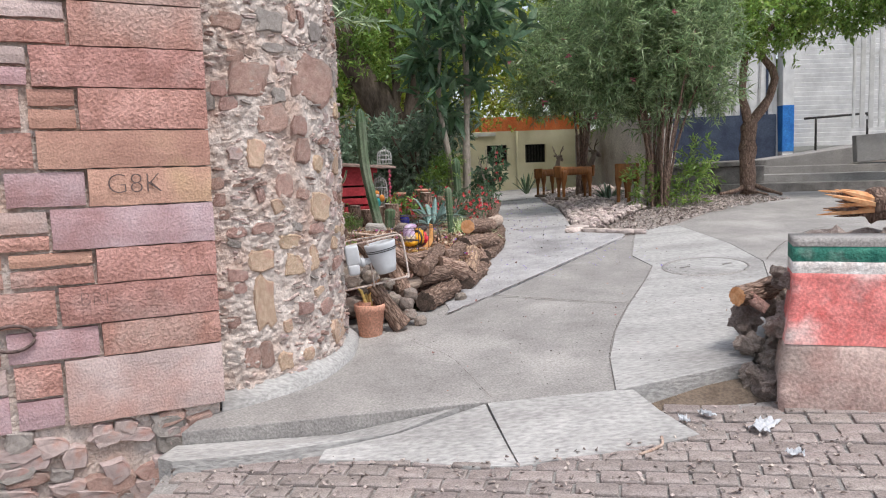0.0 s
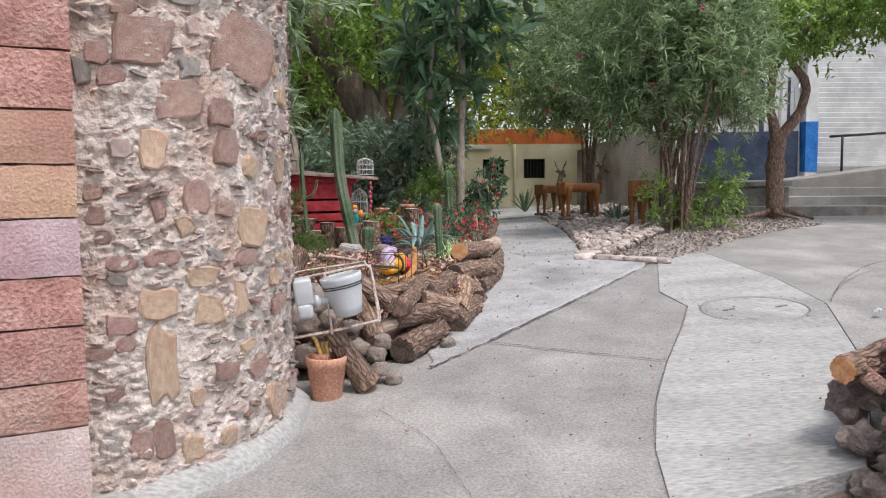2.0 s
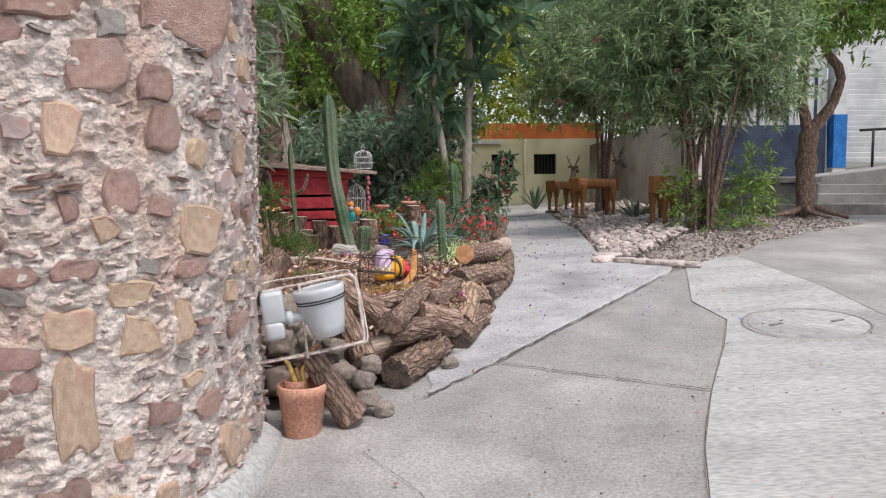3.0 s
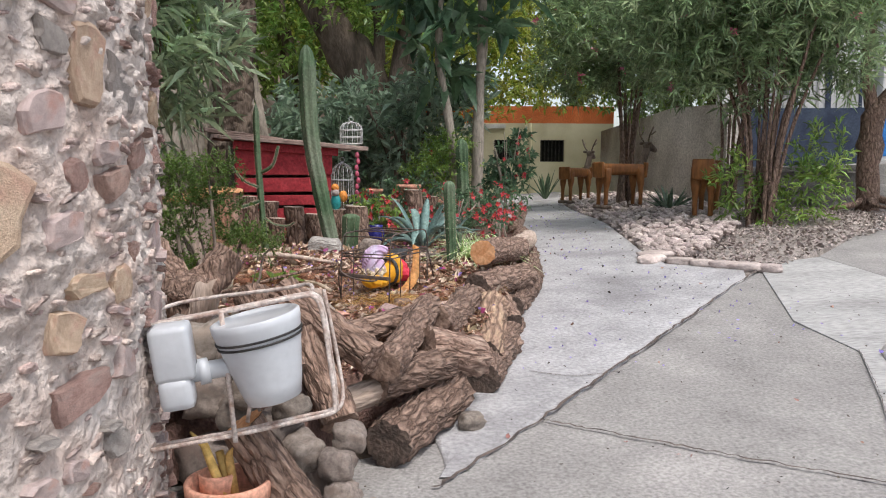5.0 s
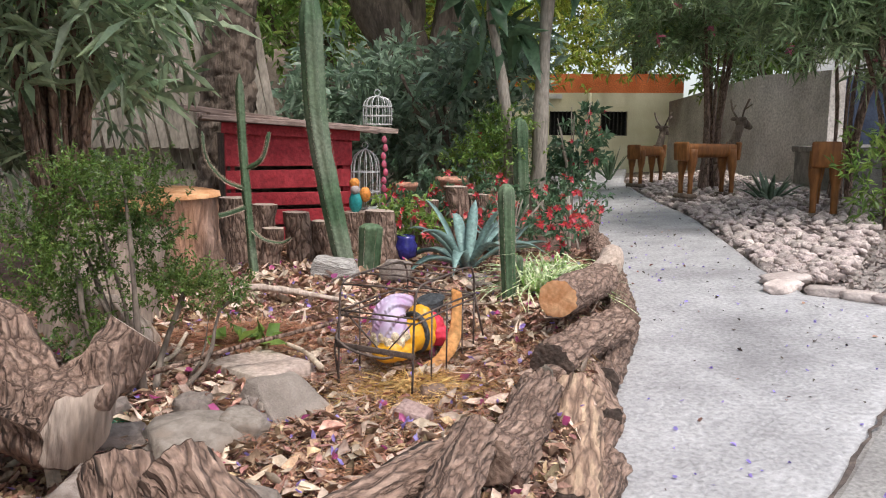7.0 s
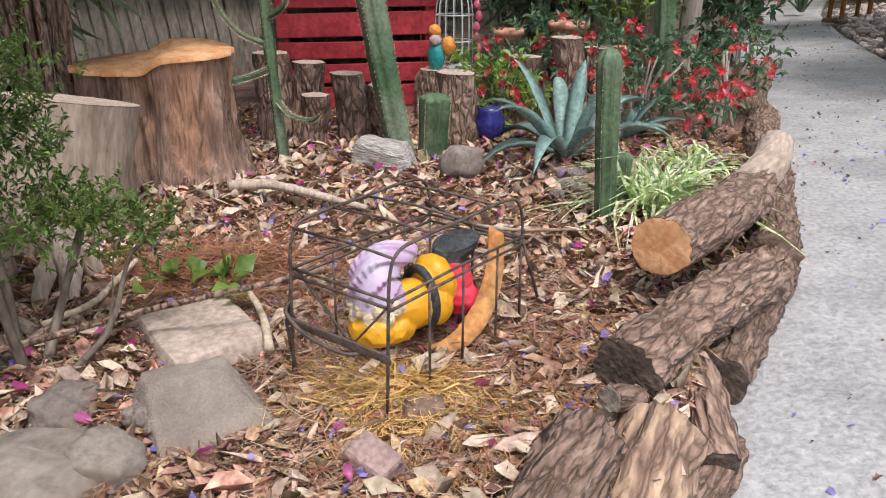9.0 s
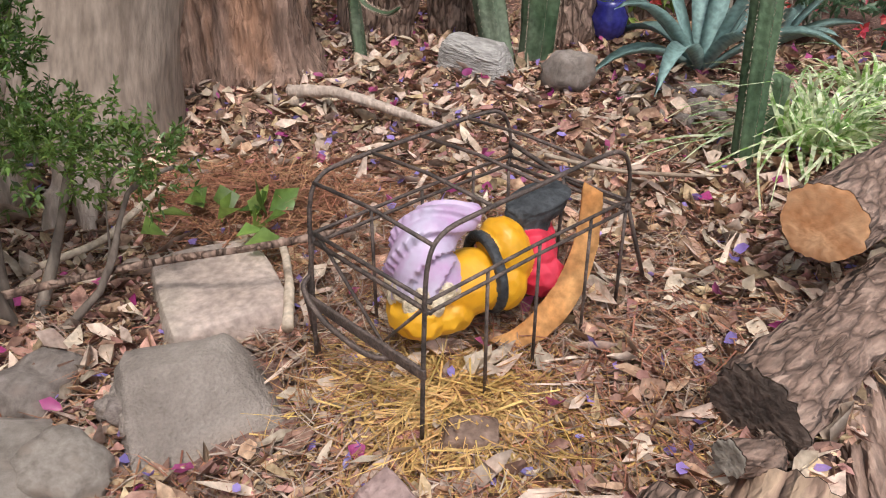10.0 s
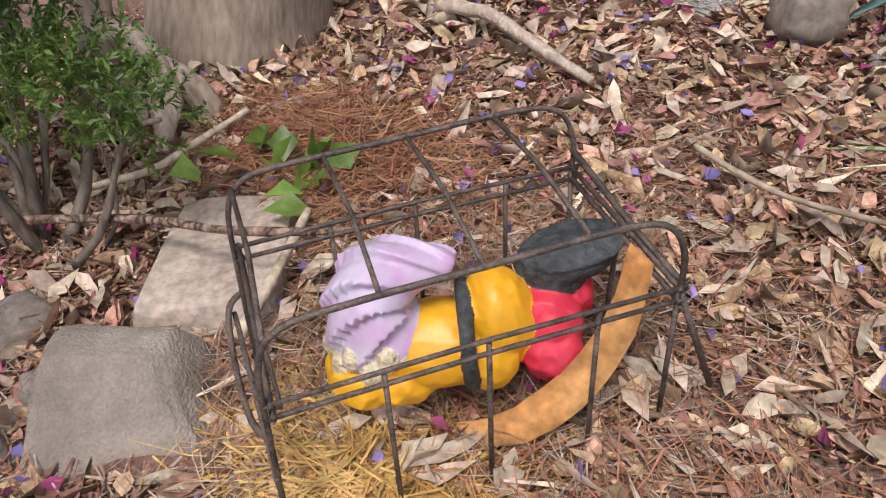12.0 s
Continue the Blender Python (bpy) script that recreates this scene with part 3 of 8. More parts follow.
# painted low wall at the foot of the road
low_wall = thing("low_wall", "low wall painted in worn green, white and red bands", "wall", kind="structure")


def wall_band(name, z0, z1, material, bulge, label):
    bm = bmesh.new()
    A, D = Vector((1.93, 4.32, 0)), Vector((4.2, -1.42, 0)).normalized()
    nr = Vector((D.y, -D.x, 0))
    us, zs = np.arange(0, 4.4, 0.04), np.linspace(z0, z1, max(3, int((z1 - z0) / 0.03)))
    vs = []
    for z in zs:
        for u in us:
            b = bulge + 0.02 * noise.noise(Vector((u * 4, z * 5, 1))) + 0.008 * noise.noise(Vector((u * 14, z * 14, 3))) + 0.10 * clamp((0.78 - z) / 0.6, 0, 1)
            lead = -0.07 * clamp((0.72 - z) / 0.45, 0, 1) * clamp(1 - u / 0.3, 0, 1)
            p = A + D * (u + lead) + nr * b
            vs.append(bm.verts.new((p.x, p.y, z)))
    n = len(us)
    for j in range(len(zs) - 1):
        for i in range(n - 1):
            bm.faces.new((vs[j * n + i], vs[j * n + i + 1], vs[(j + 1) * n + i + 1], vs[(j + 1) * n + i]))
    ends = []
    for j in range(len(zs)):
        q = vs[j * n].co - nr * 0.30
        ends.append(bm.verts.new((q.x, q.y, q.z)))
    far = [bm.verts.new(vs[j * n + n - 1].co - nr * 0.30) for j in range(len(zs))]
    for j in range(len(zs) - 1):
        bm.faces.new((vs[j * n], vs[(j + 1) * n], ends[j + 1], ends[j]))
        bm.faces.new((ends[j], ends[j + 1], far[j + 1], far[j]))
    bm.faces.new([vs[(len(zs) - 1) * n + i] for i in range(n)] + [far[-1], ends[-1]])
    return part(name, bm, material, low_wall, label, smooth=True)


wall_band("base", -0.15, 0.46, M_wallbase, 0.0, "worn pink render, paint gone")
wall_band("red_band", 0.46, 0.85, M_red_p, 0.004, "flaking red paint")
wall_band("white_band", 0.85, 0.915, M_white_p, 0.004, "flaking white paint")
wall_band("green_band", 0.915, 1.0, M_green_p, 0.004, "worn green paint")
wall_band("coping", 1.0, 1.045, M_conc, 0.006, "grey cement coping")

# steps, terrace and white building to the right of the alley
steps = thing("stairs", "grey concrete steps up to the terrace", "stairs", kind="structure")
for k in range(3):
    bm = bmesh.new()
    box(bm, (7.0, 4.2 - 0.42 * k, 0.2), (9.05 - 0.10 * k, 16.3 + 0.18 * k + 0.21 * k, 0.90 + 0.150 * k), (0, 0, -10), bevel=0.015)
    part("step", bm, M_conc_dark if k == 0 else M_conc, steps, smooth=False)
bm = bmesh.new()
box(bm, (3.6, 2.4, 0.34), (7.95, 16.85, 1.42), (0, -7, -10), bevel=0.02)
part("landing", bm, M_conc, steps, smooth=False)
terrace = thing("terrace", "raised concrete terrace behind the tree, cracked edge", "terrace", kind="structure")
bm = bmesh.new()
box(bm, (1.95, 3.0, 0.09), (5.35, 16.45, 1.37), (0, -1.5, -8), bevel=0.02)
box(bm, (1.9, 2.9, 0.6), (5.37, 16.53, 1.02), (0, 0, -8))
part("slab", bm, M_conc_dark, terrace, smooth=False)

white_house = thing("white_house", "white and navy painted building with a roller shutter behind a terrace", "building", at=(7.7, 17.4, 0))
bm = bmesh.new()
box(bm, (0.245, 0.3, 4.2), (-0.15, -0.02, 2.6), bevel=0.01)
part("pillar", bm, M_whitepaint, white_house, smooth=False)
bm = bmesh.new()
box(bm, (0.25, 0.31, 1.0), (-0.15, -0.03, 2.1), bevel=0.005)
part("pillar_band", bm, M_blue, white_house, "bright blue painted band", smooth=False)
bm = bmesh.new()
box(bm, (2.5, 0.3, 4.2), (-1.55, 0.40, 2.6), (0, 0, -10))
part("wall", bm, M_whitepaint, white_house, "whitewashed planked wall", smooth=False)
bm = bmesh.new()
box(bm, (2.5, 0.06, 1.15), (-1.58, 0.21, 1.85), (0, 0, -10))
part("dado", bm, M_navy, white_house, "navy painted lower wall", smooth=False)
for k in range(13):
    bm = bmesh.new()
    u = -0.35 - k * 0.17
    box(bm, (0.05 if k % 4 else 0.09, 0.03, 2.1 + 0.2 * (k % 3)), (u, 0.03 - 0.176 * (u + 0.35), 2.25 + 0.1 * (k % 3)), (0, 1.5 * (k % 3 - 1), -10), bevel=0.006)
    part("batten", bm, (M_whitepaint, M_navy, M_conc_light)[k % 3], white_house, smooth=False)
for k in range(3):
    bm = bmesh.new()
    box(bm, (0.95, 0.03, 0.12), (-0.85, 0.075, 1.75 + 0.2 * k), (0, -3 + k, -10), bevel=0.006)
    part("board", bm, M_navy, white_house, "faded navy board", smooth=False)
bm = bmesh.new()
box(bm, (0.32, 0.06, 0.42), (-1.75, 0.22, 3.0), (0, 0, -10), bevel=0.01)
part("shutter", bm, M_plank, white_house, "small brown wooden shutter", smooth=False)
shutter = new("roller_shutter")
shutter.parent = white_house
for k in range(26):
    bm = bmesh.new()
    box(bm, (2.6, 0.05, 0.098), (1.32, 0.10, 1.75 + k * 0.1), (8, 0, 0), bevel=0.012)
    part("slat", bm, M_whitepaint, shutter, smooth=False)
bm = bmesh.new()
box(bm, (6, 0.3, 4.2), (5.6, 0.2, 2.6))
box(bm, (2.8, 0.3, 0.5), (1.4, 0.2, 4.6))
part("front_wall", bm, M_whitepaint, white_house, smooth=False)
bm = bmesh.new()
for p, q in (((0.05, -0.5, 2.28), (1.5, -0.5, 2.36)), ((0.3, -0.5, 1.6), (0.3, -0.5, 2.3)), ((1.4, -0.5, 1.6), (1.4, -0.5, 2.35))):
    tube(bm, [p, q], 0.025, 8)
part("handrail", bm, M_dark, white_house, "black metal handrail")

white_fence = thing("metal_fence", "white painted metal fence of upright bars", "fence", at=(7.5, 14.3, 0))
bm = bmesh.new()
box(bm, (2.6, 0.3, 0.50), (1.45, 0.1, 1.66), (0, -3, -14), bevel=0.02)
part("plinth", bm, M_conc, white_fence, smooth=False)
for k in range(15):
    bm = bmesh.new()
    box(bm, (0.085 if k % 3 else 0.05, 0.03, 1.75), (0.05 + k * 0.14, 0.2 - 0.035 * k, 2.84), (0, 0, -14), bevel=0.006)
    part("bar", bm, M_whitepaint, white_fence, smooth=False)
for z in (2.15, 3.3):
    bm = bmesh.new()
    box(bm, (2.3, 0.035, 0.05), (1.1, -0.05, z), (0, 0, -14))
    part("rail", bm, M_whitepaint, white_fence, smooth=False)

# cream house that closes the path
house = thing("cream_house", "cream plastered house with two barred windows and an orange band", "house", at=(2.0, 23.6, 0.7))
bm = bmesh.new()
for x0, x1, z0, z1 in ((-9, -0.67, 0, 1.8), (-0.07, 0.48, 0, 1.8), (1.08, 2.3, 0, 1.8), (-0.67, -0.07, 0, 0.85), (0.48, 1.08, 0, 0.85), (-0.67, -0.07, 1.39, 1.8), (0.48, 1.08, 1.39, 1.8)):
    box(bm, (x1 - x0, 0.3, z1 - z0), ((x0 + x1) / 2, 0.15, (z0 + z1) / 2))
part("wall", bm, M_cream, house, smooth=False)
bm = bmesh.new()
box(bm, (11.3, 0.34, 0.42), (-3.35, 0.17, 2.01))
part("upper_wall", bm, M_orange, house, "orange painted upper wall", smooth=False)
bm = bmesh.new()
box(bm, (1.6, 0.05, 0.10), (-1.2, -0.02, 1.72))
part("ledge", bm, M_whitepaint, house, smooth=False)
for x in (-0.37, 0.78):
    w = new("window")
    w.parent = house
    bm = bmesh.new()
    box(bm, (0.64, 0.04, 0.58), (x, 0.28, 1.12))
    part("pane", bm, M_black, w, smooth=False)
    for k in range(7):
        bm = bmesh.new()
        box(bm, (0.025, 0.025, 0.54), (x - 0.27 + k * 0.09, 0.04, 1.12))
        part("bar", bm, M_dark, w, smooth=False)
bm = bmesh.new()
tube(bm, [(0.22, -0.04, 0.1), (0.22, -0.04, 1.8)], 0.035, 8)
part("downpipe", bm, M_cream, house)

grey_wall = thing("boundary_wall", "long weathered grey plaster wall beside the path", "wall", kind="structure")
bm = bmesh.new()
for (x0, y0, z0), (x1, y1, z1) in (((3.95, 23.4, 2.3), (4.30, 18.6, 2.5)), ((4.30, 18.6, 2.5), (4.75, 17.0, 2.45))):
    a, b = Vector((x0, y0)), Vector((x1, y1))
    nn = Vector(((b - a).y, -(b - a).x)).normalized() * -0.25
    vs = [(a.x, a.y), (b.x, b.y), (b.x + nn.x, b.y + nn.y), (a.x + nn.x, a.y + nn.y)]
    lo = [bm.verts.new((p[0], p[1], 0.5)) for p in vs]
    hi = [bm.verts.new((p[0], p[1], z)) for p, z in zip(vs, (z0, z1, z1, z0))]
    for k in range(4):
        bm.faces.new((lo[k], lo[(k + 1) % 4], hi[(k + 1) % 4], hi[k]))
    bm.faces.new(hi)
part("plaster", bm, M_greywall, grey_wall, smooth=False)

# steep wooded slope behind the garden
def hill_z(x, y):
    return 0.55 + 0.7 * max(0, (y - 15.5) * 0.45 + (-x - 3.6) * 0.5) ** 1.1 + 0.25 * noise.noise(Vector((x * 0.4, y * 0.4, 0)))


grid_sheet("hillside", np.arange(-30, 0.5, 0.8), np.arange(11.5, 45, 0.8), hill_z, M_earth, "dark steep earth slope under the trees", "ground")

# ---- trees and large plants ----
def limb(bm, pts, r0, r1, seg=8, n=10, rough=0.02, seed=0.0, mi=0):
    pts = curve_points(pts, n)
    tube(bm, pts, [r0 + (r1 - r0) * i / (n - 1) for i in range(n)], seg, mi, rough=rough, freq=6, seed=seed)


def tree(name, label, at, trunks, blobs, count, per, length, width, leaf, bark=None, seed=1, category="tree", flowers=None, **kw):
    """Limbs as (points, foot radius, tip radius) and a crown of shoots, all measured from the foot."""
    t = thing(name, label, category, at=at)
    for i, (pts, r0, r1) in enumerate(trunks):
        bm = bmesh.new()
        limb(bm, pts, r0, r1, seed=seed + i * 3.1, n=12, rough=r0 * 0.35)
        part("trunk" if i == 0 else "limb", bm, bark or M_bark, t)
    crown("crown", t, blobs, count, per, length, width, leaf, seed=seed, **kw)
    if flowers:
        m, k, size = flowers
        p, w = shoots(blobs, k, 6, size, seed=seed + 9, shell=0.85, stem=0.03)
        v, f = leaves(p, w, size, size * 0.8, seed=seed)
        tagged(soup("blossom", v, f, m, t), kind="stuff")
    return t


def stems(n, spread, height, r, seed):
    """A clump of stems that rise and lean outwards."""
    q = random.Random(seed)
    out = []
    for i in range(n):
        a = q.uniform(0, 6.28)
        s = spread * q.uniform(0.3, 1.0)
        x, y = math.cos(a), math.sin(a)
        out.append(([(0.1 * x, 0.1 * y, -0.05), (0.35 * s * x, 0.35 * s * y, height * 0.4), (s * x, s * y, height * q.uniform(0.8, 1.1))], r * q.uniform(0.6, 1.1), r * 0.25))
    return out


# the bushy oleander by the rock bed
tree("oleander_tree", "multi-stemmed oleander with grey-green narrow leaves", (3.3, 12.0, 0.75), stems(16, 0.85, 2.5, 0.036, 4),
     [((-0.1, 0.0, 2.6), (1.0, 0.9, 0.75)), ((-0.85, 0.1, 2.1), (0.65, 0.6, 0.5)), ((0.55, 0.0, 2.3), (0.55, 0.7, 0.55)), ((0.0, 0.2, 1.7), (0.6, 0.6, 0.4)), ((-0.75, 0.1, 1.65), (0.4, 0.45, 0.3)), ((0.75, 0.0, 1.75), (0.35, 0.4, 0.3)), ((-0.4, 0, 3.2), (0.9, 0.8, 0.5)), ((0.5, 0.2, 3.1), (0.65, 0.7, 0.5))],
     2100, 14, 0.14, 0.020, M_oleander, seed=11, flowers=(M_pinkflower, 14, 0.06), stem=0.24)
crown("lower_leaves", bpy.data.objects["oleander_tree"], [((0.45, -0.1, 0.4), (0.30, 0.35, 0.34)), ((0.1, 0, 0.25), (0.22, 0.25, 0.2)), ((-0.35, -0.1, 0.45), (0.2, 0.2, 0.3)), ((0.6, -0.1, 0.75), (0.2, 0.2, 0.25))], 170, 9, 0.10, 0.024, M_leaf, seed=5, stem=0.15)
tree("oleander_tree", "slender oleander with pink flowers beside the deer", (2.75, 15.6, 0.8), stems(6, 0.6, 2.4, 0.05, 8),
     [((-0.45, 0, 2.6), (0.9, 0.8, 0.7)), ((0.3, 0, 2.2), (0.7, 0.7, 0.5)), ((-0.75, 0, 2.0), (0.5, 0.5, 0.35)), ((0.1, 0.2, 3.4), (1.0, 0.9, 0.6))],
     1300, 13, 0.15, 0.022, M_oleander, seed=21, flowers=(M_pinkflower, 22, 0.08), stem=0.22)
tree("oleander_tree", "leafy oleander leaning over the rock bed", (3.75, 14.2, 0.8), stems(7, 0.6, 2.5, 0.04, 15),
     [((0, 0, 2.8), (0.7, 0.8, 0.6)), ((0.1, -0.2, 2.1), (0.55, 0.6, 0.4)), ((0, 0, 3.6), (0.9, 0.8, 0.5))],
     1100, 13, 0.14, 0.022, M_oleander, seed=31, stem=0.22)
# tree with a forked trunk at the steps
tree("forked_tree", "small forked tree with exposed roots by the steps", (5.25, 13.5, 0.90),
     [([(0, 0, -0.05), (-0.03, 0, 0.7), (0.0, 0, 1.25)], 0.15, 0.11), ([(0, 0, 1.15), (-0.12, 0, 1.7), (-0.1, 0, 2.6), (-0.5, 0.1, 3.2)], 0.085, 0.04), ([(0, 0, 1.15), (0.32, 0, 1.55), (0.42, 0, 2.0), (0.2, 0.1, 2.5), (0.6, -0.3, 3.1)], 0.09, 0.04),
      ([(0, -0.08, 0.1), (-0.1, -0.3, 0.05), (0.1, -0.55, -0.02)], 0.05, 0.02), ([(0.05, -0.05, 0.12), (0.25, -0.2, 0.04), (0.4, -0.4, -0.03)], 0.05, 0.02), ([(-0.08, 0, 0.1), (-0.3, -0.2, 0.04), (-0.6, -0.3, 0.0)], 0.05, 0.02)],
     [((0.0, -0.1, 2.9), (1.1, 0.9, 0.45)), ((1.3, -0.7, 3.0), (0.9, 0.8, 0.35)), ((-0.7, -0.2, 2.7), (0.6, 0.7, 0.4)), ((2.2, -1.4, 3.15), (1.1, 1.0, 0.35))],
     1900, 13, 0.09, 0.04, M_leaf, bark=M_bark, seed=41, stem=0.25, up=0.1)
tree("young_tree", "slim pale-trunked tree with drooping broad leaves in the bed", (0.32, 11.4, 0.8),
     [([(0, 0, -0.05), (0.03, 0, 1.0), (0.06, 0, 2.0), (0.0, 0, 2.9)], 0.062, 0.035), ([(-0.18, -0.1, -0.05), (-0.22, -0.1, 0.8), (-0.35, -0.1, 1.6), (-0.3, -0.1, 2.4)], 0.045, 0.025)],
     [((-0.1, 0, 2.2), (0.5, 0.5, 0.45)), ((0.1, 0, 2.8), (0.6, 0.6, 0.5)), ((-0.4, 0, 1.75), (0.25, 0.3, 0.3))],
     105, 7, 0.34, 0.10, M_leaf_dark, bark=M_bark_pale, seed=51)
# large dark tree behind the hutch
tree("big_tree", "large old tree with dark leaning limbs behind the hutch", (-0.6, 13.6, 0.75),
     [([(0, 0, -0.1), (-0.1, 0, 1.0), (-0.45, 0, 1.9), (-0.9, 0, 2.6), (-1.4, 0, 3.8)], 0.34, 0.2), ([(-0.1, 0, 0.9), (0.1, 0, 1.7), (0.3, 0, 2.6), (0.6, 0, 4.0)], 0.17, 0.1),
      ([(-0.25, 0, 1.4), (-0.15, -0.1, 2.2), (-0.25, -0.2, 3.4)], 0.1, 0.05)],
     [((-1.5, 0, 3.5), (1.5, 1.0, 0.7)), ((0.5, 0, 3.4), (1.2, 0.9, 0.6)), ((-2.9, 0, 3.0), (1.0, 0.9, 0.7)), ((-0.3, -0.4, 2.7), (0.8, 0.6, 0.4))],
     1250, 11, 0.10, 0.04, M_leaf, bark=M_bark_dark, seed=61)
tree("dark_shrub", "dense dark green shrub behind the hutch", (-0.35, 12.6, 0.75), stems(6, 0.7, 1.3, 0.04, 3),
     [((-0.2, 0, 0.9), (0.8, 0.5, 0.55)), ((-1.0, 0.1, 0.85), (0.55, 0.45, 0.5)), ((0.3, -0.2, 1.3), (0.4, 0.4, 0.3))],
     420, 11, 0.15, 0.05, M_leaf_grey, seed=71, bark=M_bark_dark, category="shrub")
tree("hill_tree", "light green tree on the slope", (-2.5, 16.5, 1.2), [([(0, 0, -0.4), (0.1, 0, 1.5), (-0.2, 0, 3.5)], 0.2, 0.08), ([(0.05, 0, 1.0), (0.8, 0, 2.3), (1.6, 0, 3.6)], 0.12, 0.05), ([(0, 0, 1.2), (-0.9, 0, 2.4), (-1.4, 0, 3.6)], 0.12, 0.05)],
     [((0, 0, 3.3), (2.0, 1.1, 0.9)), ((1.9, 0, 2.8), (1.3, 1.0, 0.8)), ((-2.0, 0, 2.7), (1.5, 1.1, 0.9)), ((0, -0.5, 1.9), (1.6, 0.8, 0.6))],
     1700, 11, 0.13, 0.05, M_leaf, seed=81, bark=M_bark_dark)
tree("hill_tree", "yellow-green sunlit tree rising behind the path", (-0.6, 19.6, 1.0), [([(0, 0, -0.4), (0.1, 0, 2.5), (0.3, 0, 5)], 0.22, 0.1)],
     [((0.3, 0, 4.6), (2.4, 1.8, 1.6)), ((-1.6, 0, 4.0), (1.8, 1.5, 1.4)), ((1.4, 0, 3.5), (1.2, 1.3, 1.0)), ((-1, 0, 2.6), (1.2, 1, 1)), ((1.2, 2.6, 2.0), (1.2, 0.7, 0.5)), ((3.4, 2.8, 2.5), (1.5, 0.8, 0.7)), ((1.0, 2.5, 3.4), (2.0, 0.8, 0.6))],
     2700, 11, 0.14, 0.055, M_leaf_yellow, seed=91, bark=M_bark_dark)
tree("hill_tree", "dark green tree behind the oleanders", (7.4, 21.5, 0.8), [([(0, 0, -0.2), (0.1, 0, 2.5), (0.3, 0, 5)], 0.22, 0.1)],
     [((0, 0, 4.8), (2.8, 1.6, 1.6)), ((2.2, 0, 5.5), (2.2, 1.6, 1.6)), ((-1.5, 0, 5.0), (1.7, 1.5, 1.4))],
     2000, 12, 0.16, 0.06, M_leaf, seed=95, bark=M_bark_dark)
tree("hill_tree", "dark green tree behind the boundary wall", (5.3, 19.8, 0.8), [([(0, 0, -0.2), (0.1, 0, 1.5), (0.2, 0, 3.2)], 0.14, 0.06), ([(0.05, 0, 1.0), (-0.7, 0, 2.0), (-1.2, 0, 2.8)], 0.08, 0.04)],
     [((0, 0, 2.6), (1.5, 0.8, 0.8)), ((-1.0, 0.4, 2.2), (1.0, 0.7, 0.6)), ((1.0, 0, 3.3), (1.4, 0.8, 0.8)), ((-0.6, 0, 3.6), (1.3, 0.8, 0.7))],
     1100, 11, 0.14, 0.05, M_leaf, seed=98, bark=M_bark_dark)
tree("hill_tree", "dark thicket on the slope", (-4.6, 13.5, 0.9), [([(0, 0, -0.4), (0.1, 0, 1.5), (-0.2, 0, 3.5)], 0.16, 0.08), ([(0.3, 0, -0.4), (0.9, 0, 1.5), (1.2, 0, 3.5)], 0.10, 0.05)],
     [((0, 0, 2.8), (1.8, 1.0, 1.0)), ((1.2, 0, 1.9), (1.2, 0.8, 0.8)), ((-2.0, 0, 2.4), (1.5, 1.0, 1.2))],
     1500, 11, 0.13, 0.045, M_leaf, seed=101, bark=M_bark_dark)
tree("background_trees", "thick wood on the hillside", (0, 27.5, 1.5), [([(-3, 0, -0.4), (-3, 0, 5)], 0.3, 0.1), ([(4, 0, -0.4), (4, 0, 5)], 0.3, 0.1)],
     [((-9, -4, 4.5), (4.5, 2, 4)), ((-4, -1, 5.5), (4, 2, 4)), ((1.5, 0, 6), (4, 2, 3.2)), ((6, 0, 6.5), (4, 2, 3.2)), ((11, -1, 6), (4, 2, 4)), ((-14, -8, 4), (4, 3, 4)), ((1.5, -1, 3.2), (2.5, 1, 1.8)), ((5.5, -1, 3.4), (2.5, 1, 2.0)), ((0, 1, 8.5), (6, 2, 2.0)), ((8, 1, 8.5), (6, 2, 2.0))],
     5400, 12, 0.30, 0.13, M_leaf, seed=111, bark=M_bark_dark, stem=0.5)
# bush with long pale leaves at the left of the bed
tree("oleander_bush", "tangled oleander with brown stems and long pale leaves", (-2.15, 9.3, 0.62), stems(22, 0.55, 2.4, 0.03, 9),
     [((0.15, -0.1, 1.6), (0.6, 0.5, 0.5)), ((-0.3, 0, 2.2), (0.8, 0.6, 0.6)), ((0.2, 0, 2.8), (0.9, 0.7, 0.5)), ((-0.6, 0, 1.2), (0.7, 0.5, 0.5))],
     720, 12, 0.20, 0.034, M_leaf_pale, seed=121, bark=M_bark, category="bush")

# ---- the planted bed ----
def bed_edge(y):
    return edge_x(LEFT_EDGE, y) - 0.16 - 0.38 * clamp((7.45 - y) / 0.6, 0, 1)


def bed_sheet():
    ys_ = np.arange(6.55, 12.8, 0.06)
    v, n = [], 70
    for y in ys_:
        xr, xl = bed_edge(y), -3.6
        for i in range(n):
            x = xr + (xl - xr) * (i / (n - 1)) ** 1.4
            z = bed_z(x, y) + 0.02 * noise.noise(Vector((x * 5, y * 5, 2))) + 0.012 * noise.noise(Vector((x * 17, y * 17, 5)))
            if i == 0 or y == ys_[0]:
                z -= 0.25
            v.append((x, y, z))
    f = [(j * n + i, (j + 1) * n + i, (j + 1) * n + i + 1, j * n + i + 1) for j in range(len(ys_) - 1) for i in range(n - 1)]
    return soup("garden_bed", v, f, M_bed, smooth=True)


tagged(bed_sheet(), "raised bed of dark brown soil behind the logs", "garden bed", kind="structure")


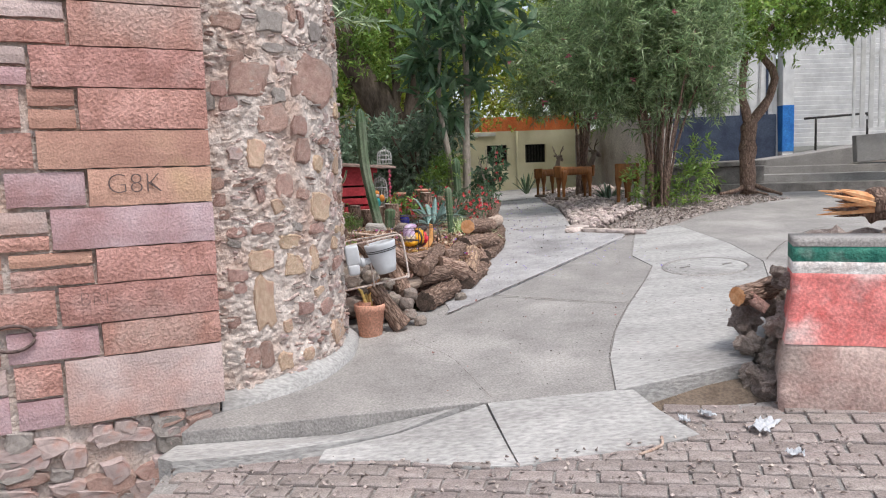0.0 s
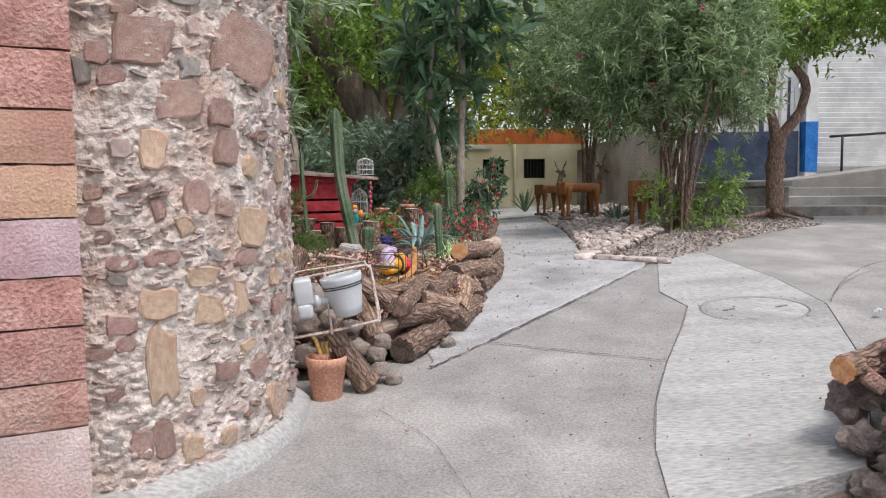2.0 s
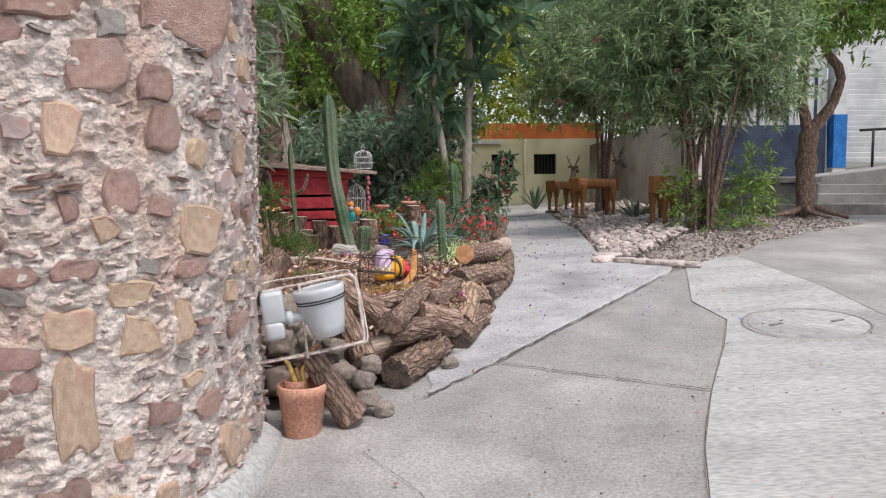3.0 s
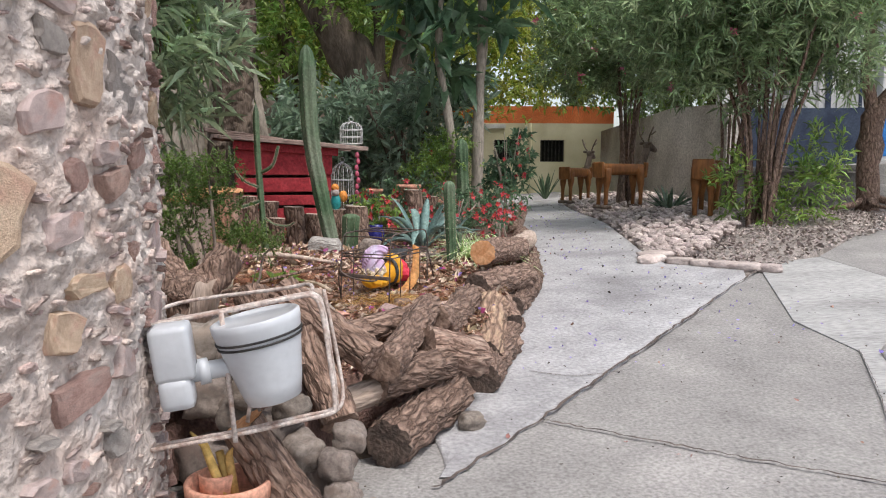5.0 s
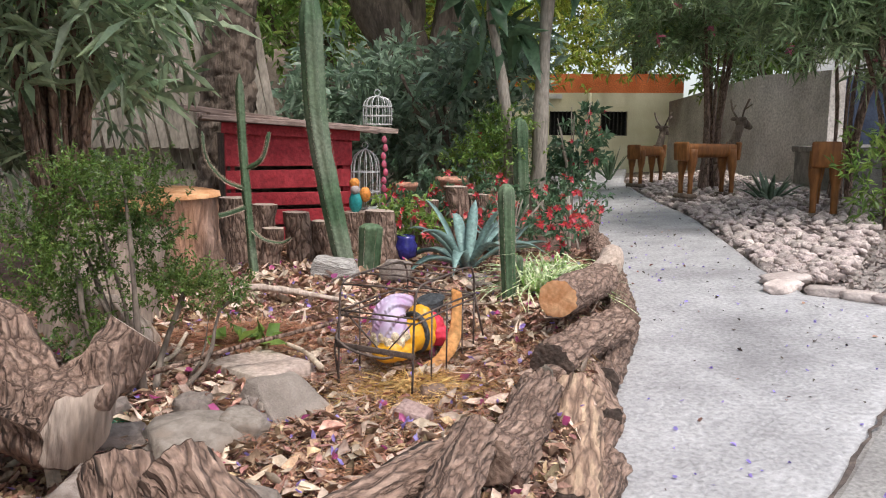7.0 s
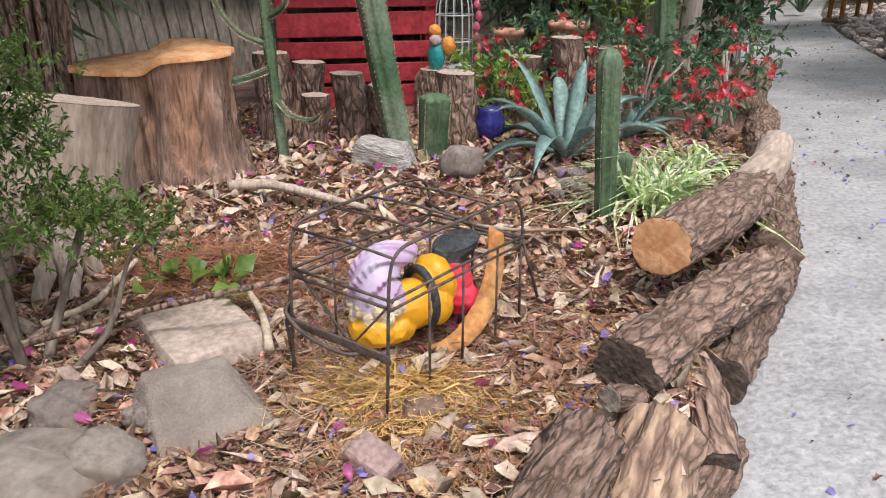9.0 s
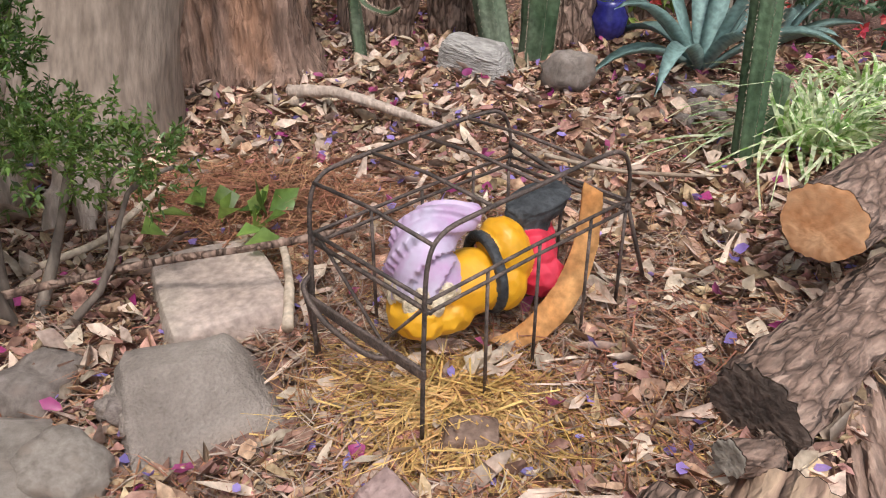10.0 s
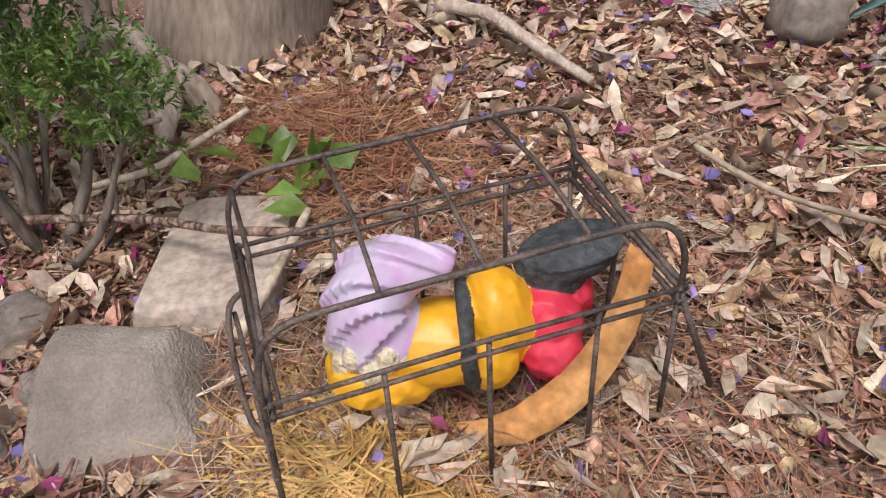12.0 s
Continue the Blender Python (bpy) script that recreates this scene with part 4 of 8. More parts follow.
def log(label, p0, p1, r0, r1, seed, bark=None, cap=None, group="logs edging the bed", ridge=0.16, bend=0.02, name="log", category="log", seg=46):
    """A sawn log from p0 to p1, furrowed bark, slightly dished sawn ends as parts."""
    p0, p1 = Vector(p0), Vector(p1)
    d = p1 - p0
    ln = d.length
    t = thing(name, label, category, group=group)
    t.matrix_basis = Matrix.Translation(p0) @ d.to_track_quat("Z", "Y").to_matrix().to_4x4()
    bm = bmesh.new()
    n = max(10, int(ln / 0.014))
    rings = []
    for i in range(n + 1):
        u = i / n
        c = Vector((bend * math.sin(u * 3.1 + seed), bend * math.cos(u * 2.3 + seed * 2), u * ln))
        ring = []
        for k in range(seg):
            a = 2 * math.pi * k / seg
            r = r0 + (r1 - r0) * u
            q = Vector((math.cos(a), math.sin(a), 0))
            r *= 1 + 0.09 * noise.noise(q * 0.9 + Vector((seed, u * ln * 3, 0)))
            cell = noise.voronoi(Vector((q.x * 2.6 + seed * 5, q.y * 2.6, u * ln * 7.0 + 0.5 * noise.noise(q * 3 + Vector((0, 0, u * ln * 9))))))[0]
            plate_ = clamp((cell[1] - cell[0]) * 2.4, 0, 1)
            fin = noise.noise(Vector((q.x * 9 + seed, q.y * 9, u * ln * 22)))
            r *= 1 - ridge * 1.05 * (1 - plate_) + ridge * 0.5 * fin
            ring.append(bm.verts.new(c + q * r))
        rings.append(ring)
    for a, b in zip(rings, rings[1:]):
        for k in range(seg):
            bm.faces.new((a[k], a[(k + 1) % seg], b[(k + 1) % seg], b[k]))
    ends = [([v.co.copy() for v in rings[0]], -1), ([v.co.copy() for v in rings[-1]], 1)]
    part("bark", bm, bark or M_bark, t)
    for pts, sgn in ends:
        bm = bmesh.new()
        c = sum(pts, Vector()) / len(pts)
        outer = [bm.verts.new(c + (p - c) * 0.995 + Vector((0, 0, sgn * 0.002))) for p in pts]
        mid = [bm.verts.new(c + (p - c) * 0.9 + Vector((0, 0, sgn * (0.004 + 0.004 * noise.noise(p * 20))))) for p in pts]
        inn = [bm.verts.new(c + (p - c) * 0.4 + Vector((0, 0, sgn * (0.0 + 0.003 * noise.noise(p * 9))))) for p in pts]
        for a, b in ((outer, mid), (mid, inn)):
            for k in range(seg):
                bm.faces.new((a[k], a[(k + 1) % seg], b[(k + 1) % seg], b[k]))
        bm.faces.new(inn)
        part("sawn_end", bm, cap or M_cut_aged, t)
    return t


WEATHERED = "weathered log with furrowed brown bark edging the bed"
log("short thick log with a dark sawn end by the path", (-0.175, 6.60, 0.372), (0.03, 7.12, 0.41), 0.098, 0.10, 1.3, cap=M_cut_dark)
log(WEATHERED, (-0.23, 6.72, 0.545), (0.0, 7.04, 0.53), 0.075, 0.075, 2.1)
log("stubby pale-brown log with worn bark on the pile", (-0.075, 7.02, 0.60), (0.165, 7.22, 0.545), 0.088, 0.095, 3.3, bark=M_bark_worn)
log("crooked log lying along the pile", (-0.235, 6.66, 0.66), (-0.03, 7.42, 0.69), 0.068, 0.07, 4.7, bend=0.03)
log("log with torn bark continuing the pile", (-0.04, 7.40, 0.68), (0.17, 7.92, 0.60), 0.07, 0.06, 4.9, bend=0.02)
log("log with a dark sawn end half buried in leaves", (-0.39, 7.02, 0.67), (-0.08, 7.40, 0.64), 0.062, 0.075, 5.2, cap=M_cut_dark)
log("leaning log with a splintered orange top beside the pot", (-0.57, 6.08, 0.60), (-0.36, 6.14, 0.27), 0.065, 0.085, 7.1, cap=M_cut)
log("yellowish peeled log under the pile", (-0.40, 6.60, 0.49), (-0.22, 6.80, 0.50), 0.055, 0.05, 8.2, bark=M_wood_pale)
log("leaning log with furrowed bark among the stones", (-0.56, 6.60, 0.60), (-0.72, 6.87, 0.865), 0.085, 0.075, 9.7)
log("crooked log with furrowed bark leaning out of the pile", (-0.255, 6.60, 0.672), (-0.58, 6.86, 0.87), 0.066, 0.085, 10.4, bend=0.035, cap=M_bark_worn)
log("short log under the crooked one", (-0.36, 6.54, 0.46), (-0.50, 6.74, 0.72), 0.075, 0.07, 10.9)
log("log block with pale torn bark at the edge of the bed", (0.18, 7.50, 0.47), (0.29, 8.12, 0.57), 0.10, 0.105, 11.2, bark=M_bark_torn, cap=M_cut_dark)
log(WEATHERED, (0.17, 7.30, 0.40), (0.36, 7.9, 0.42), 0.09, 0.09, 11.9, cap=M_cut_dark)
log("log with dark cracked sawn end at the bed's edge", (0.20, 8.22, 0.655), (0.56, 8.98, 0.66), 0.085, 0.09, 12.6, cap=M_cut_dark)
log("short log stub with a grey end facing the path", (0.33, 8.45, 0.58), (0.42, 8.20, 0.50), 0.065, 0.06, 13.4, cap=M_cut_dark)
log(WEATHERED, (0.44, 8.55, 0.52), (0.60, 9.25, 0.55), 0.085, 0.09, 14.1, cap=M_cut_dark)
log("log with an orange sawn face lying on top of the edging", (0.25, 8.62, 0.815), (0.55, 9.42, 0.80), 0.082, 0.088, 15.8, cap=M_cut, ridge=0.08)
log("pale barkless log on the edging", (0.50, 9.30, 0.80), (0.70, 10.05, 0.82), 0.07, 0.07, 16.2, bark=M_wood_pale, cap=M_wood_pale, ridge=0.05)
log(WEATHERED, (0.60, 9.3, 0.60), (0.72, 10.1, 0.64), 0.10, 0.09, 17.7)
log(WEATHERED, (0.66, 10.1, 0.72), (0.74, 10.9, 0.76), 0.085, 0.08, 18.5)
log("crooked stump with a broken tip by the path", (0.70, 10.9, 0.72), (0.78, 11.5, 0.98), 0.09, 0.05, 19.3, bend=0.04)
log(WEATHERED, (0.20, 7.75, 0.38), (0.40, 8.35, 0.42), 0.085, 0.085, 20.9, cap=M_cut_dark)
log("small sawn branch stub among leaves", (0.17, 8.10, 0.66), (0.23, 8.20, 0.65), 0.032, 0.03, 22.0, cap=M_bark_pale)
log("log lying low behind the pile", (-0.02, 7.45, 0.62), (0.16, 7.95, 0.66), 0.08, 0.08, 23.3)

# forked trunk piece and tall stumps
fork = thing("forked_log", "heavy forked trunk piece with torn pale wood", "log")
for pts, r0, r1, m, nm in (([(-2.1, 7.72, 0.74), (-1.65, 7.58, 0.76), (-1.3, 7.44, 0.77), (-1.05, 7.34, 0.74)], 0.12, 0.125, M_bark, "trunk"), ([(-1.12, 7.42, 0.78), (-1.05, 7.48, 0.86), (-0.99, 7.53, 0.95)], 0.10, 0.075, M_wood_pale, "torn_limb"), ([(-1.18, 7.40, 0.80), (-1.28, 7.44, 0.92), (-1.40, 7.48, 1.04)], 0.085, 0.05, M_bark, "branch_stub")):
    bm = bmesh.new()
    pts = curve_points(pts, 14)
    tube(bm, pts, [r0 + (r1 - r0) * i / 13 for i in range(14)], 30, cap=1, rough=0.04, freq=12, ridges=9, ridge_depth=0.12)
    part(nm, bm, [M_bark, M_wood_pale], fork)


def big_stump():
    t = thing("tree_stump", "broad tree stump with orange sawn top and furrowed bark", "stump", at=(-1.75, 9.45, 0.66))
    bm = bmesh.new()
    seg, rings = 150, []
    for j in range(22):
        u = j / 21
        ring = []
        for k in range(seg):
            a = 2 * math.pi * k / seg
            flare = 1 + 0.30 * (1 - u) ** 3
            wave = Vector((math.cos(a) * 3.2, math.sin(a) * 3.2, u * 0.9))
            fur = 0.075 * abs(noise.noise(wave * 2.3)) ** 0.8 + 0.03 * abs(noise.noise(wave * 6.0 + Vector((3, 0, 0)))) - 0.012
            top = 0.475 + 0.05 / (1 + math.exp(-14 * math.cos(a - 0.5))) + 0.015 * math.sin(a)
            r = (0.285 + 0.03 * math.cos(2 * a) + 0.025 * math.cos(3 * a + 1)) * flare - fur * (1 - 0.75 * u ** 6)
            ring.append(bm.verts.new((r * math.cos(a), r * 0.95 * math.sin(a), u * top)))
        rings.append(ring)
    for a, b in zip(rings, rings[1:]):
        for k in range(seg):
            bm.faces.new((a[k], a[(k + 1) % seg], b[(k + 1) % seg], b[k]))
    pts = [v.co.copy() for v in rings[-1]]
    part("bark", bm, M_stump, t)
    bm = bmesh.new()
    lip = [bm.verts.new(Vector((p.x * 1.05, p.y * 1.05, p.z - 0.012))) for p in pts]
    o = [bm.verts.new(Vector((p.x * 1.045, p.y * 1.045, p.z + 0.006))) for p in pts]
    i2 = [bm.verts.new(Vector((p.x * 0.55, p.y * 0.55, p.z + 0.009))) for p in pts]
    for a, b in ((lip, o), (o, i2)):
        for k in range(seg):
            bm.faces.new((a[k], a[(k + 1) % seg], b[(k + 1) % seg], b[k]))
    bm.faces.new(i2)
    part("sawn_top", bm, M_cut, t, "fresh orange sawn wood")


big_stump()
log("upright grey log section with a smooth cut side", (-1.70, 8.74, 0.55), (-1.66, 8.84, 1.09), 0.27, 0.215, 31.2, bark=M_log_tan, cap=M_wood_pale, ridge=0.02, group="", category="log")
for x, y, r, h in ((-1.36, 10.0, 0.08, 0.34), (-1.16, 10.0, 0.085, 0.30), (-1.0, 10.08, 0.08, 0.24), (-1.5, 9.95, 0.09, 0.38), (-0.68, 10.1, 0.10, 0.30), (-0.45, 10.45, 0.09, 0.34), (-0.25, 10.6, 0.09, 0.42), (-0.1, 10.75, 0.08, 0.36), (-1.28, 9.86, 0.07, 0.22)):
    log("short upright log post with split bark behind the bed", (x, y, 0.70), (x + 0.01, y, 0.74 + h), r, r * 0.95, x * 7 + 3, group="log posts", name="log_post", category="post", cap=M_wood_pale, seg=20)


# stones of the bed
ROCKS = [rock_mesh("rock", (1, 1, 1), 1.7 * k + 0.3, 3, 0.30) for k in range(8)]
PINKROCKS = [rock_mesh("stone", (1, 1, 1), 2.3 * k + 5, 2, 0.55, M_rockpink) for k in range(10)]
for me in PINKROCKS:
    me.polygons.foreach_set("use_smooth", [False] * len(me.polygons))


def rock(label, at, size, k, rz=0.0, tilt=0.0, group="", mesh=None, name="rock"):
    ob = new(name, mesh or ROCKS[k % 8])
    ob.matrix_basis = pose(*at, tilt, tilt * 0.4, rz) @ Matrix.Diagonal((*size, 1))
    return tagged(ob, label, "rock", group)


def wedge_rock(size, top, lean, seed, rough=0.012):
    """A blunt rock: a block whose top is narrowed to the shares in top and pushed aside by lean, worn and pitted."""
    bm = bmesh.new()
    bmesh.ops.create_cube(bm, size=1)
    for v in bm.verts:
        hi = v.co.z > 0
        v.co = Vector((v.co.x * size[0] * (top[0] if hi else 1) + (lean[0] if hi else 0), v.co.y * size[1] * (top[1] if hi else 1) + (lean[1] if hi else 0), v.co.z * size[2]))
    bmesh.ops.bevel(bm, geom=bm.edges[:], offset=min(size) * 0.16, segments=2, affect="EDGES", profile=0.6)
    bmesh.ops.triangulate(bm, faces=bm.faces[:])
    bmesh.ops.subdivide_edges(bm, edges=bm.edges[:], cuts=4, use_grid_fill=True)
    for v in bm.verts:
        a, b = v.co * 7 + Vector((seed, 0, 0)), v.co * 26 + Vector((0, seed, 0))
        v.co += Vector((noise.noise(a), noise.noise(a + Vector((5, 0, 0))), noise.noise(a + Vector((0, 5, 0))))) * rough + Vector((noise.noise(b), noise.noise(b + Vector((3, 0, 0))), noise.noise(b + Vector((0, 3, 0))))) * rough * 0.3
    return bm


tagged(part("rock", wedge_rock((0.36, 0.36, 0.20), (0.50, 0.22), (-0.03, 0.10), 2.0, 0.018), M_rock, m=pose(-0.640, 7.935, 0.588, 0, 3, 54)), "large grey boulder with a flat sloping face", "rock")
tagged(part("flat_stone", wedge_rock((0.37, 0.27, 0.09), (0.94, 0.86), (0, 0.01), 6.0, 0.009), M_slab, m=pose(-0.86, 8.22, 0.618, 2, -2, -40)), "pale tan flat slab lying on the litter", "stone")
for i, (x, y, z, s) in enumerate(((-0.765, 7.735, 0.60, 0.15), (-0.895, 7.64, 0.55, 0.30), (-0.97, 7.86, 0.60, 0.15), (-0.62, 7.22, 0.60, 0.17), (-1.10, 7.62, 0.58, 0.17), (-1.22, 7.78, 0.60, 0.15), (-0.78, 7.10, 0.60, 0.22), (-0.98, 7.28, 0.56, 0.24))):
    rock("rounded grey field stone at the bed's corner", (x, y, z), (s, s * 0.85, s * 0.7), i + 2, i * 50, 8, "stones at the bed's corner")
for i, (x, y, z, s) in enumerate(((-0.30, 6.36, 0.47, 0.11), (-0.33, 6.30, 0.40, 0.12), (-0.31, 6.25, 0.32, 0.11), (-0.22, 6.22, 0.27, 0.10), (-0.45, 6.35, 0.42, 0.14), (-0.55, 6.45, 0.46, 0.16), (-0.68, 6.45, 0.52, 0.15), (-0.80, 6.5, 0.56, 0.17), (-0.92, 6.62, 0.60, 0.18), (-0.62, 6.38, 0.62, 0.12), (-0.72, 6.55, 0.66, 0.13), (-0.50, 6.42, 0.55, 0.12), (-0.86, 6.72, 0.70, 0.2), (-0.99, 6.75, 0.72, 0.16), (-0.42, 6.42, 0.32, 0.2), (-0.6, 6.42, 0.34, 0.2), (-0.78, 6.45, 0.36, 0.2))):
    rock("grey stone packed into the edge of the bed", (x, y, z), (s, s * 0.9, s * 0.8), i, i * 77, 12, "stones packed under the logs")
for i in range(9):
    rock("small dark pebble wedged between the boulders", (-0.79 + 0.03 * (i % 3), 7.86 + 0.035 * (i // 3), 0.625 + 0.01 * (i % 2)), (0.05 + 0.008 * (i % 4), 0.045, 0.04), i, i * 37, 0, "small dark stones")
rock("small whitish stone on the path edge", (0.12, 6.92, 0.34), (0.10, 0.09, 0.07), 3, 30)
M_rock_pale = mat("layered_rock", (0.30, 0.275, 0.255), (0.50, 0.47, 0.44), 9, fine=60, bump=1.0, stretch=(0.5, 1, 3), c3=(0.24, 0.21, 0.19), distance=0.015)
tagged(part("rock", wedge_rock((0.32, 0.20, 0.20), (0.62, 0.45), (-0.03, 0.02), 9.0, 0.022), M_rock_pale, smooth=False, m=pose(-0.83, 9.60, 0.735, 4, 6, -12)), "layered pale grey rock at the back of the bed", "rock")
rock("grey rock beside the cactus", (-0.52, 9.62, 0.76), (0.16, 0.13, 0.13), 6, 60)
for i in range(16):
    x, y = -0.45 + 0.5 * random.random(), 9.45 + 0.25 * random.random()
    s = random.uniform(0.05, 0.09)
    rock("small dark stone heaped before the agave", (x, y, bed_z(x, y) + 0.01), (s, s * 0.8, s * 0.7), i, i * 40, 0, "small dark stones")
tagged(part("rock", wedge_rock((0.14, 0.09, 0.07), (0.8, 0.7), (0.01, 0), 12.0, 0.008), M_redstone, smooth=False, m=pose(-0.27, 7.88, 0.60, 12, 6, -25)), "reddish broken stone among the leaves", "rock")
tagged(part("rock", wedge_rock((0.11, 0.07, 0.06), (0.8, 0.7), (0.01, 0), 15.0, 0.008), M_cut_aged, smooth=False, m=pose(-0.22, 8.05, 0.615, 8, 6, 20)), "small dark brown stone under the cage", "rock")


# wire cage
def wire_cage():
    t = thing("wire_cage", "rusty iron wire cage over the garden gnome", "cage")
    A, B, C = Vector((-0.27, 8.023, 0)), Vector((-0.54, 8.137, 0)), Vector((-0.084, 8.475, 0))
    w, l = B - A, C - A

    def P(u, v, z):
        q = A + l * u + w * v
        return (q.x, q.y, z)

    def rod(pts, r=0.0036, n=0):
        bm = bmesh.new()
        pts = curve_points(pts, n) if n else [Vector(p) for p in pts]
        tube(bm, pts, r, 6)
        part("wire", bm, M_iron, t)

    top, low = 0.88, 0.61
    for v in (0, 1):
        rod([P(-0.02, v, top), P(0.5, v, top + 0.004), P(1.02, v, top)])
        rod([P(-0.02, v, top - 0.020), P(0.5, v, top - 0.017), P(1.02, v, top - 0.020)])
        # hoop over the long side, bent round at both shoulders
        rod([P(-0.04, v, low + 0.02), P(-0.02, v, top - 0.05), P(0.0, v, top + 0.06), P(0.06, v, top + 0.10), P(0.2, v, top + 0.108), P(0.5, v, top + 0.11), P(0.8, v, top + 0.112), P(0.94, v, top + 0.10), P(1.0, v, top + 0.05), P(1.0, v, top - 0.02)], 0.004, 40)
        for u in (0.25, 0.5, 0.78):
            rod([P(u, v, low - 0.01), P(u + 0.005, v, top)], 0.0034)
        rod([P(1.0, v, low + 0.03), P(1.0, v, top)], 0.0038)
    for u, lift in ((0.02, 0.09), (0.27, 0.109), (0.5, 0.11), (0.75, 0.112)):
        rod([P(u, 0, top + lift), P(u + 0.01, 0.5, top + lift + 0.004), P(u, 1, top + lift)], 0.0034)
    for u in (0, 1.0):
        rod([P(u, -0.02, top), P(u, 1.02, top)])
        rod([P(u, -0.02, top - 0.018), P(u, 1.02, top - 0.018)], 0.004)
    rod([P(1.0, 0.5, top), P(0.98, 0.5, low + 0.04)], 0.004)
    rod([P(0.0, 0.95, top), P(0.01, 0.42, low + 0.13), P(0.0, 0.03, top - 0.015)], 0.0034)
    rod([P(1.0, 0, top), P(1.13, -0.05, low + 0.09)], 0.0045)
    rod([P(1.0, 1.0, top + 0.03), P(1.05, 0.5, top - 0.02), P(1.03, 0.02, top - 0.01)], 0.005)
    rod([P(0.0, 1.0, top), P(-0.03, 1.06, top - 0.14), P(-0.02, 1.0, low)], 0.0045)
    # bent handle that hangs from the end
    rod([P(-0.02, 1.02, 0.80), P(-0.07, 0.98, 0.785), P(-0.085, 0.75, 0.755), P(-0.07, 0.4, 0.74), P(-0.03, 0.25, 0.745)], 0.005, 22)
    # stiff rusty strap along the near end
    bm = bmesh.new()
    a, b = Vector(P(-0.06, 1.0, 0.765)), Vector(P(-0.03, -0.02, 0.755))
    d = b - a
    box(bm, (d.length, 0.007, 0.020), (a + b) / 2, (0, -math.degrees(math.asin(d.z / d.length)), math.degrees(math.atan2(d.y, d.x))), bevel=0.002)
    part("strap", bm, M_iron, t)


wire_cage()


def blob(bm, at, size, rot=(0, 0, 0), sub=3, mi=0, fold=0.0, seed=0.0):
    g0 = bmesh.ops.create_icosphere(bm, subdivisions=sub, radius=1, matrix=Matrix.Identity(4))
    m = pose(*at, *rot)
    for v in g0["verts"]:
        p = v.co
        k = 1 + fold * noise.noise(p * 3 + Vector((seed, 0, 0)))
        v.co = m @ Vector((p.x * size[0] * k, p.y * size[1] * k, p.z * size[2] * k))
    for f in set(f for v in g0["verts"] for f in v.link_faces):
        f.material_index = mi
    return bm


M_gyellow = mat("yellow_ceramic", (0.78, 0.36, 0.015), (0.86, 0.46, 0.03), 8, fine=50, rough=0.4, bump=0.08, spec=0.5, fine_amount=0.1)
M_glilac = mat("lilac_ceramic", (0.50, 0.30, 0.50), (0.58, 0.55, 0.66), 9, fine=50, rough=0.45, bump=0.05, spec=0.5, fine_amount=0.06)
M_gred = mat("red_ceramic", (0.60, 0.02, 0.05), (0.72, 0.06, 0.10), 8, fine=50, rough=0.45, bump=0.08, fine_amount=0.1)
M_gblack = mat("charcoal_ceramic", (0.03, 0.032, 0.035), (0.07, 0.075, 0.08), 20, fine=80, rough=0.6, bump=0.3)
M_ghair = mat("blond_beard", (0.62, 0.48, 0.30), (0.76, 0.66, 0.50), 30, fine=90, rough=0.7, bump=0.6)


def fused(bm, voxel):
    """Melts the shapes in bm into one skin; each face keeps the material of the shape nearest to it."""
    src = bpy.data.meshes.new("shapes")
    bmesh.ops.recalc_face_normals(bm, faces=bm.faces[:])
    bm.to_mesh(src)
    tree_ = BVHTree.FromBMesh(bm)
    bm.faces.ensure_lookup_table()
    kinds = [f.material_index for f in bm.faces]
    tmp_ = new("shapes", src)
    mod = tmp_.modifiers.new("melt", "REMESH")
    mod.mode, mod.voxel_size, mod.use_smooth_shade = "VOXEL", voxel, True
    me = bpy.data.meshes.new_from_object(tmp_.evaluated_get(bpy.context.evaluated_depsgraph_get()))
    bpy.data.objects.remove(tmp_)
    out = bmesh.new()
    out.from_mesh(me)
    bmesh.ops.smooth_vert(out, verts=out.verts[:], factor=0.5, use_axis_x=True, use_axis_y=True, use_axis_z=True)
    for f in out.faces:
        hit = tree_.find_nearest(f.calc_center_median())
        f.material_index = kinds[hit[2]] if hit[2] is not None else 0
    bm.free()
    return out


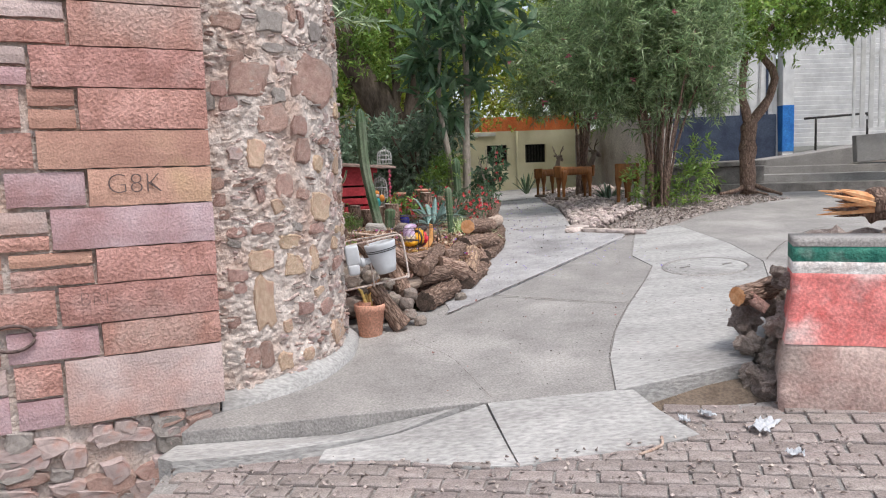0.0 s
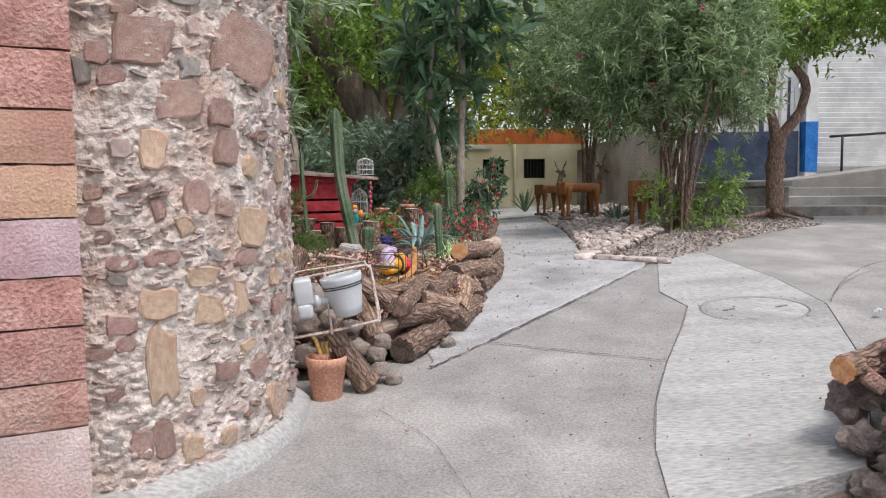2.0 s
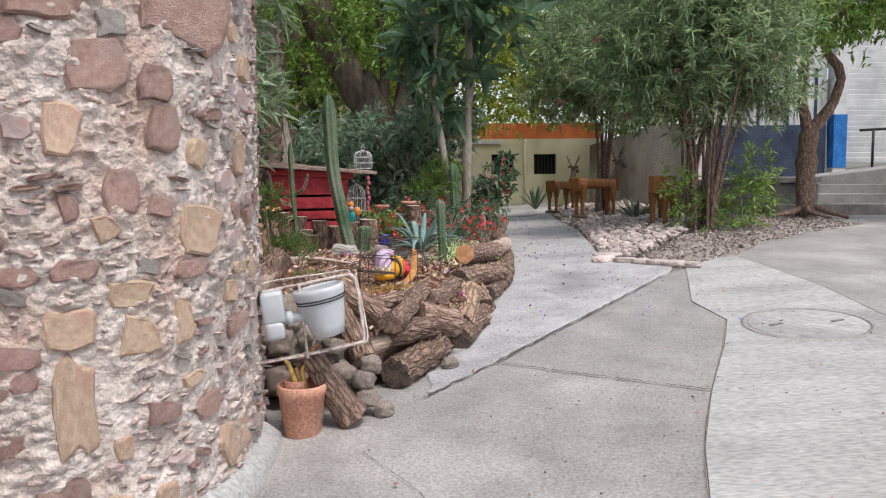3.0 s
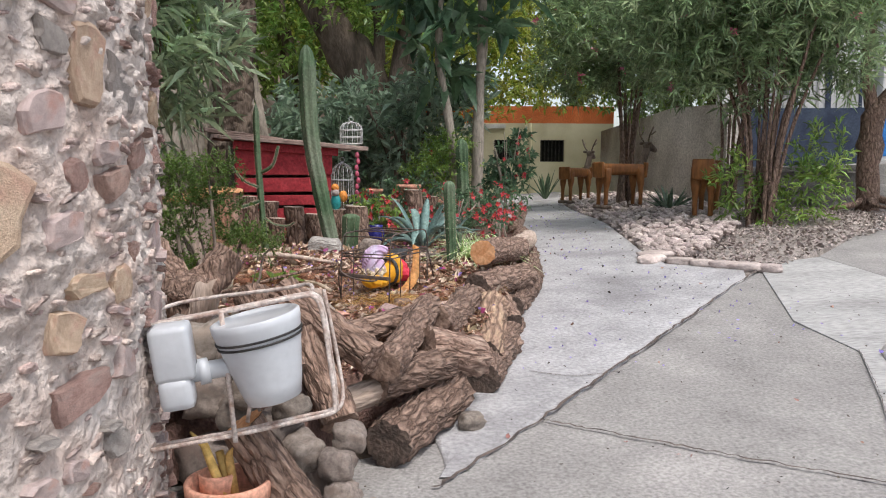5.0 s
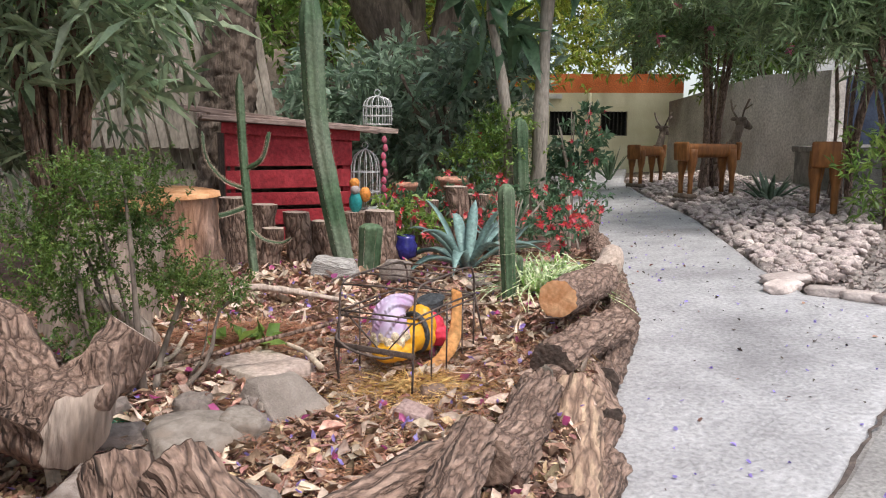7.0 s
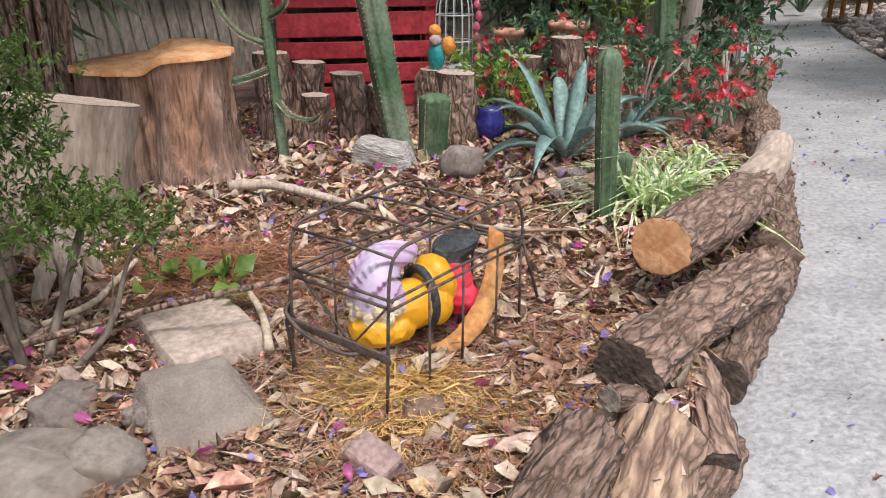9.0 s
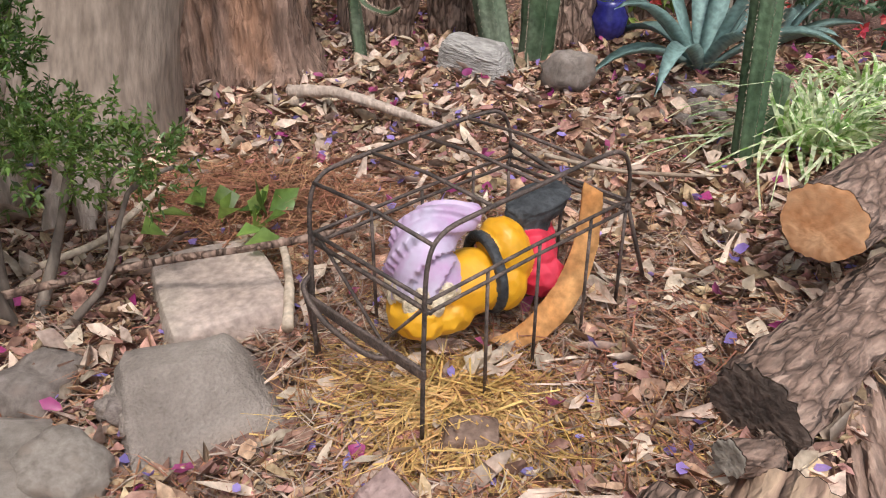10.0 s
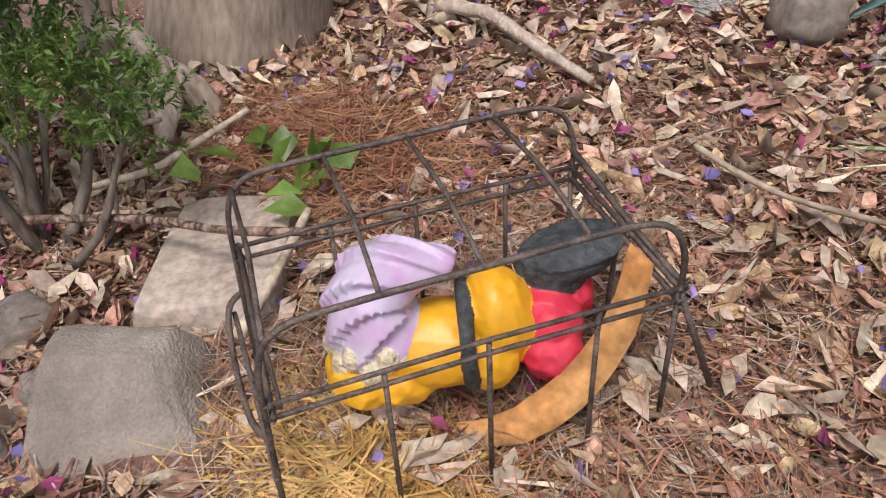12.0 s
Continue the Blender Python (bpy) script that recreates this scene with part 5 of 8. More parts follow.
def gnome():
    """A ceramic gnome lying face down under its swirled hat: one plain shape."""
    bm = bmesh.new()
    way = 52
    # coat, rump and sleeves
    blob(bm, (0.125, 0.125, 0.095), (0.115, 0.068, 0.066), (0, 0, way), mi=0, fold=0.10, seed=2)
    blob(bm, (0.175, 0.205, 0.135), (0.052, 0.066, 0.078), (0, -12, way), mi=0, fold=0.10, seed=3)
    blob(bm, (0.060, 0.030, 0.065), (0.070, 0.052, 0.050), (0, 0, -30), mi=0, fold=0.14, seed=5)
    blob(bm, (0.115, 0.060, 0.060), (0.060, 0.040, 0.042), (0, 0, 55), mi=0, fold=0.16, seed=6)
    blob(bm, (0.195, 0.165, 0.085), (0.045, 0.035, 0.055), (0, 0, way), mi=0, fold=0.12, seed=8)
    # belt
    ring = []
    cb, ab = Vector((0.150, 0.163, 0.105)), Vector((0.62, 0.78, 0.05)).normalized()
    sb = Vector((0.78, -0.62, 0))
    ub = ab.cross(sb)
    for k in range(29):
        a = 2 * math.pi * k / 28
        ring.append(cb + sb * 0.071 * math.cos(a) + ub * 0.077 * math.sin(a))
    tube(bm, ring, 0.0115, 8, mi=3)
    # breeches
    blob(bm, (0.205, 0.262, 0.105), (0.062, 0.058, 0.062), (0, 0, way), mi=2, fold=0.16)
    blob(bm, (0.235, 0.250, 0.075), (0.050, 0.050, 0.045), (0, 0, way), mi=2, fold=0.2, seed=4)
    blob(bm, (0.200, 0.315, 0.120), (0.045, 0.045, 0.050), (0, 0, way), mi=2, fold=0.2, seed=9)
    # boot with its sole turned up, ridged round the welt
    blob(bm, (0.200, 0.318, 0.190), (0.078, 0.046, 0.034), (8, -6, 60), mi=3, fold=0.05)
    blob(bm, (0.203, 0.325, 0.208), (0.082, 0.049, 0.012), (8, -6, 60), mi=3, fold=0.03)
    blob(bm, (0.190, 0.30, 0.165), (0.050, 0.044, 0.040), (0, 0, 60), mi=3, fold=0.05, seed=1)
    # curly fringe under the hat
    for k in range(16):
        a = 2 * math.pi * k / 16
        blob(bm, (0.068 + 0.062 * math.cos(a), 0.060 + 0.062 * math.sin(a), 0.112 + 0.012 * math.sin(3 * k)), (0.017, 0.017, 0.022), sub=2, mi=4, fold=0.2, seed=k)
    # swirled hat whose tip curls over towards the feet
    seg = 72
    spine = curve_points([(0.068, 0.060, 0.112), (0.062, 0.058, 0.160), (0.066, 0.072, 0.205), (0.090, 0.102, 0.230), (0.126, 0.143, 0.234), (0.137, 0.155, 0.230)], 26)
    rads = [0.070, 0.073, 0.0725, 0.071, 0.0705, 0.070, 0.069, 0.068, 0.0665, 0.065, 0.063, 0.061, 0.058, 0.057, 0.052, 0.047, 0.042, 0.038, 0.034, 0.031, 0.028, 0.026, 0.024, 0.022, 0.017, 0.008]
    rings, side = [], Vector((1, 0, 0))
    for j, c in enumerate(spine):
        d = (spine[min(j + 1, 25)] - spine[max(j - 1, 0)]).normalized()
        side = (side - d * side.dot(d)).normalized()
        up_ = d.cross(side)
        row = []
        for k in range(seg):
            a = 2 * math.pi * k / seg
            w = (3.0 * a / math.pi - 0.17 * j) % 1.0
            rr = rads[j] * (0.76 + 0.33 * w ** 0.9 if w < 0.88 else 0.76 + 0.33 * (1 - w) / 0.12)
            row.append(bm.verts.new(c + (side * math.cos(a) + up_ * math.sin(a)) * rr))
        rings.append(row)
    for a, b in zip(rings, rings[1:]):
        for k in range(seg):
            bm.faces.new((a[k], a[(k + 1) % seg], b[(k + 1) % seg], b[k])).material_index = 1
    bm.faces.new(rings[-1]).material_index = 1
    bm.faces.new(rings[0][::-1]).material_index = 1
    ob = part("garden_gnome", fused(bm, 0.0028), [M_gyellow, M_glilac, M_gred, M_gblack, M_ghair], m=pose(-0.440, 8.174, 0.660) @ Matrix.Scale(0.93, 4))
    tagged(ob, "painted ceramic gnome in yellow and lilac lying in the cage", "garden gnome")


gnome()

# curved wooden strip that leans inside the cage, and loose sticks
bm = bmesh.new()
pts = curve_points([(-0.245, 8.265, 0.645), (-0.195, 8.315, 0.665), (-0.160, 8.39, 0.715), (-0.147, 8.455, 0.79), (-0.152, 8.492, 0.885)], 18)
last = None
for i, p in enumerate(pts):
    wv = Vector((0.89, 0.08, -0.43)).normalized() * 0.027 * (1 - 0.4 * abs(i / 17 - 0.4) + 0.10 * noise.noise(Vector((i * 0.9, 0, 0))))
    nv = Vector((0.4, -0.6, 0.7)).normalized() * 0.004
    row = [bm.verts.new(p + wv + nv), bm.verts.new(p - wv + nv), bm.verts.new(p - wv - nv), bm.verts.new(p + wv - nv)]
    if last:
        for k in range(4):
            bm.faces.new((last[k], last[(k + 1) % 4], row[(k + 1) % 4], row[k]))
    else:
        bm.faces.new(row)
    last = row
bm.faces.new(last)
M_strip = mat("orange_bark_strip", (0.50, 0.22, 0.07), (0.62, 0.33, 0.13), 9, fine=60, bump=0.2)
tagged(part("bark_strip", bm, M_strip), "curved orange-brown bark strip leaning in the cage", "bark")


def stick(label, pts, r0, r1, material=None, name="stick"):
    bm = bmesh.new()
    q = curve_points(pts, 14)
    tube(bm, q, [r0 + (r1 - r0) * i / 13 for i in range(14)], 8, rough=r0 * 0.3, freq=25)
    return tagged(part(name, bm, material or M_twig), label, "stick")


stick("long bent grey-brown stick lying behind the cage", [(-1.27, 9.11, 0.75), (-1.12, 9.14, 0.755), (-0.95, 9.11, 0.745), (-0.73, 9.09, 0.715)], 0.022, 0.012, M_wood_pale)
stick("pale peeled stick across the litter", [(-1.239, 8.117, 0.660), (-1.190, 8.246, 0.670), (-1.212, 8.377, 0.680), (-1.237, 8.504, 0.690)], 0.010, 0.007, M_drypale)
stick("thin dark branch beside the cage", [(-1.25, 7.95, 0.66), (-0.95, 8.12, 0.73), (-0.72, 8.20, 0.78), (-0.55, 8.33, 0.80)], 0.010, 0.006, M_bark)
stick("pale flat strip of bark beside the cage", [(-0.607, 8.122, 0.675), (-0.691, 8.252, 0.691), (-0.799, 8.381, 0.690)], 0.011, 0.007, M_drypale)
stick("thin twig on the leaves", [(-0.4, 9.0, 0.72), (-0.2, 8.95, 0.73), (0.0, 9.0, 0.73)], 0.007, 0.004)
roots = thing("dead_root", "gnarled grey driftwood root under the shrub", "root")
for pts, r in (([(-1.62, 8.30, 0.58), (-1.57, 8.33, 0.72), (-1.63, 8.35, 0.85), (-1.60, 8.38, 0.98)], 0.06), ([(-1.58, 8.33, 0.80), (-1.48, 8.37, 0.84), (-1.37, 8.37, 0.74), (-1.31, 8.31, 0.61)], 0.048), ([(-1.47, 8.38, 0.80), (-1.38, 8.44, 0.72), (-1.35, 8.49, 0.61)], 0.042), ([(-1.40, 8.37, 0.77), (-1.39, 8.30, 0.68), (-1.41, 8.27, 0.60)], 0.026)):
    bm = bmesh.new()
    q = curve_points(pts, 12)
    tube(bm, q, [r * (1 - 0.35 * i / 11) for i in range(12)], 16, rough=0.022, freq=26, ridges=5, ridge_depth=0.25)
    part("root", bm, M_wood_pale, roots)


# white lamp in its wire rack, and the flower pot
def white_lamp():
    t = thing("garden_lamp", "white plastic lamp with box and cup-shaped shade", "lamp", at=(-0.53, 6.02, 0.655))
    bm = bmesh.new()
    lathe(bm, [(0.05, 0.0), (0.075, 0.01), (0.088, 0.07), (0.112, 0.22), (0.118, 0.26), (0.121, 0.275), (0.122, 0.30), (0.117, 0.304), (0.110, 0.302), (0.106, 0.296), (0.02, 0.294)], 40)
    sh = part("shade", bm, M_white, t)
    sh.matrix_basis = pose(0.071, -0.02, 0.045, 2, -12, 0) @ Matrix.Diagonal((1.0, 1.0, 0.80, 1))
    for z in (0.218, 0.235):
        bm = bmesh.new()
        r = 0.1145 + (z - 0.218) * 0.2
        lathe(bm, [(r - 0.003, z), (r + 0.0015, z), (r + 0.0015, z + 0.007), (r - 0.003, z + 0.007)], 40)
        b = part("stripe", bm, M_dark, sh, "thin dark stripe")
    bm = bmesh.new()
    box(bm, (0.105, 0.09, 0.15), (-0.185, -0.085, 0.195), (4, -7, 10), bevel=0.016)
    box(bm, (0.09, 0.075, 0.09), (-0.175, -0.085, 0.085), (4, -7, 10), bevel=0.022)
    part("box", bm, M_white, t)
    bm = bmesh.new()
    tube(bm, [(-0.16, -0.07, 0.13), (-0.07, -0.04, 0.14), (0.03, -0.02, 0.15)], 0.026, 16)
    tube(bm, [(-0.125, -0.06, 0.133), (-0.10, -0.05, 0.137)], 0.036, 16)
    part("arm", bm, M_white, t)


white_lamp()
rack = thing("wire_rack", "rusted white wire rack holding the lamp", "rack")


def rack_wire(pts, r=0.007, n=0):
    bm = bmesh.new()
    tube(bm, curve_points(pts, n) if n else pts, r, 8)
    part("wire", bm, M_rackwire, rack)


for dy in (0.0, 0.035):
    rack_wire([(-0.84, 5.99 + dy, 0.90), (-0.60, 6.0 + dy, 0.945), (-0.40, 6.02 + dy, 0.985), (-0.355, 6.02 + dy, 0.985), (-0.335, 6.02 + dy, 0.955), (-0.315, 6.01 + dy, 0.85), (-0.295, 6.0 + dy, 0.69), (-0.31, 5.99 + dy, 0.665), (-0.38, 5.98 + dy, 0.65), (-0.58, 5.96 + dy, 0.61), (-0.80, 5.94 + dy, 0.575)], 0.006, 46)
rack_wire([(-0.84, 5.99, 0.90), (-0.80, 5.94, 0.575)])
rack_wire([(-0.60, 5.99, 0.945), (-0.555, 5.94, 0.60)])
rack_wire([(-0.84, 5.99, 0.90), (-0.80, 6.22, 0.93), (-0.5, 6.25, 0.97), (-0.40, 6.22, 0.99), (-0.36, 6.04, 0.985)], 0.006, 20)
rack_wire([(-0.55, 6.05, 0.62), (-0.53, 6.06, 0.76)], 0.006)
rack_wire([(-0.31, 6.0, 0.66), (-0.30, 6.22, 0.66), (-0.36, 6.25, 0.97)], 0.006, 12)
rack_wire([(-0.80, 5.94, 0.575), (-0.79, 6.2, 0.5)], 0.006)

pot = thing("flower_pot", "terracotta pot with broken shards inside", "pot", at=(-0.61, 6.06, 0.195))
bm = bmesh.new()
lathe(bm, [(0.084, 0), (0.090, 0.005), (0.114, 0.20), (0.121, 0.205), (0.124, 0.25), (0.120, 0.256), (0.110, 0.254), (0.105, 0.20), (0.099, 0.19), (0.01, 0.185)], 36)
part("body", bm, M_terra, pot)
bm = bmesh.new()
lathe(bm, [(0.05, 0.19), (0.056, 0.265), (0.052, 0.27), (0.045, 0.2)], 24, at=(-0.035, 0.02, 0))
part("inner_pot", bm, M_terra, pot)
bm = bmesh.new()
for pts in ([(0.02, 0, 0.18), (0.0, 0.01, 0.32), (0.02, 0.01, 0.36)], [(0.0, -0.01, 0.18), (-0.06, -0.02, 0.36), (-0.10, -0.02, 0.40)], [(0.01, 0.01, 0.18), (-0.03, 0.02, 0.33)]):
    tube(bm, pts, [0.016, 0.012, 0.003][: len(pts)], 7)
part("dry_stem", bm, M_straw, pot)

# ---- plants of the bed ----
def column_cactus(label, pts, r0, r1, ribs=7, name="column_cactus", arms=()):
    t = thing(name, label, "cactus")
    for i, (q, a, b) in enumerate([(pts, r0, r1), *arms]):
        bm = bmesh.new()
        n = 26
        path = curve_points(q, n)
        rad = [a + (b - a) * j / (n - 1) for j in range(n)]
        rad[-1], rad[-2], rad[-3] = b * 0.25, b * 0.7, b * 0.92
        tube(bm, path, rad, ribs * 4, rough=0.006, freq=9, ridges=ribs, ridge_depth=0.30)
        part("stem" if i == 0 else "arm", bm, M_cactus, t)
        # pale spines along the ribs
        v, f = [], []
        for j in range(2, n - 1):
            d = (path[j] - path[j - 1]).normalized()
            s = d.orthogonal().normalized()
            for k in range(ribs):
                for m_ in range(3):
                    an = 2 * math.pi * k / ribs
                    o = s * math.cos(an) + d.cross(s) * math.sin(an)
                    base = path[j - 1].lerp(path[j], m_ / 3) + o * rad[j]
                    tip = base + o * 0.008 + d * random.uniform(-0.012, 0.012)
                    b0 = len(v)
                    v += [base + d * 0.002, base - d * 0.002, tip]
                    f.append((b0, b0 + 1, b0 + 2))
        sp = soup("thorn_coat", v, f, M_drypale, t)
        tagged(sp, kind="stuff")
    return t


column_cactus("tall leaning column cactus with scarred ribs", [(-0.80, 9.72, 0.72), (-0.90, 9.76, 1.15), (-0.98, 9.80, 1.6), (-1.01, 9.82, 2.25)], 0.056, 0.068)
column_cactus("small ribbed cactus at the foot of the tall one", [(-0.70, 9.80, 0.72), (-0.69, 9.80, 0.86), (-0.68, 9.79, 1.0)], 0.06, 0.07)
column_cactus("upright green column cactus by the spider plant", [(0.075, 9.20, 0.66), (0.06, 9.22, 0.95), (0.05, 9.24, 1.26)], 0.034, 0.043, arms=(([(0.07, 9.34, 0.66), (0.10, 9.36, 0.78), (0.10, 9.36, 0.90)], 0.05, 0.045),))
column_cactus("thin cactus with curling side arms", [(-1.27, 9.56, 0.70), (-1.30, 9.58, 1.0), (-1.33, 9.6, 1.4), (-1.34, 9.6, 1.8)], 0.022, 0.026, ribs=5,
              arms=(([(-1.28, 9.56, 0.98), (-1.20, 9.50, 0.94), (-1.10, 9.46, 0.93), (-1.04, 9.44, 0.96)], 0.010, 0.007), ([(-1.32, 9.58, 1.2), (-1.42, 9.54, 1.25), (-1.50, 9.52, 1.36), (-1.52, 9.52, 1.5)], 0.010, 0.007), ([(-1.33, 9.6, 1.30), (-1.22, 9.56, 1.36), (-1.17, 9.54, 1.5)], 0.012, 0.008), ([(-1.32, 9.58, 1.1), (-1.46, 9.5, 1.06), (-1.56, 9.46, 1.12)], 0.014, 0.010)))
column_cactus("slim column cactus beside the pale trunk", [(0.22, 11.2, 0.75), (0.20, 11.2, 1.2), (0.18, 11.18, 1.62)], 0.055, 0.06)


def blade_plant(name, label, at, blades, length, width, material, category, arch=0.5, thick=0.012, seed=1, rise=1.0, spread=1.0):
    """A rosette of thick pointed blades that arch outwards, each a part."""
    t = thing(name, label, category, at=at)
    q = random.Random(seed)
    for i in range(blades):
        a = i * 2.4 + q.uniform(-0.2, 0.2)
        ln = length * q.uniform(0.75, 1.1)
        e = q.uniform(0.45, 1.25) * rise
        out, up_ = Vector((math.cos(a), math.sin(a), 0)), Vector((0, 0, 1))
        side = Vector((-math.sin(a), math.cos(a), 0))
        bm = bmesh.new()
        last = None
        for j in range(9):
            u = j / 8
            c = (out * math.cos(e) * spread + up_ * math.sin(e)) * ln * u + out * 0.03 - up_ * arch * ln * u ** 2.4 * 0.6 * math.cos(e)
            w = width * (0.55 + 1.4 * u - 1.95 * u ** 2.2) * 0.9
            w = max(w, 0.001)
            row = [bm.verts.new(c + side * w + up_ * w * 0.5), bm.verts.new(c - up_ * w * 0.1 + up_ * 0.002), bm.verts.new(c - side * w + up_ * w * 0.5), bm.verts.new(c - up_ * (thick * (1 - u) + w * 0.15))]
            if last:
                for k in range(4):
                    bm.faces.new((last[k], last[(k + 1) % 4], row[(k + 1) % 4], row[k]))
            last = row
        part("blade", bm, material, t)
    return t


blade_plant("agave", "blue-grey agave with broad arching leaves", (-0.15, 9.92, 0.74), 13, 0.60, 0.046, M_agave, "agave", arch=1.15, seed=3)
blade_plant("agave", "dark spiky agave between the wooden deer", (2.95, 14.0, 0.80), 22, 0.42, 0.035, M_leaf_grey, "agave", arch=0.3, seed=5)
blade_plant("aloe", "spiky aloe behind the first deer", (2.0, 18.9, 0.8), 12, 0.6, 0.04, M_cactus, "aloe", arch=0.2, seed=6, rise=1.2)
blade_plant("agave", "blue-green agave half hidden by flowers", (0.05, 10.3, 0.76), 10, 0.34, 0.045, M_agave, "agave", arch=0.5, seed=9)


def strands(name, base, ways, length, width, curl, material, parent=None, seed=1, segs=4, lift=0.0):
    """Thin bent ribbons from base points: grass, straw, needles."""
    r = np.random.default_rng(seed)
    b, w = np.asarray(base, float), np.asarray(ways, float)
    n = len(b)
    w = w / np.linalg.norm(w, axis=1, keepdims=True)
    s = np.cross(w, np.array([0, 0, 1.0]) + 0.3 * r.normal(size=(n, 3)))
    s /= np.linalg.norm(s, axis=1, keepdims=True) + 1e-9
    ln = length * (0.6 + 0.8 * r.random((n, 1)))
    bend = r.normal(size=(n, 1)) * 0.35
    vs = []
    for j in range(segs + 1):
        u = j / segs
        c = b + w * ln * u + s * bend * ln * u * u + np.array([0, 0, -1.0]) * curl * ln * u ** 2
        wd = width * (1 - 0.75 * u)
        vs += [c + s * wd / 2 + [0, 0, lift], c - s * wd / 2 + [0, 0, lift]]
    v = np.stack(vs, 1).reshape(-1, 3)
    k = 2 * (segs + 1)
    o = (np.arange(n) * k)[:, None]
    f = np.concatenate([o + [[2 * j, 2 * j + 1, 2 * j + 3, 2 * j + 2]] for j in range(segs)], 1).reshape(-1, 4)
    return soup(name, v, f, material, parent)


def tuft(name, label, at, count, length, width, material, curl, category, seed, radius=0.08):
    r = np.random.default_rng(seed)
    a = r.random(count) * 6.283
    e = 0.5 + 0.9 * r.random(count)
    base = np.stack([np.cos(a), np.sin(a), np.zeros(count)], 1) * radius * r.random((count, 1))
    way = np.stack([np.cos(a) * np.cos(e), np.sin(a) * np.cos(e), np.sin(e)], 1)
    t = thing(name, label, category, at=at)
    for k in range(count):
        strands("leaf", base[k:k + 1], way[k:k + 1], length, width, curl, material, t, seed=seed + k, segs=6)
    return t


tuft("spider_plant", "striped green and cream spider plant", (0.23, 9.40, 0.68), 230, 0.40, 0.021, M_spider, 0.62, "plant", 4)
tuft("spider_plant", "striped spider plant behind the first", (0.36, 9.85, 0.73), 70, 0.32, 0.02, M_spider, 0.8, "plant", 14)


def flower_bush(name, label, at, blobs, leafs, flowers, leaf_m, flower_m, seed, leaf=0.05, stems_n=8, height=0.28):
    t = thing(name, label, "plant", at=at)
    for pts, a, b in stems(stems_n, 0.22, height, 0.014, seed):
        bm = bmesh.new()
        limb(bm, pts, a, b, 6, 6, 0.0)
        part("stem", bm, M_bark_pale, t)
    p, w = shoots(blobs, leafs, 9, leaf, seed=seed, shell=0.4, stem=0.06)
    v, f = leaves(p, w, leaf, leaf * 0.42, seed=seed)
    tagged(soup("foliage", v, f, leaf_m, t), kind="stuff")
    r = np.random.default_rng(seed + 5)
    for k in range(flowers):
        c, rad = blobs[k % len(blobs)]
        d = r.normal(size=3)
        d[1] = -abs(d[1])
        d /= np.linalg.norm(d)
        q = np.array(c) + d * np.array(rad) * r.uniform(0.7, 1.1)
        n = 6
        a = np.arange(n) * 6.283 / n
        ways = np.stack([np.cos(a), 0.3 * np.sin(a) - 0.4, np.sin(a)], 1)
        v, f = leaves(np.repeat(q[None], n, 0), ways, 0.030, 0.026, 0.0, seed + k)
        soup("flower", v, f, flower_m, t)
    return t


flower_bush("crown_of_thorns", "crown of thorns with small red flowers by the path", (0.52, 10.75, 0.78), [((0, 0, 0.22), (0.22, 0.3, 0.18)), ((0.05, 0.4, 0.28), (0.2, 0.28, 0.2)), ((-0.12, -0.35, 0.15), (0.18, 0.25, 0.14))], 85, 40, M_leaf_dark, M_flower, 3)
flower_bush("crown_of_thorns", "crown of thorns with red flowers behind the agave", (-0.15, 10.7, 0.78), [((0, 0, 0.25), (0.35, 0.25, 0.2)), ((-0.4, 0, 0.18), (0.2, 0.2, 0.18))], 85, 28, M_leaf_dark, M_flower, 5)
flower_bush("crown_of_thorns", "crown of thorns crowded with red flowers by the posts", (-0.45, 11.0, 0.85), [((0, 0, 0.24), (0.3, 0.22, 0.2)), ((0.4, 0, 0.2), (0.22, 0.2, 0.17))], 70, 34, M_leaf_dark, M_flower, 25)
flower_bush("crown_of_thorns", "crown of thorns with red flowers under the young tree", (0.12, 10.55, 0.78), [((0, 0, 0.16), (0.26, 0.22, 0.14)), ((0.2, 0.3, 0.22), (0.18, 0.2, 0.16))], 50, 28, M_leaf_dark, M_flower, 27)
flower_bush("crown_of_thorns", "crown of thorns with red flowers beside the hutch", (-0.55, 10.35, 0.76), [((0, 0, 0.2), (0.22, 0.2, 0.17))], 90, 14, M_leaf, M_flower, 7)
flower_bush("flowering_shrub", "leggy shrub with red flowers leaning over the path", (0.72, 12.6, 0.78), [((0.1, 0, 0.6), (0.22, 0.3, 0.14)), ((0.2, 0.5, 0.85), (0.2, 0.3, 0.14)), ((-0.1, 0.2, 0.35), (0.25, 0.35, 0.22))], 110, 16, M_leaf_dark, M_flower, 9, leaf=0.09, stems_n=6, height=0.95)
flower_bush("potted_shrub", "fine-leaved shrub growing in a clay pot", (-0.02, 11.35, 1.05), [((0, 0, 0.28), (0.3, 0.25, 0.22)), ((0.1, 0, 0.5), (0.2, 0.2, 0.15))], 420, 3, M_leaf, M_flower, 12, leaf=0.035)
pot2 = thing("clay_pot", "dark clay pot holding a shrub", "pot", at=(-0.02, 11.35, 0.76))
bm = bmesh.new()
lathe(bm, [(0.10, 0), (0.17, 0.26), (0.185, 0.27), (0.18, 0.31), (0.15, 0.30), (0.02, 0.29)], 28)
part("body", bm, M_terra, pot2)

M_juniper = leafmat("juniper_leaf", (0.07, 0.13, 0.03), (0.21, 0.31, 0.075))
M_greennet = mat("green_plastic", (0.02, 0.26, 0.14), (0.05, 0.38, 0.22), 9, bump=0)
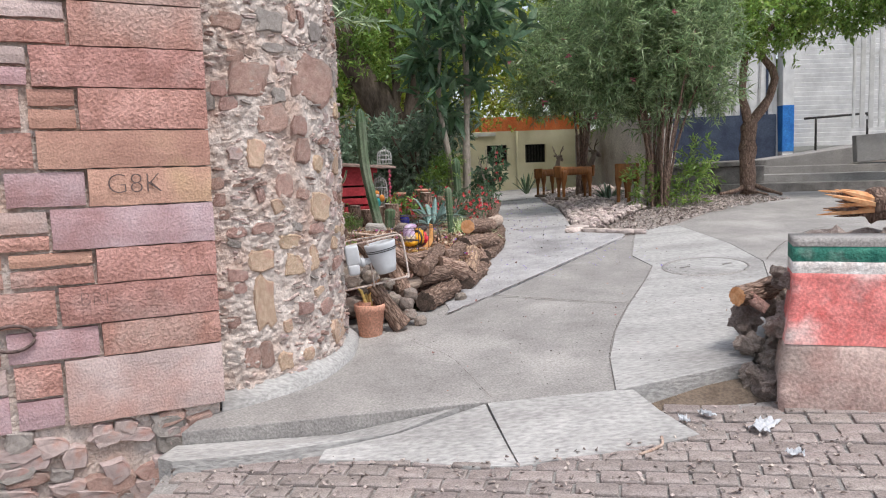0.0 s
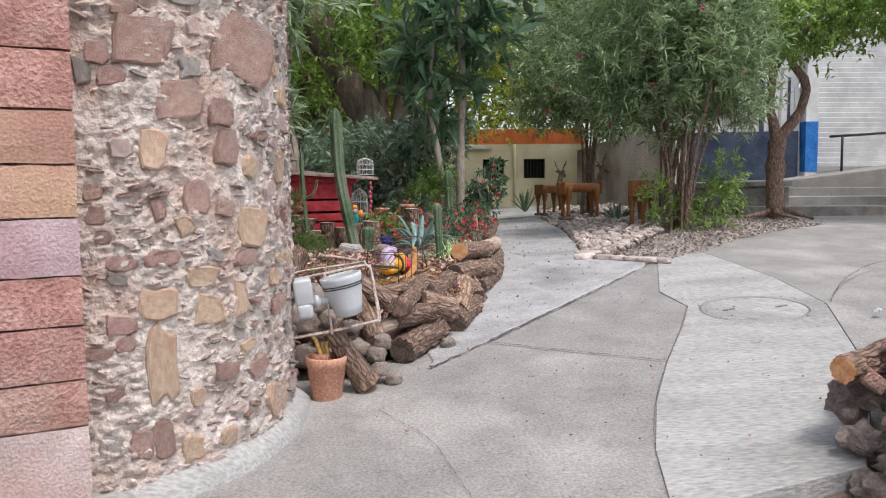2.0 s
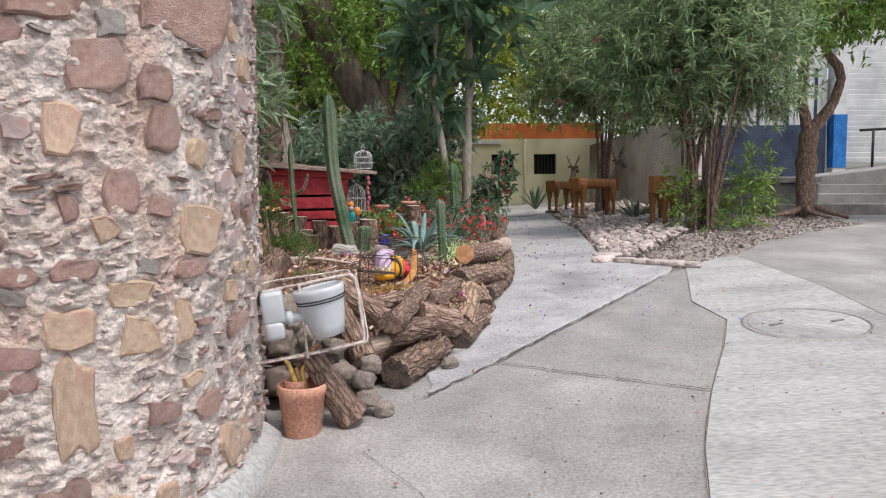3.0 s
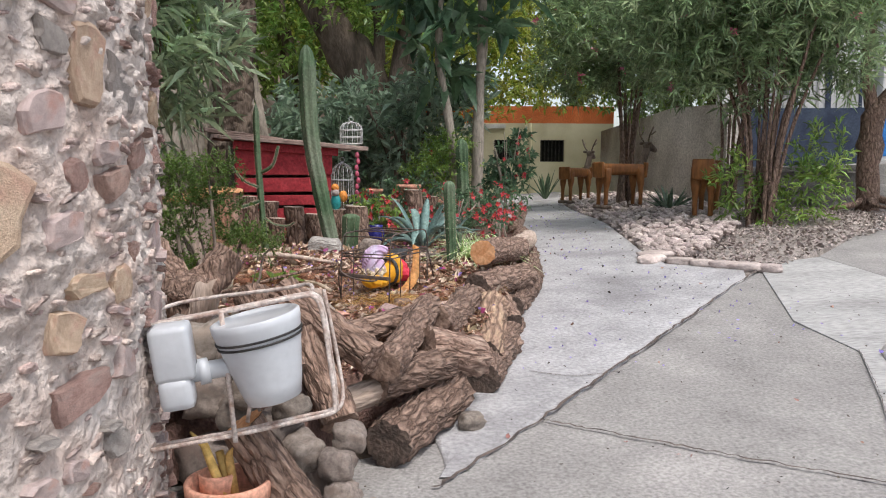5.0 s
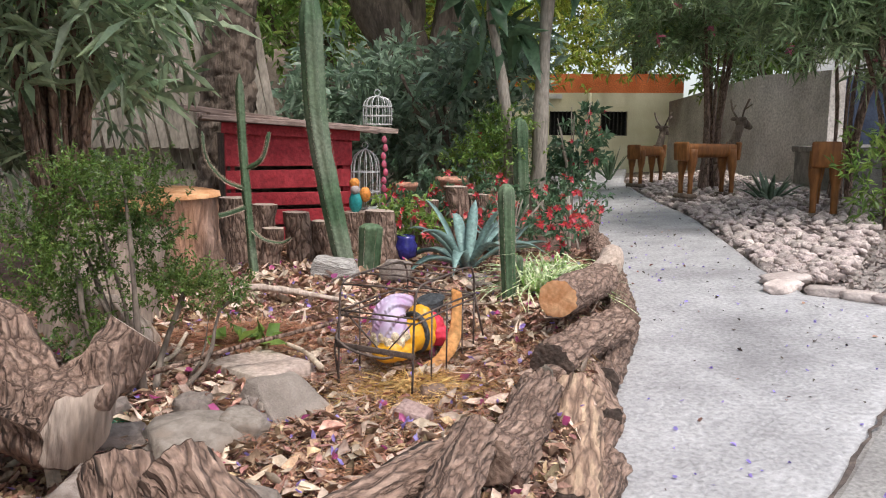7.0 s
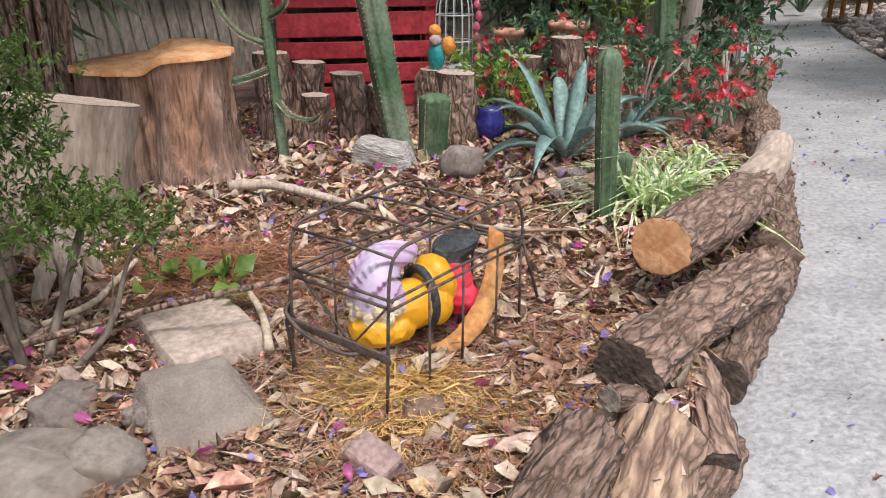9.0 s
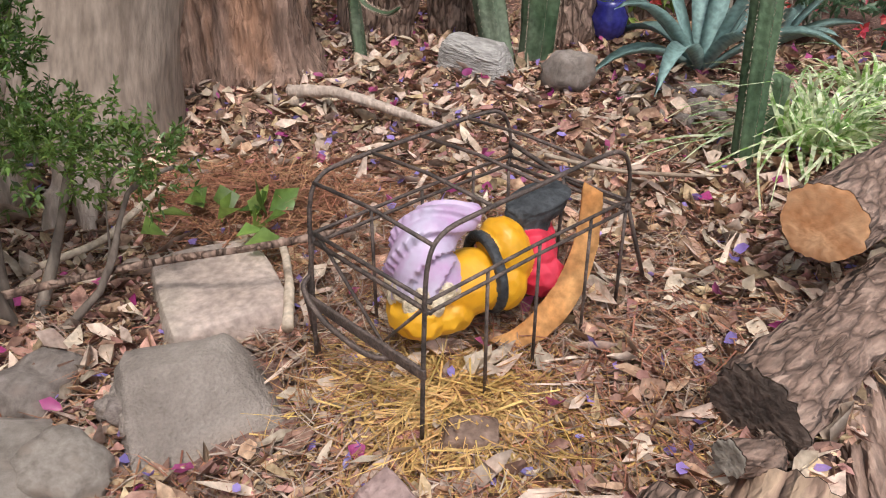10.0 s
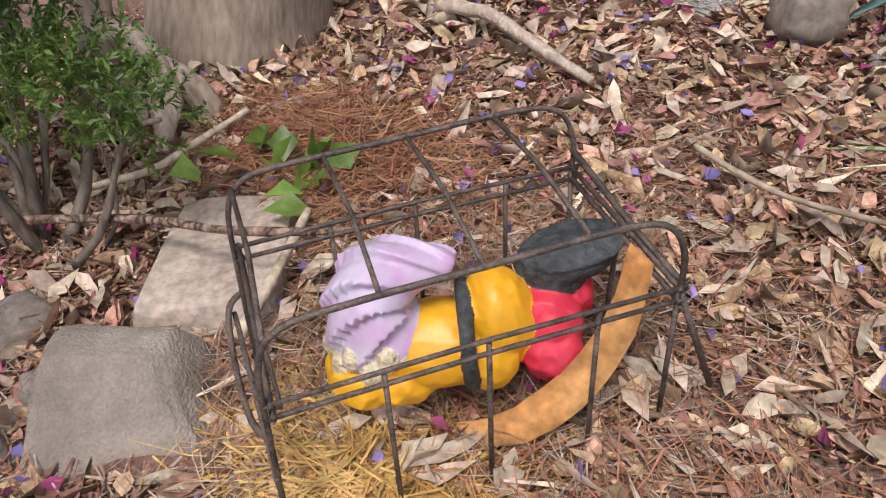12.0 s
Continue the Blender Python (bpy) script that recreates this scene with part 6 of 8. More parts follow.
# low green shrub at the corner of the bed: crooked grey branches carrying short bright sprays
shrub = thing("green_shrub", "low feathery green shrub with gnarled grey branches", "shrub", at=(-1.17, 7.98, 0.56))
SPRAYS = [((-0.10, 0.12, 0.60), (0.20, 0.17, 0.12)), ((-0.30, 0.05, 0.42), (0.17, 0.16, 0.16)), ((0.06, 0.12, 0.40), (0.18, 0.14, 0.08)), ((0.22, 0.20, 0.36), (0.10, 0.08, 0.05)), ((-0.02, 0.06, 0.76), (0.11, 0.11, 0.08)), ((-0.28, 0.16, 0.74), (0.15, 0.14, 0.10)), ((-0.42, 0.15, 0.58), (0.15, 0.15, 0.13)), ((-0.2, 0.0, 0.24), (0.12, 0.1, 0.07))]
q_ = random.Random(31)
for k, (c, rad) in enumerate(SPRAYS):
    for n_ in range(1 + k % 2):
        tip = Vector(c) + Vector((q_.uniform(-0.8, 0.8) * rad[0], q_.uniform(-0.8, 0.8) * rad[1], q_.uniform(-0.3, 0.7) * rad[2]))
        knee = tip * q_.uniform(0.35, 0.55) + Vector((q_.uniform(-0.06, 0.06), q_.uniform(-0.05, 0.05), -0.05))
        bm = bmesh.new()
        limb(bm, [(q_.uniform(-0.03, 0.03), q_.uniform(-0.03, 0.03), -0.03), tuple(knee), tuple(tip * 0.8 + Vector((q_.uniform(-0.03, 0.03), 0, 0.02))), tuple(tip)], 0.013 if n_ == 0 else 0.007, 0.003, 7, 10, 0.008, seed=k * 3.0 + n_)
        part("branch", bm, M_bark_grey, shrub)
p, w = shoots(SPRAYS, 900, 20, 0.03, seed=8, shell=0.1, stem=0.07, up=0.7, spread=0.75)
v, f = leaves(p, w, 0.019, 0.0068, seed=8)
tagged(soup("foliage", v, f, M_juniper, shrub), kind="stuff")
sap = thing("seedling", "broad-leaved green seedling beside the flat slab", "plant", at=(-0.92, 8.42, 0.65))
r_ = np.random.default_rng(2)
w = r_.normal(size=(16, 3))
w[:, 2] = abs(w[:, 2]) * 0.5
v, f = leaves(r_.normal(size=(16, 3)) * [0.09, 0.05, 0.01] + [0, 0, 0.035], w, 0.09, 0.055, 0.1, 3)
soup("leaf", v, f, M_leaf, sap)

# ---- litter on the bed: leaves, straw, needles, petals ----
CLEAR = ((-0.66, 7.95, 0.14, 0.12, 54), (-0.86, 8.22, 0.17, 0.115, -40))


def clear_of_stones(x, y):
    """False on top of the boulder and the flat slab."""
    for cx, cy, a, b, turn in CLEAR:
        c, s_ = math.cos(radians(turn)), math.sin(radians(turn))
        u, v = (x - cx) * c + (y - cy) * s_, -(x - cx) * s_ + (y - cy) * c
        if (u / a) ** 4 + (v / b) ** 4 < 1:
            return False
    return True


def scatter_on_bed(n, x0, x1, y0, y1, seed, lift=0.004):
    r = np.random.default_rng(seed)
    y = y0 + (y1 - y0) * r.random(n)
    x = x0 + (x1 - x0) * r.random(n)
    keep = np.array([a < bed_edge(b) + 0.02 and clear_of_stones(a, b) for a, b in zip(x, y)])
    x, y = x[keep], y[keep]
    z = np.array([bed_z(a, b) + 0.02 * noise.noise(Vector((a * 5, b * 5, 2))) for a, b in zip(x, y)]) + lift + 0.02 * r.random(len(x))
    return np.stack([x, y, z], 1)


def curled(centres, length, width, seed, flat=0.35):
    """Dry leaves of four triangles, cupped and tilted."""
    r = np.random.default_rng(seed)
    n = len(centres)
    a = r.random(n) * 6.283
    w = np.stack([np.cos(a), np.sin(a), flat * r.normal(size=n)], 1)
    w /= np.linalg.norm(w, axis=1, keepdims=True)
    up = np.array([0, 0, 1.0]) + flat * r.normal(size=(n, 3))
    s = np.cross(w, up)
    s /= np.linalg.norm(s, axis=1, keepdims=True)
    up = np.cross(s, w)
    ln = (length * (0.45 + 0.9 * r.random(n)))[:, None]
    wd = (width * (0.5 + 0.9 * r.random(n)))[:, None]
    cup = wd * (0.1 + 0.5 * r.random((n, 1)))
    c = centres
    j = lambda a_: 1 + a_ * r.normal(size=(n, 1))
    v = np.stack([c - w * ln * 0.5 + up * cup * 0.8 * j(0.5), c - w * ln * 0.22 + s * wd * 0.45 * j(0.3) + up * cup * j(0.4), c + w * ln * 0.2 + s * wd * 0.42 * j(0.4) + up * cup * j(0.6), c + w * ln * 0.5 * j(0.2) + up * cup * 0.6 * j(0.9),
                  c + w * ln * 0.18 - s * wd * 0.42 * j(0.4) + up * cup * j(0.6), c - w * ln * 0.22 - s * wd * 0.45 * j(0.3) + up * cup * j(0.4), c], 1).reshape(-1, 3)
    o = (np.arange(n) * 7)[:, None]
    f = np.concatenate([o + [[k, (k + 1) % 6, 6]] for k in range(6)], 1).reshape(-1, 3)
    return v, f


def litter(name, label, n, region, length, width, material, seed, category="leaves", flat=0.35, lift=0.004):
    c = scatter_on_bed(n, *region, seed, lift)
    v, f = curled(c, length, width, seed, flat)
    return tagged(soup(name, v, f, material), label, category, kind="stuff")


litter("fallen_leaves", "dry brown fallen leaves covering the bed", 6500, (-2.0, 0.6, 6.9, 10.4), 0.070, 0.026, M_dryleaf, 1, flat=0.55)
litter("fallen_leaves", "bleached tan fallen leaves on the bed", 2100, (-1.7, 0.5, 6.9, 9.9), 0.088, 0.027, M_drypale, 2, lift=0.012, flat=0.5)
litter("fallen_leaves", "reddish brown fallen leaves on the bed", 6000, (-2.0, 0.5, 6.9, 10.2), 0.048, 0.015, M_dryred, 3)
litter("leaf_crumbs", "small broken leaf crumbs on the soil", 52000, (-2.2, 0.6, 6.8, 10.6), 0.018, 0.007, M_dryleaf, 4, flat=0.25)
litter("purple_petals", "fallen purple blossoms on the bed", 420, (-1.8, 0.5, 7.2, 10.2), 0.028, 0.018, M_purple, 5, "petals", 0.6, 0.02)
litter("magenta_petals", "fallen magenta flower petals on the bed", 170, (-1.8, 0.5, 7.2, 10.2), 0.036, 0.028, M_magenta, 6, "petals", 0.7, 0.02)
r_ = np.random.default_rng(12)


def pile(name, label, centre, radii, count, length, width, material, seed, height, category):
    r = np.random.default_rng(seed)
    q = r.normal(size=(count, 2)) * 0.48
    d = np.clip(np.linalg.norm(q, axis=1), 0, 1)
    x, y = centre[0] + q[:, 0] * radii[0], centre[1] + q[:, 1] * radii[1]
    z = np.array([bed_z(a, b) for a, b in zip(x, y)]) + (1 - d) * height * r.random(count) + 0.008
    ok = np.array([p < bed_edge(q_) - 0.08 and q_ > 6.7 and clear_of_stones(p, q_) for p, q_ in zip(x, y)])
    x, y, z = x[ok], y[ok], z[ok]
    count = len(x)
    a = r.random(count) * 6.283
    w = np.stack([np.cos(a), np.sin(a), 0.16 * r.normal(size=count)], 1)
    base = np.stack([x, y, z], 1) - w * length * 0.45
    ob = strands(name, base, w, length, width, 0.05, material, seed=seed, segs=3)
    return tagged(ob, label, category, kind="stuff")


pile("straw", "golden straw heaped under the cage", (-0.27, 8.12), (0.24, 0.16), 2300, 0.17, 0.0040, M_straw, 1, 0.05, "straw")
pile("straw", "loose golden straw strewn about the cage", (-0.3, 8.15), (0.5, 0.4), 700, 0.11, 0.004, M_straw, 2, 0.015, "straw")
pile("pine_needles", "reddish pine needles in a heap", (-0.98, 8.58), (0.48, 0.32), 4600, 0.15, 0.003, M_needle, 3, 0.085, "needles")
pile("twigs", "thin dry twigs among the leaves", (-0.5, 8.3), (1.2, 1.2), 6000, 0.10, 0.0028, M_twig, 4, 0.045, "twigs")
pile("pine_needles", "reddish needles mixed through the leaf litter", (-0.4, 8.4), (1.3, 1.3), 9000, 0.11, 0.0026, M_needle, 7, 0.045, "needles")
pile("green_netting", "scrap of green plastic netting by the stones", (-1.12, 7.72), (0.16, 0.12), 160, 0.12, 0.004, M_greennet, 8, 0.04, "netting")
pile("bark_strips", "long bleached leaf strips on the litter", (-0.4, 8.3), (1.1, 1.2), 420, 0.12, 0.013, M_drypale, 6, 0.02, "leaves")
pile("pine_needles", "dry needles strewn over the front of the bed", (-0.35, 7.55), (0.6, 0.35), 900, 0.13, 0.0035, M_needle, 5, 0.02, "needles")

# ---- hutch, fence and ornaments behind the bed ----
hutch = thing("wooden_hutch", "small red slatted hutch with a weathered plank roof", "hutch", at=(-1.72, 10.45, 0.76), rz=27)
hutch.scale = (1.14, 1.14, 1.14)
for k, (z, h) in enumerate(((0.055, 0.10), (0.165, 0.085), (0.27, 0.075), (0.385, 0.105), (0.55, 0.18))):
    bm = bmesh.new()
    box(bm, (0.74, 0.02, h), (0.37, 0, z), (0, 0.4 * (k % 3 - 1), 0), bevel=0.004)
    part("slat", bm, M_red, hutch, smooth=False)
for x in (0.03, 0.71):
    bm = bmesh.new()
    box(bm, (0.05, 0.045, 0.66), (x, 0.035, 0.32), bevel=0.004)
    part("post", bm, M_red, hutch, smooth=False)
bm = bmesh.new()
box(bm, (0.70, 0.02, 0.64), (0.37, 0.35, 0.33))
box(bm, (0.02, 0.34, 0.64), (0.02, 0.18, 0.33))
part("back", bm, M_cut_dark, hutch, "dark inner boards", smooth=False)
for k in range(4):
    bm = bmesh.new()
    box(bm, (0.018, 0.05, 0.6), (0.735, 0.07 + 0.085 * k, 0.32), bevel=0.003)
    part("side_slat", bm, M_red, hutch, smooth=False)
bm = bmesh.new()
box(bm, (0.8, 0.025, 0.06), (0.38, -0.03, 0.655), (0, 3, 0), bevel=0.004)
part("fascia", bm, M_red, hutch, smooth=False)
for k in range(5):
    bm = bmesh.new()
    box(bm, (1.12 - 0.04 * (k % 2), 0.11, 0.025), (0.43 + 0.03 * (k % 3), -0.07 + 0.112 * k, 0.70 + 0.012 * (k % 2)), (3, 3.5 + 0.6 * (k % 2), 1.5 * (k % 3 - 1)), bevel=0.005, jitter=0.004)
    part("roof_plank", bm, M_plank, hutch, smooth=False)
bm = bmesh.new()
box(bm, (0.6, 0.12, 0.03), (0.08, 0.1, 0.755), (2, 6, 6), bevel=0.005)
part("roof_plank", bm, M_plank, hutch, smooth=False)


def bird_cage(at, r, h, material, label):
    t = thing("bird_cage", label, "bird cage", at=at)
    for k in range(14):
        a = 2 * math.pi * k / 14
        bm = bmesh.new()
        tube(bm, curve_points([(r * math.cos(a), r * math.sin(a), 0), (r * math.cos(a), r * math.sin(a), h * 0.62), (r * 0.75 * math.cos(a), r * 0.75 * math.sin(a), h * 0.88), (0, 0, h)], 10), 0.003, 5)
        part("wire", bm, material, t)
    for z in (0.0, 0.3, 0.62):
        bm = bmesh.new()
        tube(bm, [(r * math.cos(a), r * math.sin(a), h * z) for a in np.linspace(0, 6.283, 25)], 0.004, 5)
        part("hoop", bm, material, t)
    bm = bmesh.new()
    tube(bm, [(0.02 * math.cos(a), 0, h + 0.02 + 0.02 * math.sin(a)) for a in np.linspace(0, 6.283, 13)], 0.003, 5)
    part("ring", bm, material, t)
    return t


bird_cage((-0.82, 11.05, 1.565), 0.10, 0.20, M_whitepaint, "white domed wire bird cage on the hutch roof")
bird_cage((-0.88, 10.86, 0.98), 0.10, 0.42, M_whitepaint, "white wire bird cage hanging beside the hutch")
for x, y, n in ((-0.74, 10.80, 12),):
    for k in range(n):
        bm = bmesh.new()
        blob(bm, (x + 0.008 * math.sin(k * 2), y, 1.46 - k * 0.055), (0.018, 0.018, 0.026), sub=2, fold=0.3)
        if k == 0:
            garland = thing("garland", "hanging pink flower garland beside the hutch", "garland")
        part("bead", bm, M_pinkflower, garland)
# painted plaster figures by the hutch: plain rounded shapes
M_teal = mat("teal_paint", (0.02, 0.22, 0.22), (0.04, 0.32, 0.32), 9, fine=50, rough=0.5, bump=0.1)
M_toyorange = mat("orange_paint", (0.60, 0.20, 0.04), (0.72, 0.30, 0.07), 9, fine=50, rough=0.5, bump=0.1)
bm = bmesh.new()
blob(bm, (0, 0, 0.12), (0.07, 0.06, 0.12), mi=0, fold=0.1)
blob(bm, (0.0, -0.02, 0.25), (0.05, 0.05, 0.05), mi=2)
blob(bm, (-0.01, 0, 0.32), (0.055, 0.05, 0.055), mi=1, fold=0.1)
blob(bm, (0.10, 0.02, 0.20), (0.06, 0.05, 0.08), mi=1, fold=0.1)
tagged(part("garden_statue", bm, [M_teal, M_toyorange, M_rockpink], m=pose(-0.90, 10.57, 0.98) @ Matrix.Scale(0.62, 4)), "small teal and orange painted garden statue", "statue")
log("short upright log post under the statue", (-0.90, 10.57, 0.70), (-0.90, 10.57, 0.99), 0.11, 0.10, 44.1, group="log posts", name="log_post", category="post", cap=M_wood_pale, seg=20)
bm = bmesh.new()
blob(bm, (0, 0, 0.05), (0.05, 0.045, 0.055), mi=0)
blob(bm, (0, -0.01, 0.12), (0.035, 0.035, 0.035), mi=1)
tagged(part("garden_statue", bm, [M_whitepaint, M_gblack], m=pose(-0.76, 10.42, 0.97) @ Matrix.Scale(0.8, 4)), "tiny black and white painted garden statue", "statue")
log("pale log post behind the small cactus", (-0.74, 10.42, 0.70), (-0.74, 10.42, 0.98), 0.10, 0.10, 45.1, group="log posts", name="log_post", category="post", cap=M_wood_pale, seg=20)
bm = bmesh.new()
lathe(bm, [(0.03, 0), (0.06, 0.03), (0.07, 0.09), (0.05, 0.13), (0.055, 0.15), (0.045, 0.145), (0.01, 0.14)], 20)
tagged(part("glazed_pot", bm, mat("cobalt_glaze", (0.02, 0.02, 0.16), (0.05, 0.05, 0.26), 6, rough=0.25, bump=0.02, spec=0.5), m=pose(-0.52, 10.12, 0.745)), "small cobalt blue glazed pot", "pot")
for x, y, s in ((-0.30, 11.1, 1.0), (-0.62, 11.0, 0.8)):
    bm = bmesh.new()
    lathe(bm, [(0.07 * s, 0), (0.10 * s, 0.16 * s), (0.115 * s, 0.165 * s), (0.115 * s, 0.2 * s), (0.09 * s, 0.19 * s), (0.01, 0.17 * s)], 24)
    tagged(part("flower_pot", bm, M_terra, m=pose(x, y, 1.0)), "terracotta flower pot on a log post", "pot", "pots on posts")
    log("short upright log post carrying a pot", (x, y, 0.70), (x, y, 1.005), 0.11, 0.11, x * 9, group="log posts", name="log_post", category="post", cap=M_wood_pale, seg=20)

# leaning paling fence
fence = thing("paling_fence", "leaning fence of weathered grey palings", "fence", at=(-3.0, 11.0, 0.7), rz=20)
for k in range(26):
    for row_, (z, h) in enumerate(((0.35, 0.75), (1.15, 0.95))):
        bm = bmesh.new()
        box(bm, (0.062, 0.018, h), (-0.55 + k * 0.075 + (0.03 if row_ else 0), -0.02 * row_, z), (-6, -9 + random.uniform(-2.5, 2.5), 0), bevel=0.003, jitter=0.005)
        part("paling", bm, M_bark_pale, fence, smooth=False)
for z in (0.55, 1.0):
    bm = bmesh.new()
    box(bm, (2.1, 0.04, 0.05), (0.4, 0.045, z), bevel=0.004)
    part("rail", bm, M_bark_dark, fence, smooth=False)
log("thick dark dead tree behind the fence", (-2.0, 11.2, 0.6), (-1.9, 11.3, 3.2), 0.22, 0.18, 51.0, bark=M_bark_dark, group="", name="dead_tree", category="tree")

# ---- the rock bed and wooden deer ----
rock_bed = thing("rock_bed", "bed of loose pinkish stones beside the path", "rock bed", kind="structure")
r_ = np.random.default_rng(33)
count = 0
loose_v, loose_f = [], []
tmp = [np.array([v.co[:] for v in m.vertices]) for m in PINKROCKS]
tmpf = [np.array([p.vertices[:] for p in m.polygons]) for m in PINKROCKS]
off_ = 0
while count < 2900:
    y = 10.2 + 9.5 * r_.random() ** 1.3
    w_ = lerp_table(y, (10.2, 11.0, 12, 15, 20), (0.35, 0.85, 1.2, 1.7, 1.7))
    x = path_right(y) + 0.05 + w_ * r_.random() ** 1.2
    s = r_.uniform(0.03, 0.10) * (1.0 if r_.random() < 0.8 else 1.35)
    k = count % 10
    m = pose(x, y, pave_z(x, y) - 0.02 + 0.06 * r_.random() + 0.05 * min(1, (x - path_right(y)) * 1.5), r_.uniform(-20, 20), r_.uniform(-20, 20), r_.uniform(0, 360)) @ Matrix.Diagonal((s, s * r_.uniform(0.6, 0.9), s * r_.uniform(0.35, 0.6), 1))
    if count < 290:
        link("stone", PINKROCKS[k], M_rockpink, rock_bed, m=m)
    else:
        mm = np.array(m)
        loose_v.append(tmp[k] @ mm[:3, :3].T + mm[:3, 3])
        loose_f.append(tmpf[k] + off_)
        off_ += len(tmp[k])
    count += 1
M_loose = mat("loose_pink_rock", (0.38, 0.31, 0.285), (0.58, 0.49, 0.455), 8, fine=90, bump=0.6, island=0.28)
tagged(soup("stones", np.concatenate(loose_v), np.concatenate(loose_f), M_loose, rock_bed, smooth=True), kind="stuff")
base = grid_sheet("gravel_ground", np.arange(1.6, 6.4, 0.15), np.arange(9.5, 20, 0.2), lambda x, y: pave_z(x, y) - 0.02 + (0.015 * noise.noise(Vector((x * 4, y * 4, 0)))) - (0.3 if x < path_right(y) + 0.08 or (x - 2.3) * 0.9 > (y - 9.45) + 0.0 else 0), M_gravel_bed, "grey grit under the gravel and stones")
# gravel chips
n = 9000
y = 9.6 + 4.6 * r_.random(n)
x = 1.8 + 3.6 * r_.random(n)
ok = np.array([(a > path_right(b) + 0.1) and (a - 2.42) * 0.9 < (b - 9.55) and a < 5.4 for a, b in zip(x, y)])
x, y = x[ok], y[ok]
c = np.stack([x, y, [pave_z(a, b) + 0.0 for a, b in zip(x, y)]], 1)
v, f = curled(c, 0.038, 0.026, 77, 0.3)
tagged(soup("gravel", v, f, M_gravel), "grey-pink gravel chips and dry leaves", "gravel", kind="stuff")
edging = [(1.66, 10.02, 0.22, 40), (1.84, 9.88, 0.17, -30), (1.97, 9.76, 0.15, -38), (2.09, 9.66, 0.16, -36), (2.22, 9.56, 0.20, -40), (2.36, 9.46, 0.15, -48), (1.74, 10.18, 0.26, 20)]
for i, (x, y, s, rz) in enumerate(edging):
    me = rock_mesh("edging_stone", (s * 1.25, s * 0.62, 0.075), i * 1.9 + 2, 3, 0.2, M_rockpink, 0.12)
    tagged(link("edging_stone", me, M_rockpink, m=pose(x, y, pave_z(x, y) + 0.025, 3, -2, rz)), "flat pinkish stone edging the gravel", "stone", "edging stones")


def deer(at, rz, label, scale=1.0, antlers=True):
    t = thing("wooden_deer", label, "deer statue", at=at, rz=rz, group="wooden deer")
    for dx in (-0.30, 0.30):
        for dy in (-0.075, 0.075):
            bm = bmesh.new()
            tube(bm, curve_points([(dx, dy, 0.0), (dx, dy, 0.22), (dx * 0.97, dy, 0.34), (dx * 0.95, dy, 0.52)], 9), [0.03, 0.026, 0.028, 0.034, 0.042, 0.05, 0.055, 0.055, 0.05], 10, rough=0.006, freq=15)
            part("leg", bm, M_deer, t)
            bm = bmesh.new()
            lathe(bm, [(0.075, 0), (0.08, 0.02), (0.07, 0.045), (0.02, 0.05)], 16, at=(dx, dy, -0.02))
            part("foot", bm, M_bark_dark, t)
    bm = bmesh.new()
    box(bm, (0.74, 0.165, 0.15), (0, 0, 0.50), (0, 0, 0), bevel=0.045, jitter=0.01)
    part("body", bm, M_deer, t)
    for dx in (-0.375, 0.375):
        bm = bmesh.new()
        box(bm, (0.045, 0.21, 0.21), (dx, 0, 0.49), (0, 4 if dx > 0 else -4, 0), bevel=0.018, jitter=0.008)
        part("shoulder", bm, M_deer, t)
    if antlers:
        bm = bmesh.new()
        tube(bm, curve_points([(0.34, 0, 0.52), (0.42, 0, 0.68), (0.47, 0, 0.80)], 8), [0.07, 0.065, 0.06, 0.055, 0.05, 0.05, 0.048, 0.045], 10, rough=0.01, freq=12)
        part("neck", bm, M_bark_dark, t)
        bm = bmesh.new()
        tube(bm, curve_points([(0.42, 0, 0.83), (0.52, 0, 0.81), (0.62, 0, 0.76)], 8), [0.04, 0.055, 0.06, 0.055, 0.05, 0.042, 0.035, 0.028], 10)
        part("head", bm, M_bark_dark, t)
        for s in (-1, 1):
            bm = bmesh.new()
            tube(bm, curve_points([(0.45, 0.03 * s, 0.86), (0.42, 0.09 * s, 0.96), (0.44, 0.14 * s, 1.08)], 7), 0.012, 6)
            tube(bm, [(0.42, 0.09 * s, 0.96), (0.50, 0.12 * s, 1.02)], 0.009, 6)
            part("antler", bm, M_bark_dark, t)
            bm = bmesh.new()
            blob(bm, (0.43, 0.07 * s, 0.86), (0.02, 0.05, 0.025), sub=2)
            part("ear", bm, M_bark_dark, t)
    t.scale = (scale, scale, scale)
    return t


deer((2.42, 14.5, 0.85), 28, "deer made of varnished logs with antlers on the stones", 1.0)
deer((2.98, 12.7, 0.82), 66, "deer made of varnished logs half hidden by the oleander", 1.08, antlers=False)
deer((2.32, 17.4, 0.80), 50, "smaller wooden deer farther along the path", 1.0)

RUBBLE = [rock_mesh("rubble", (1, 1, 1), 3.1 * k + 2, 3, 0.7, M_wallrubble) for k in range(10)]
for me in RUBBLE:
    me.polygons.foreach_set("use_smooth", [False] * len(me.polygons))

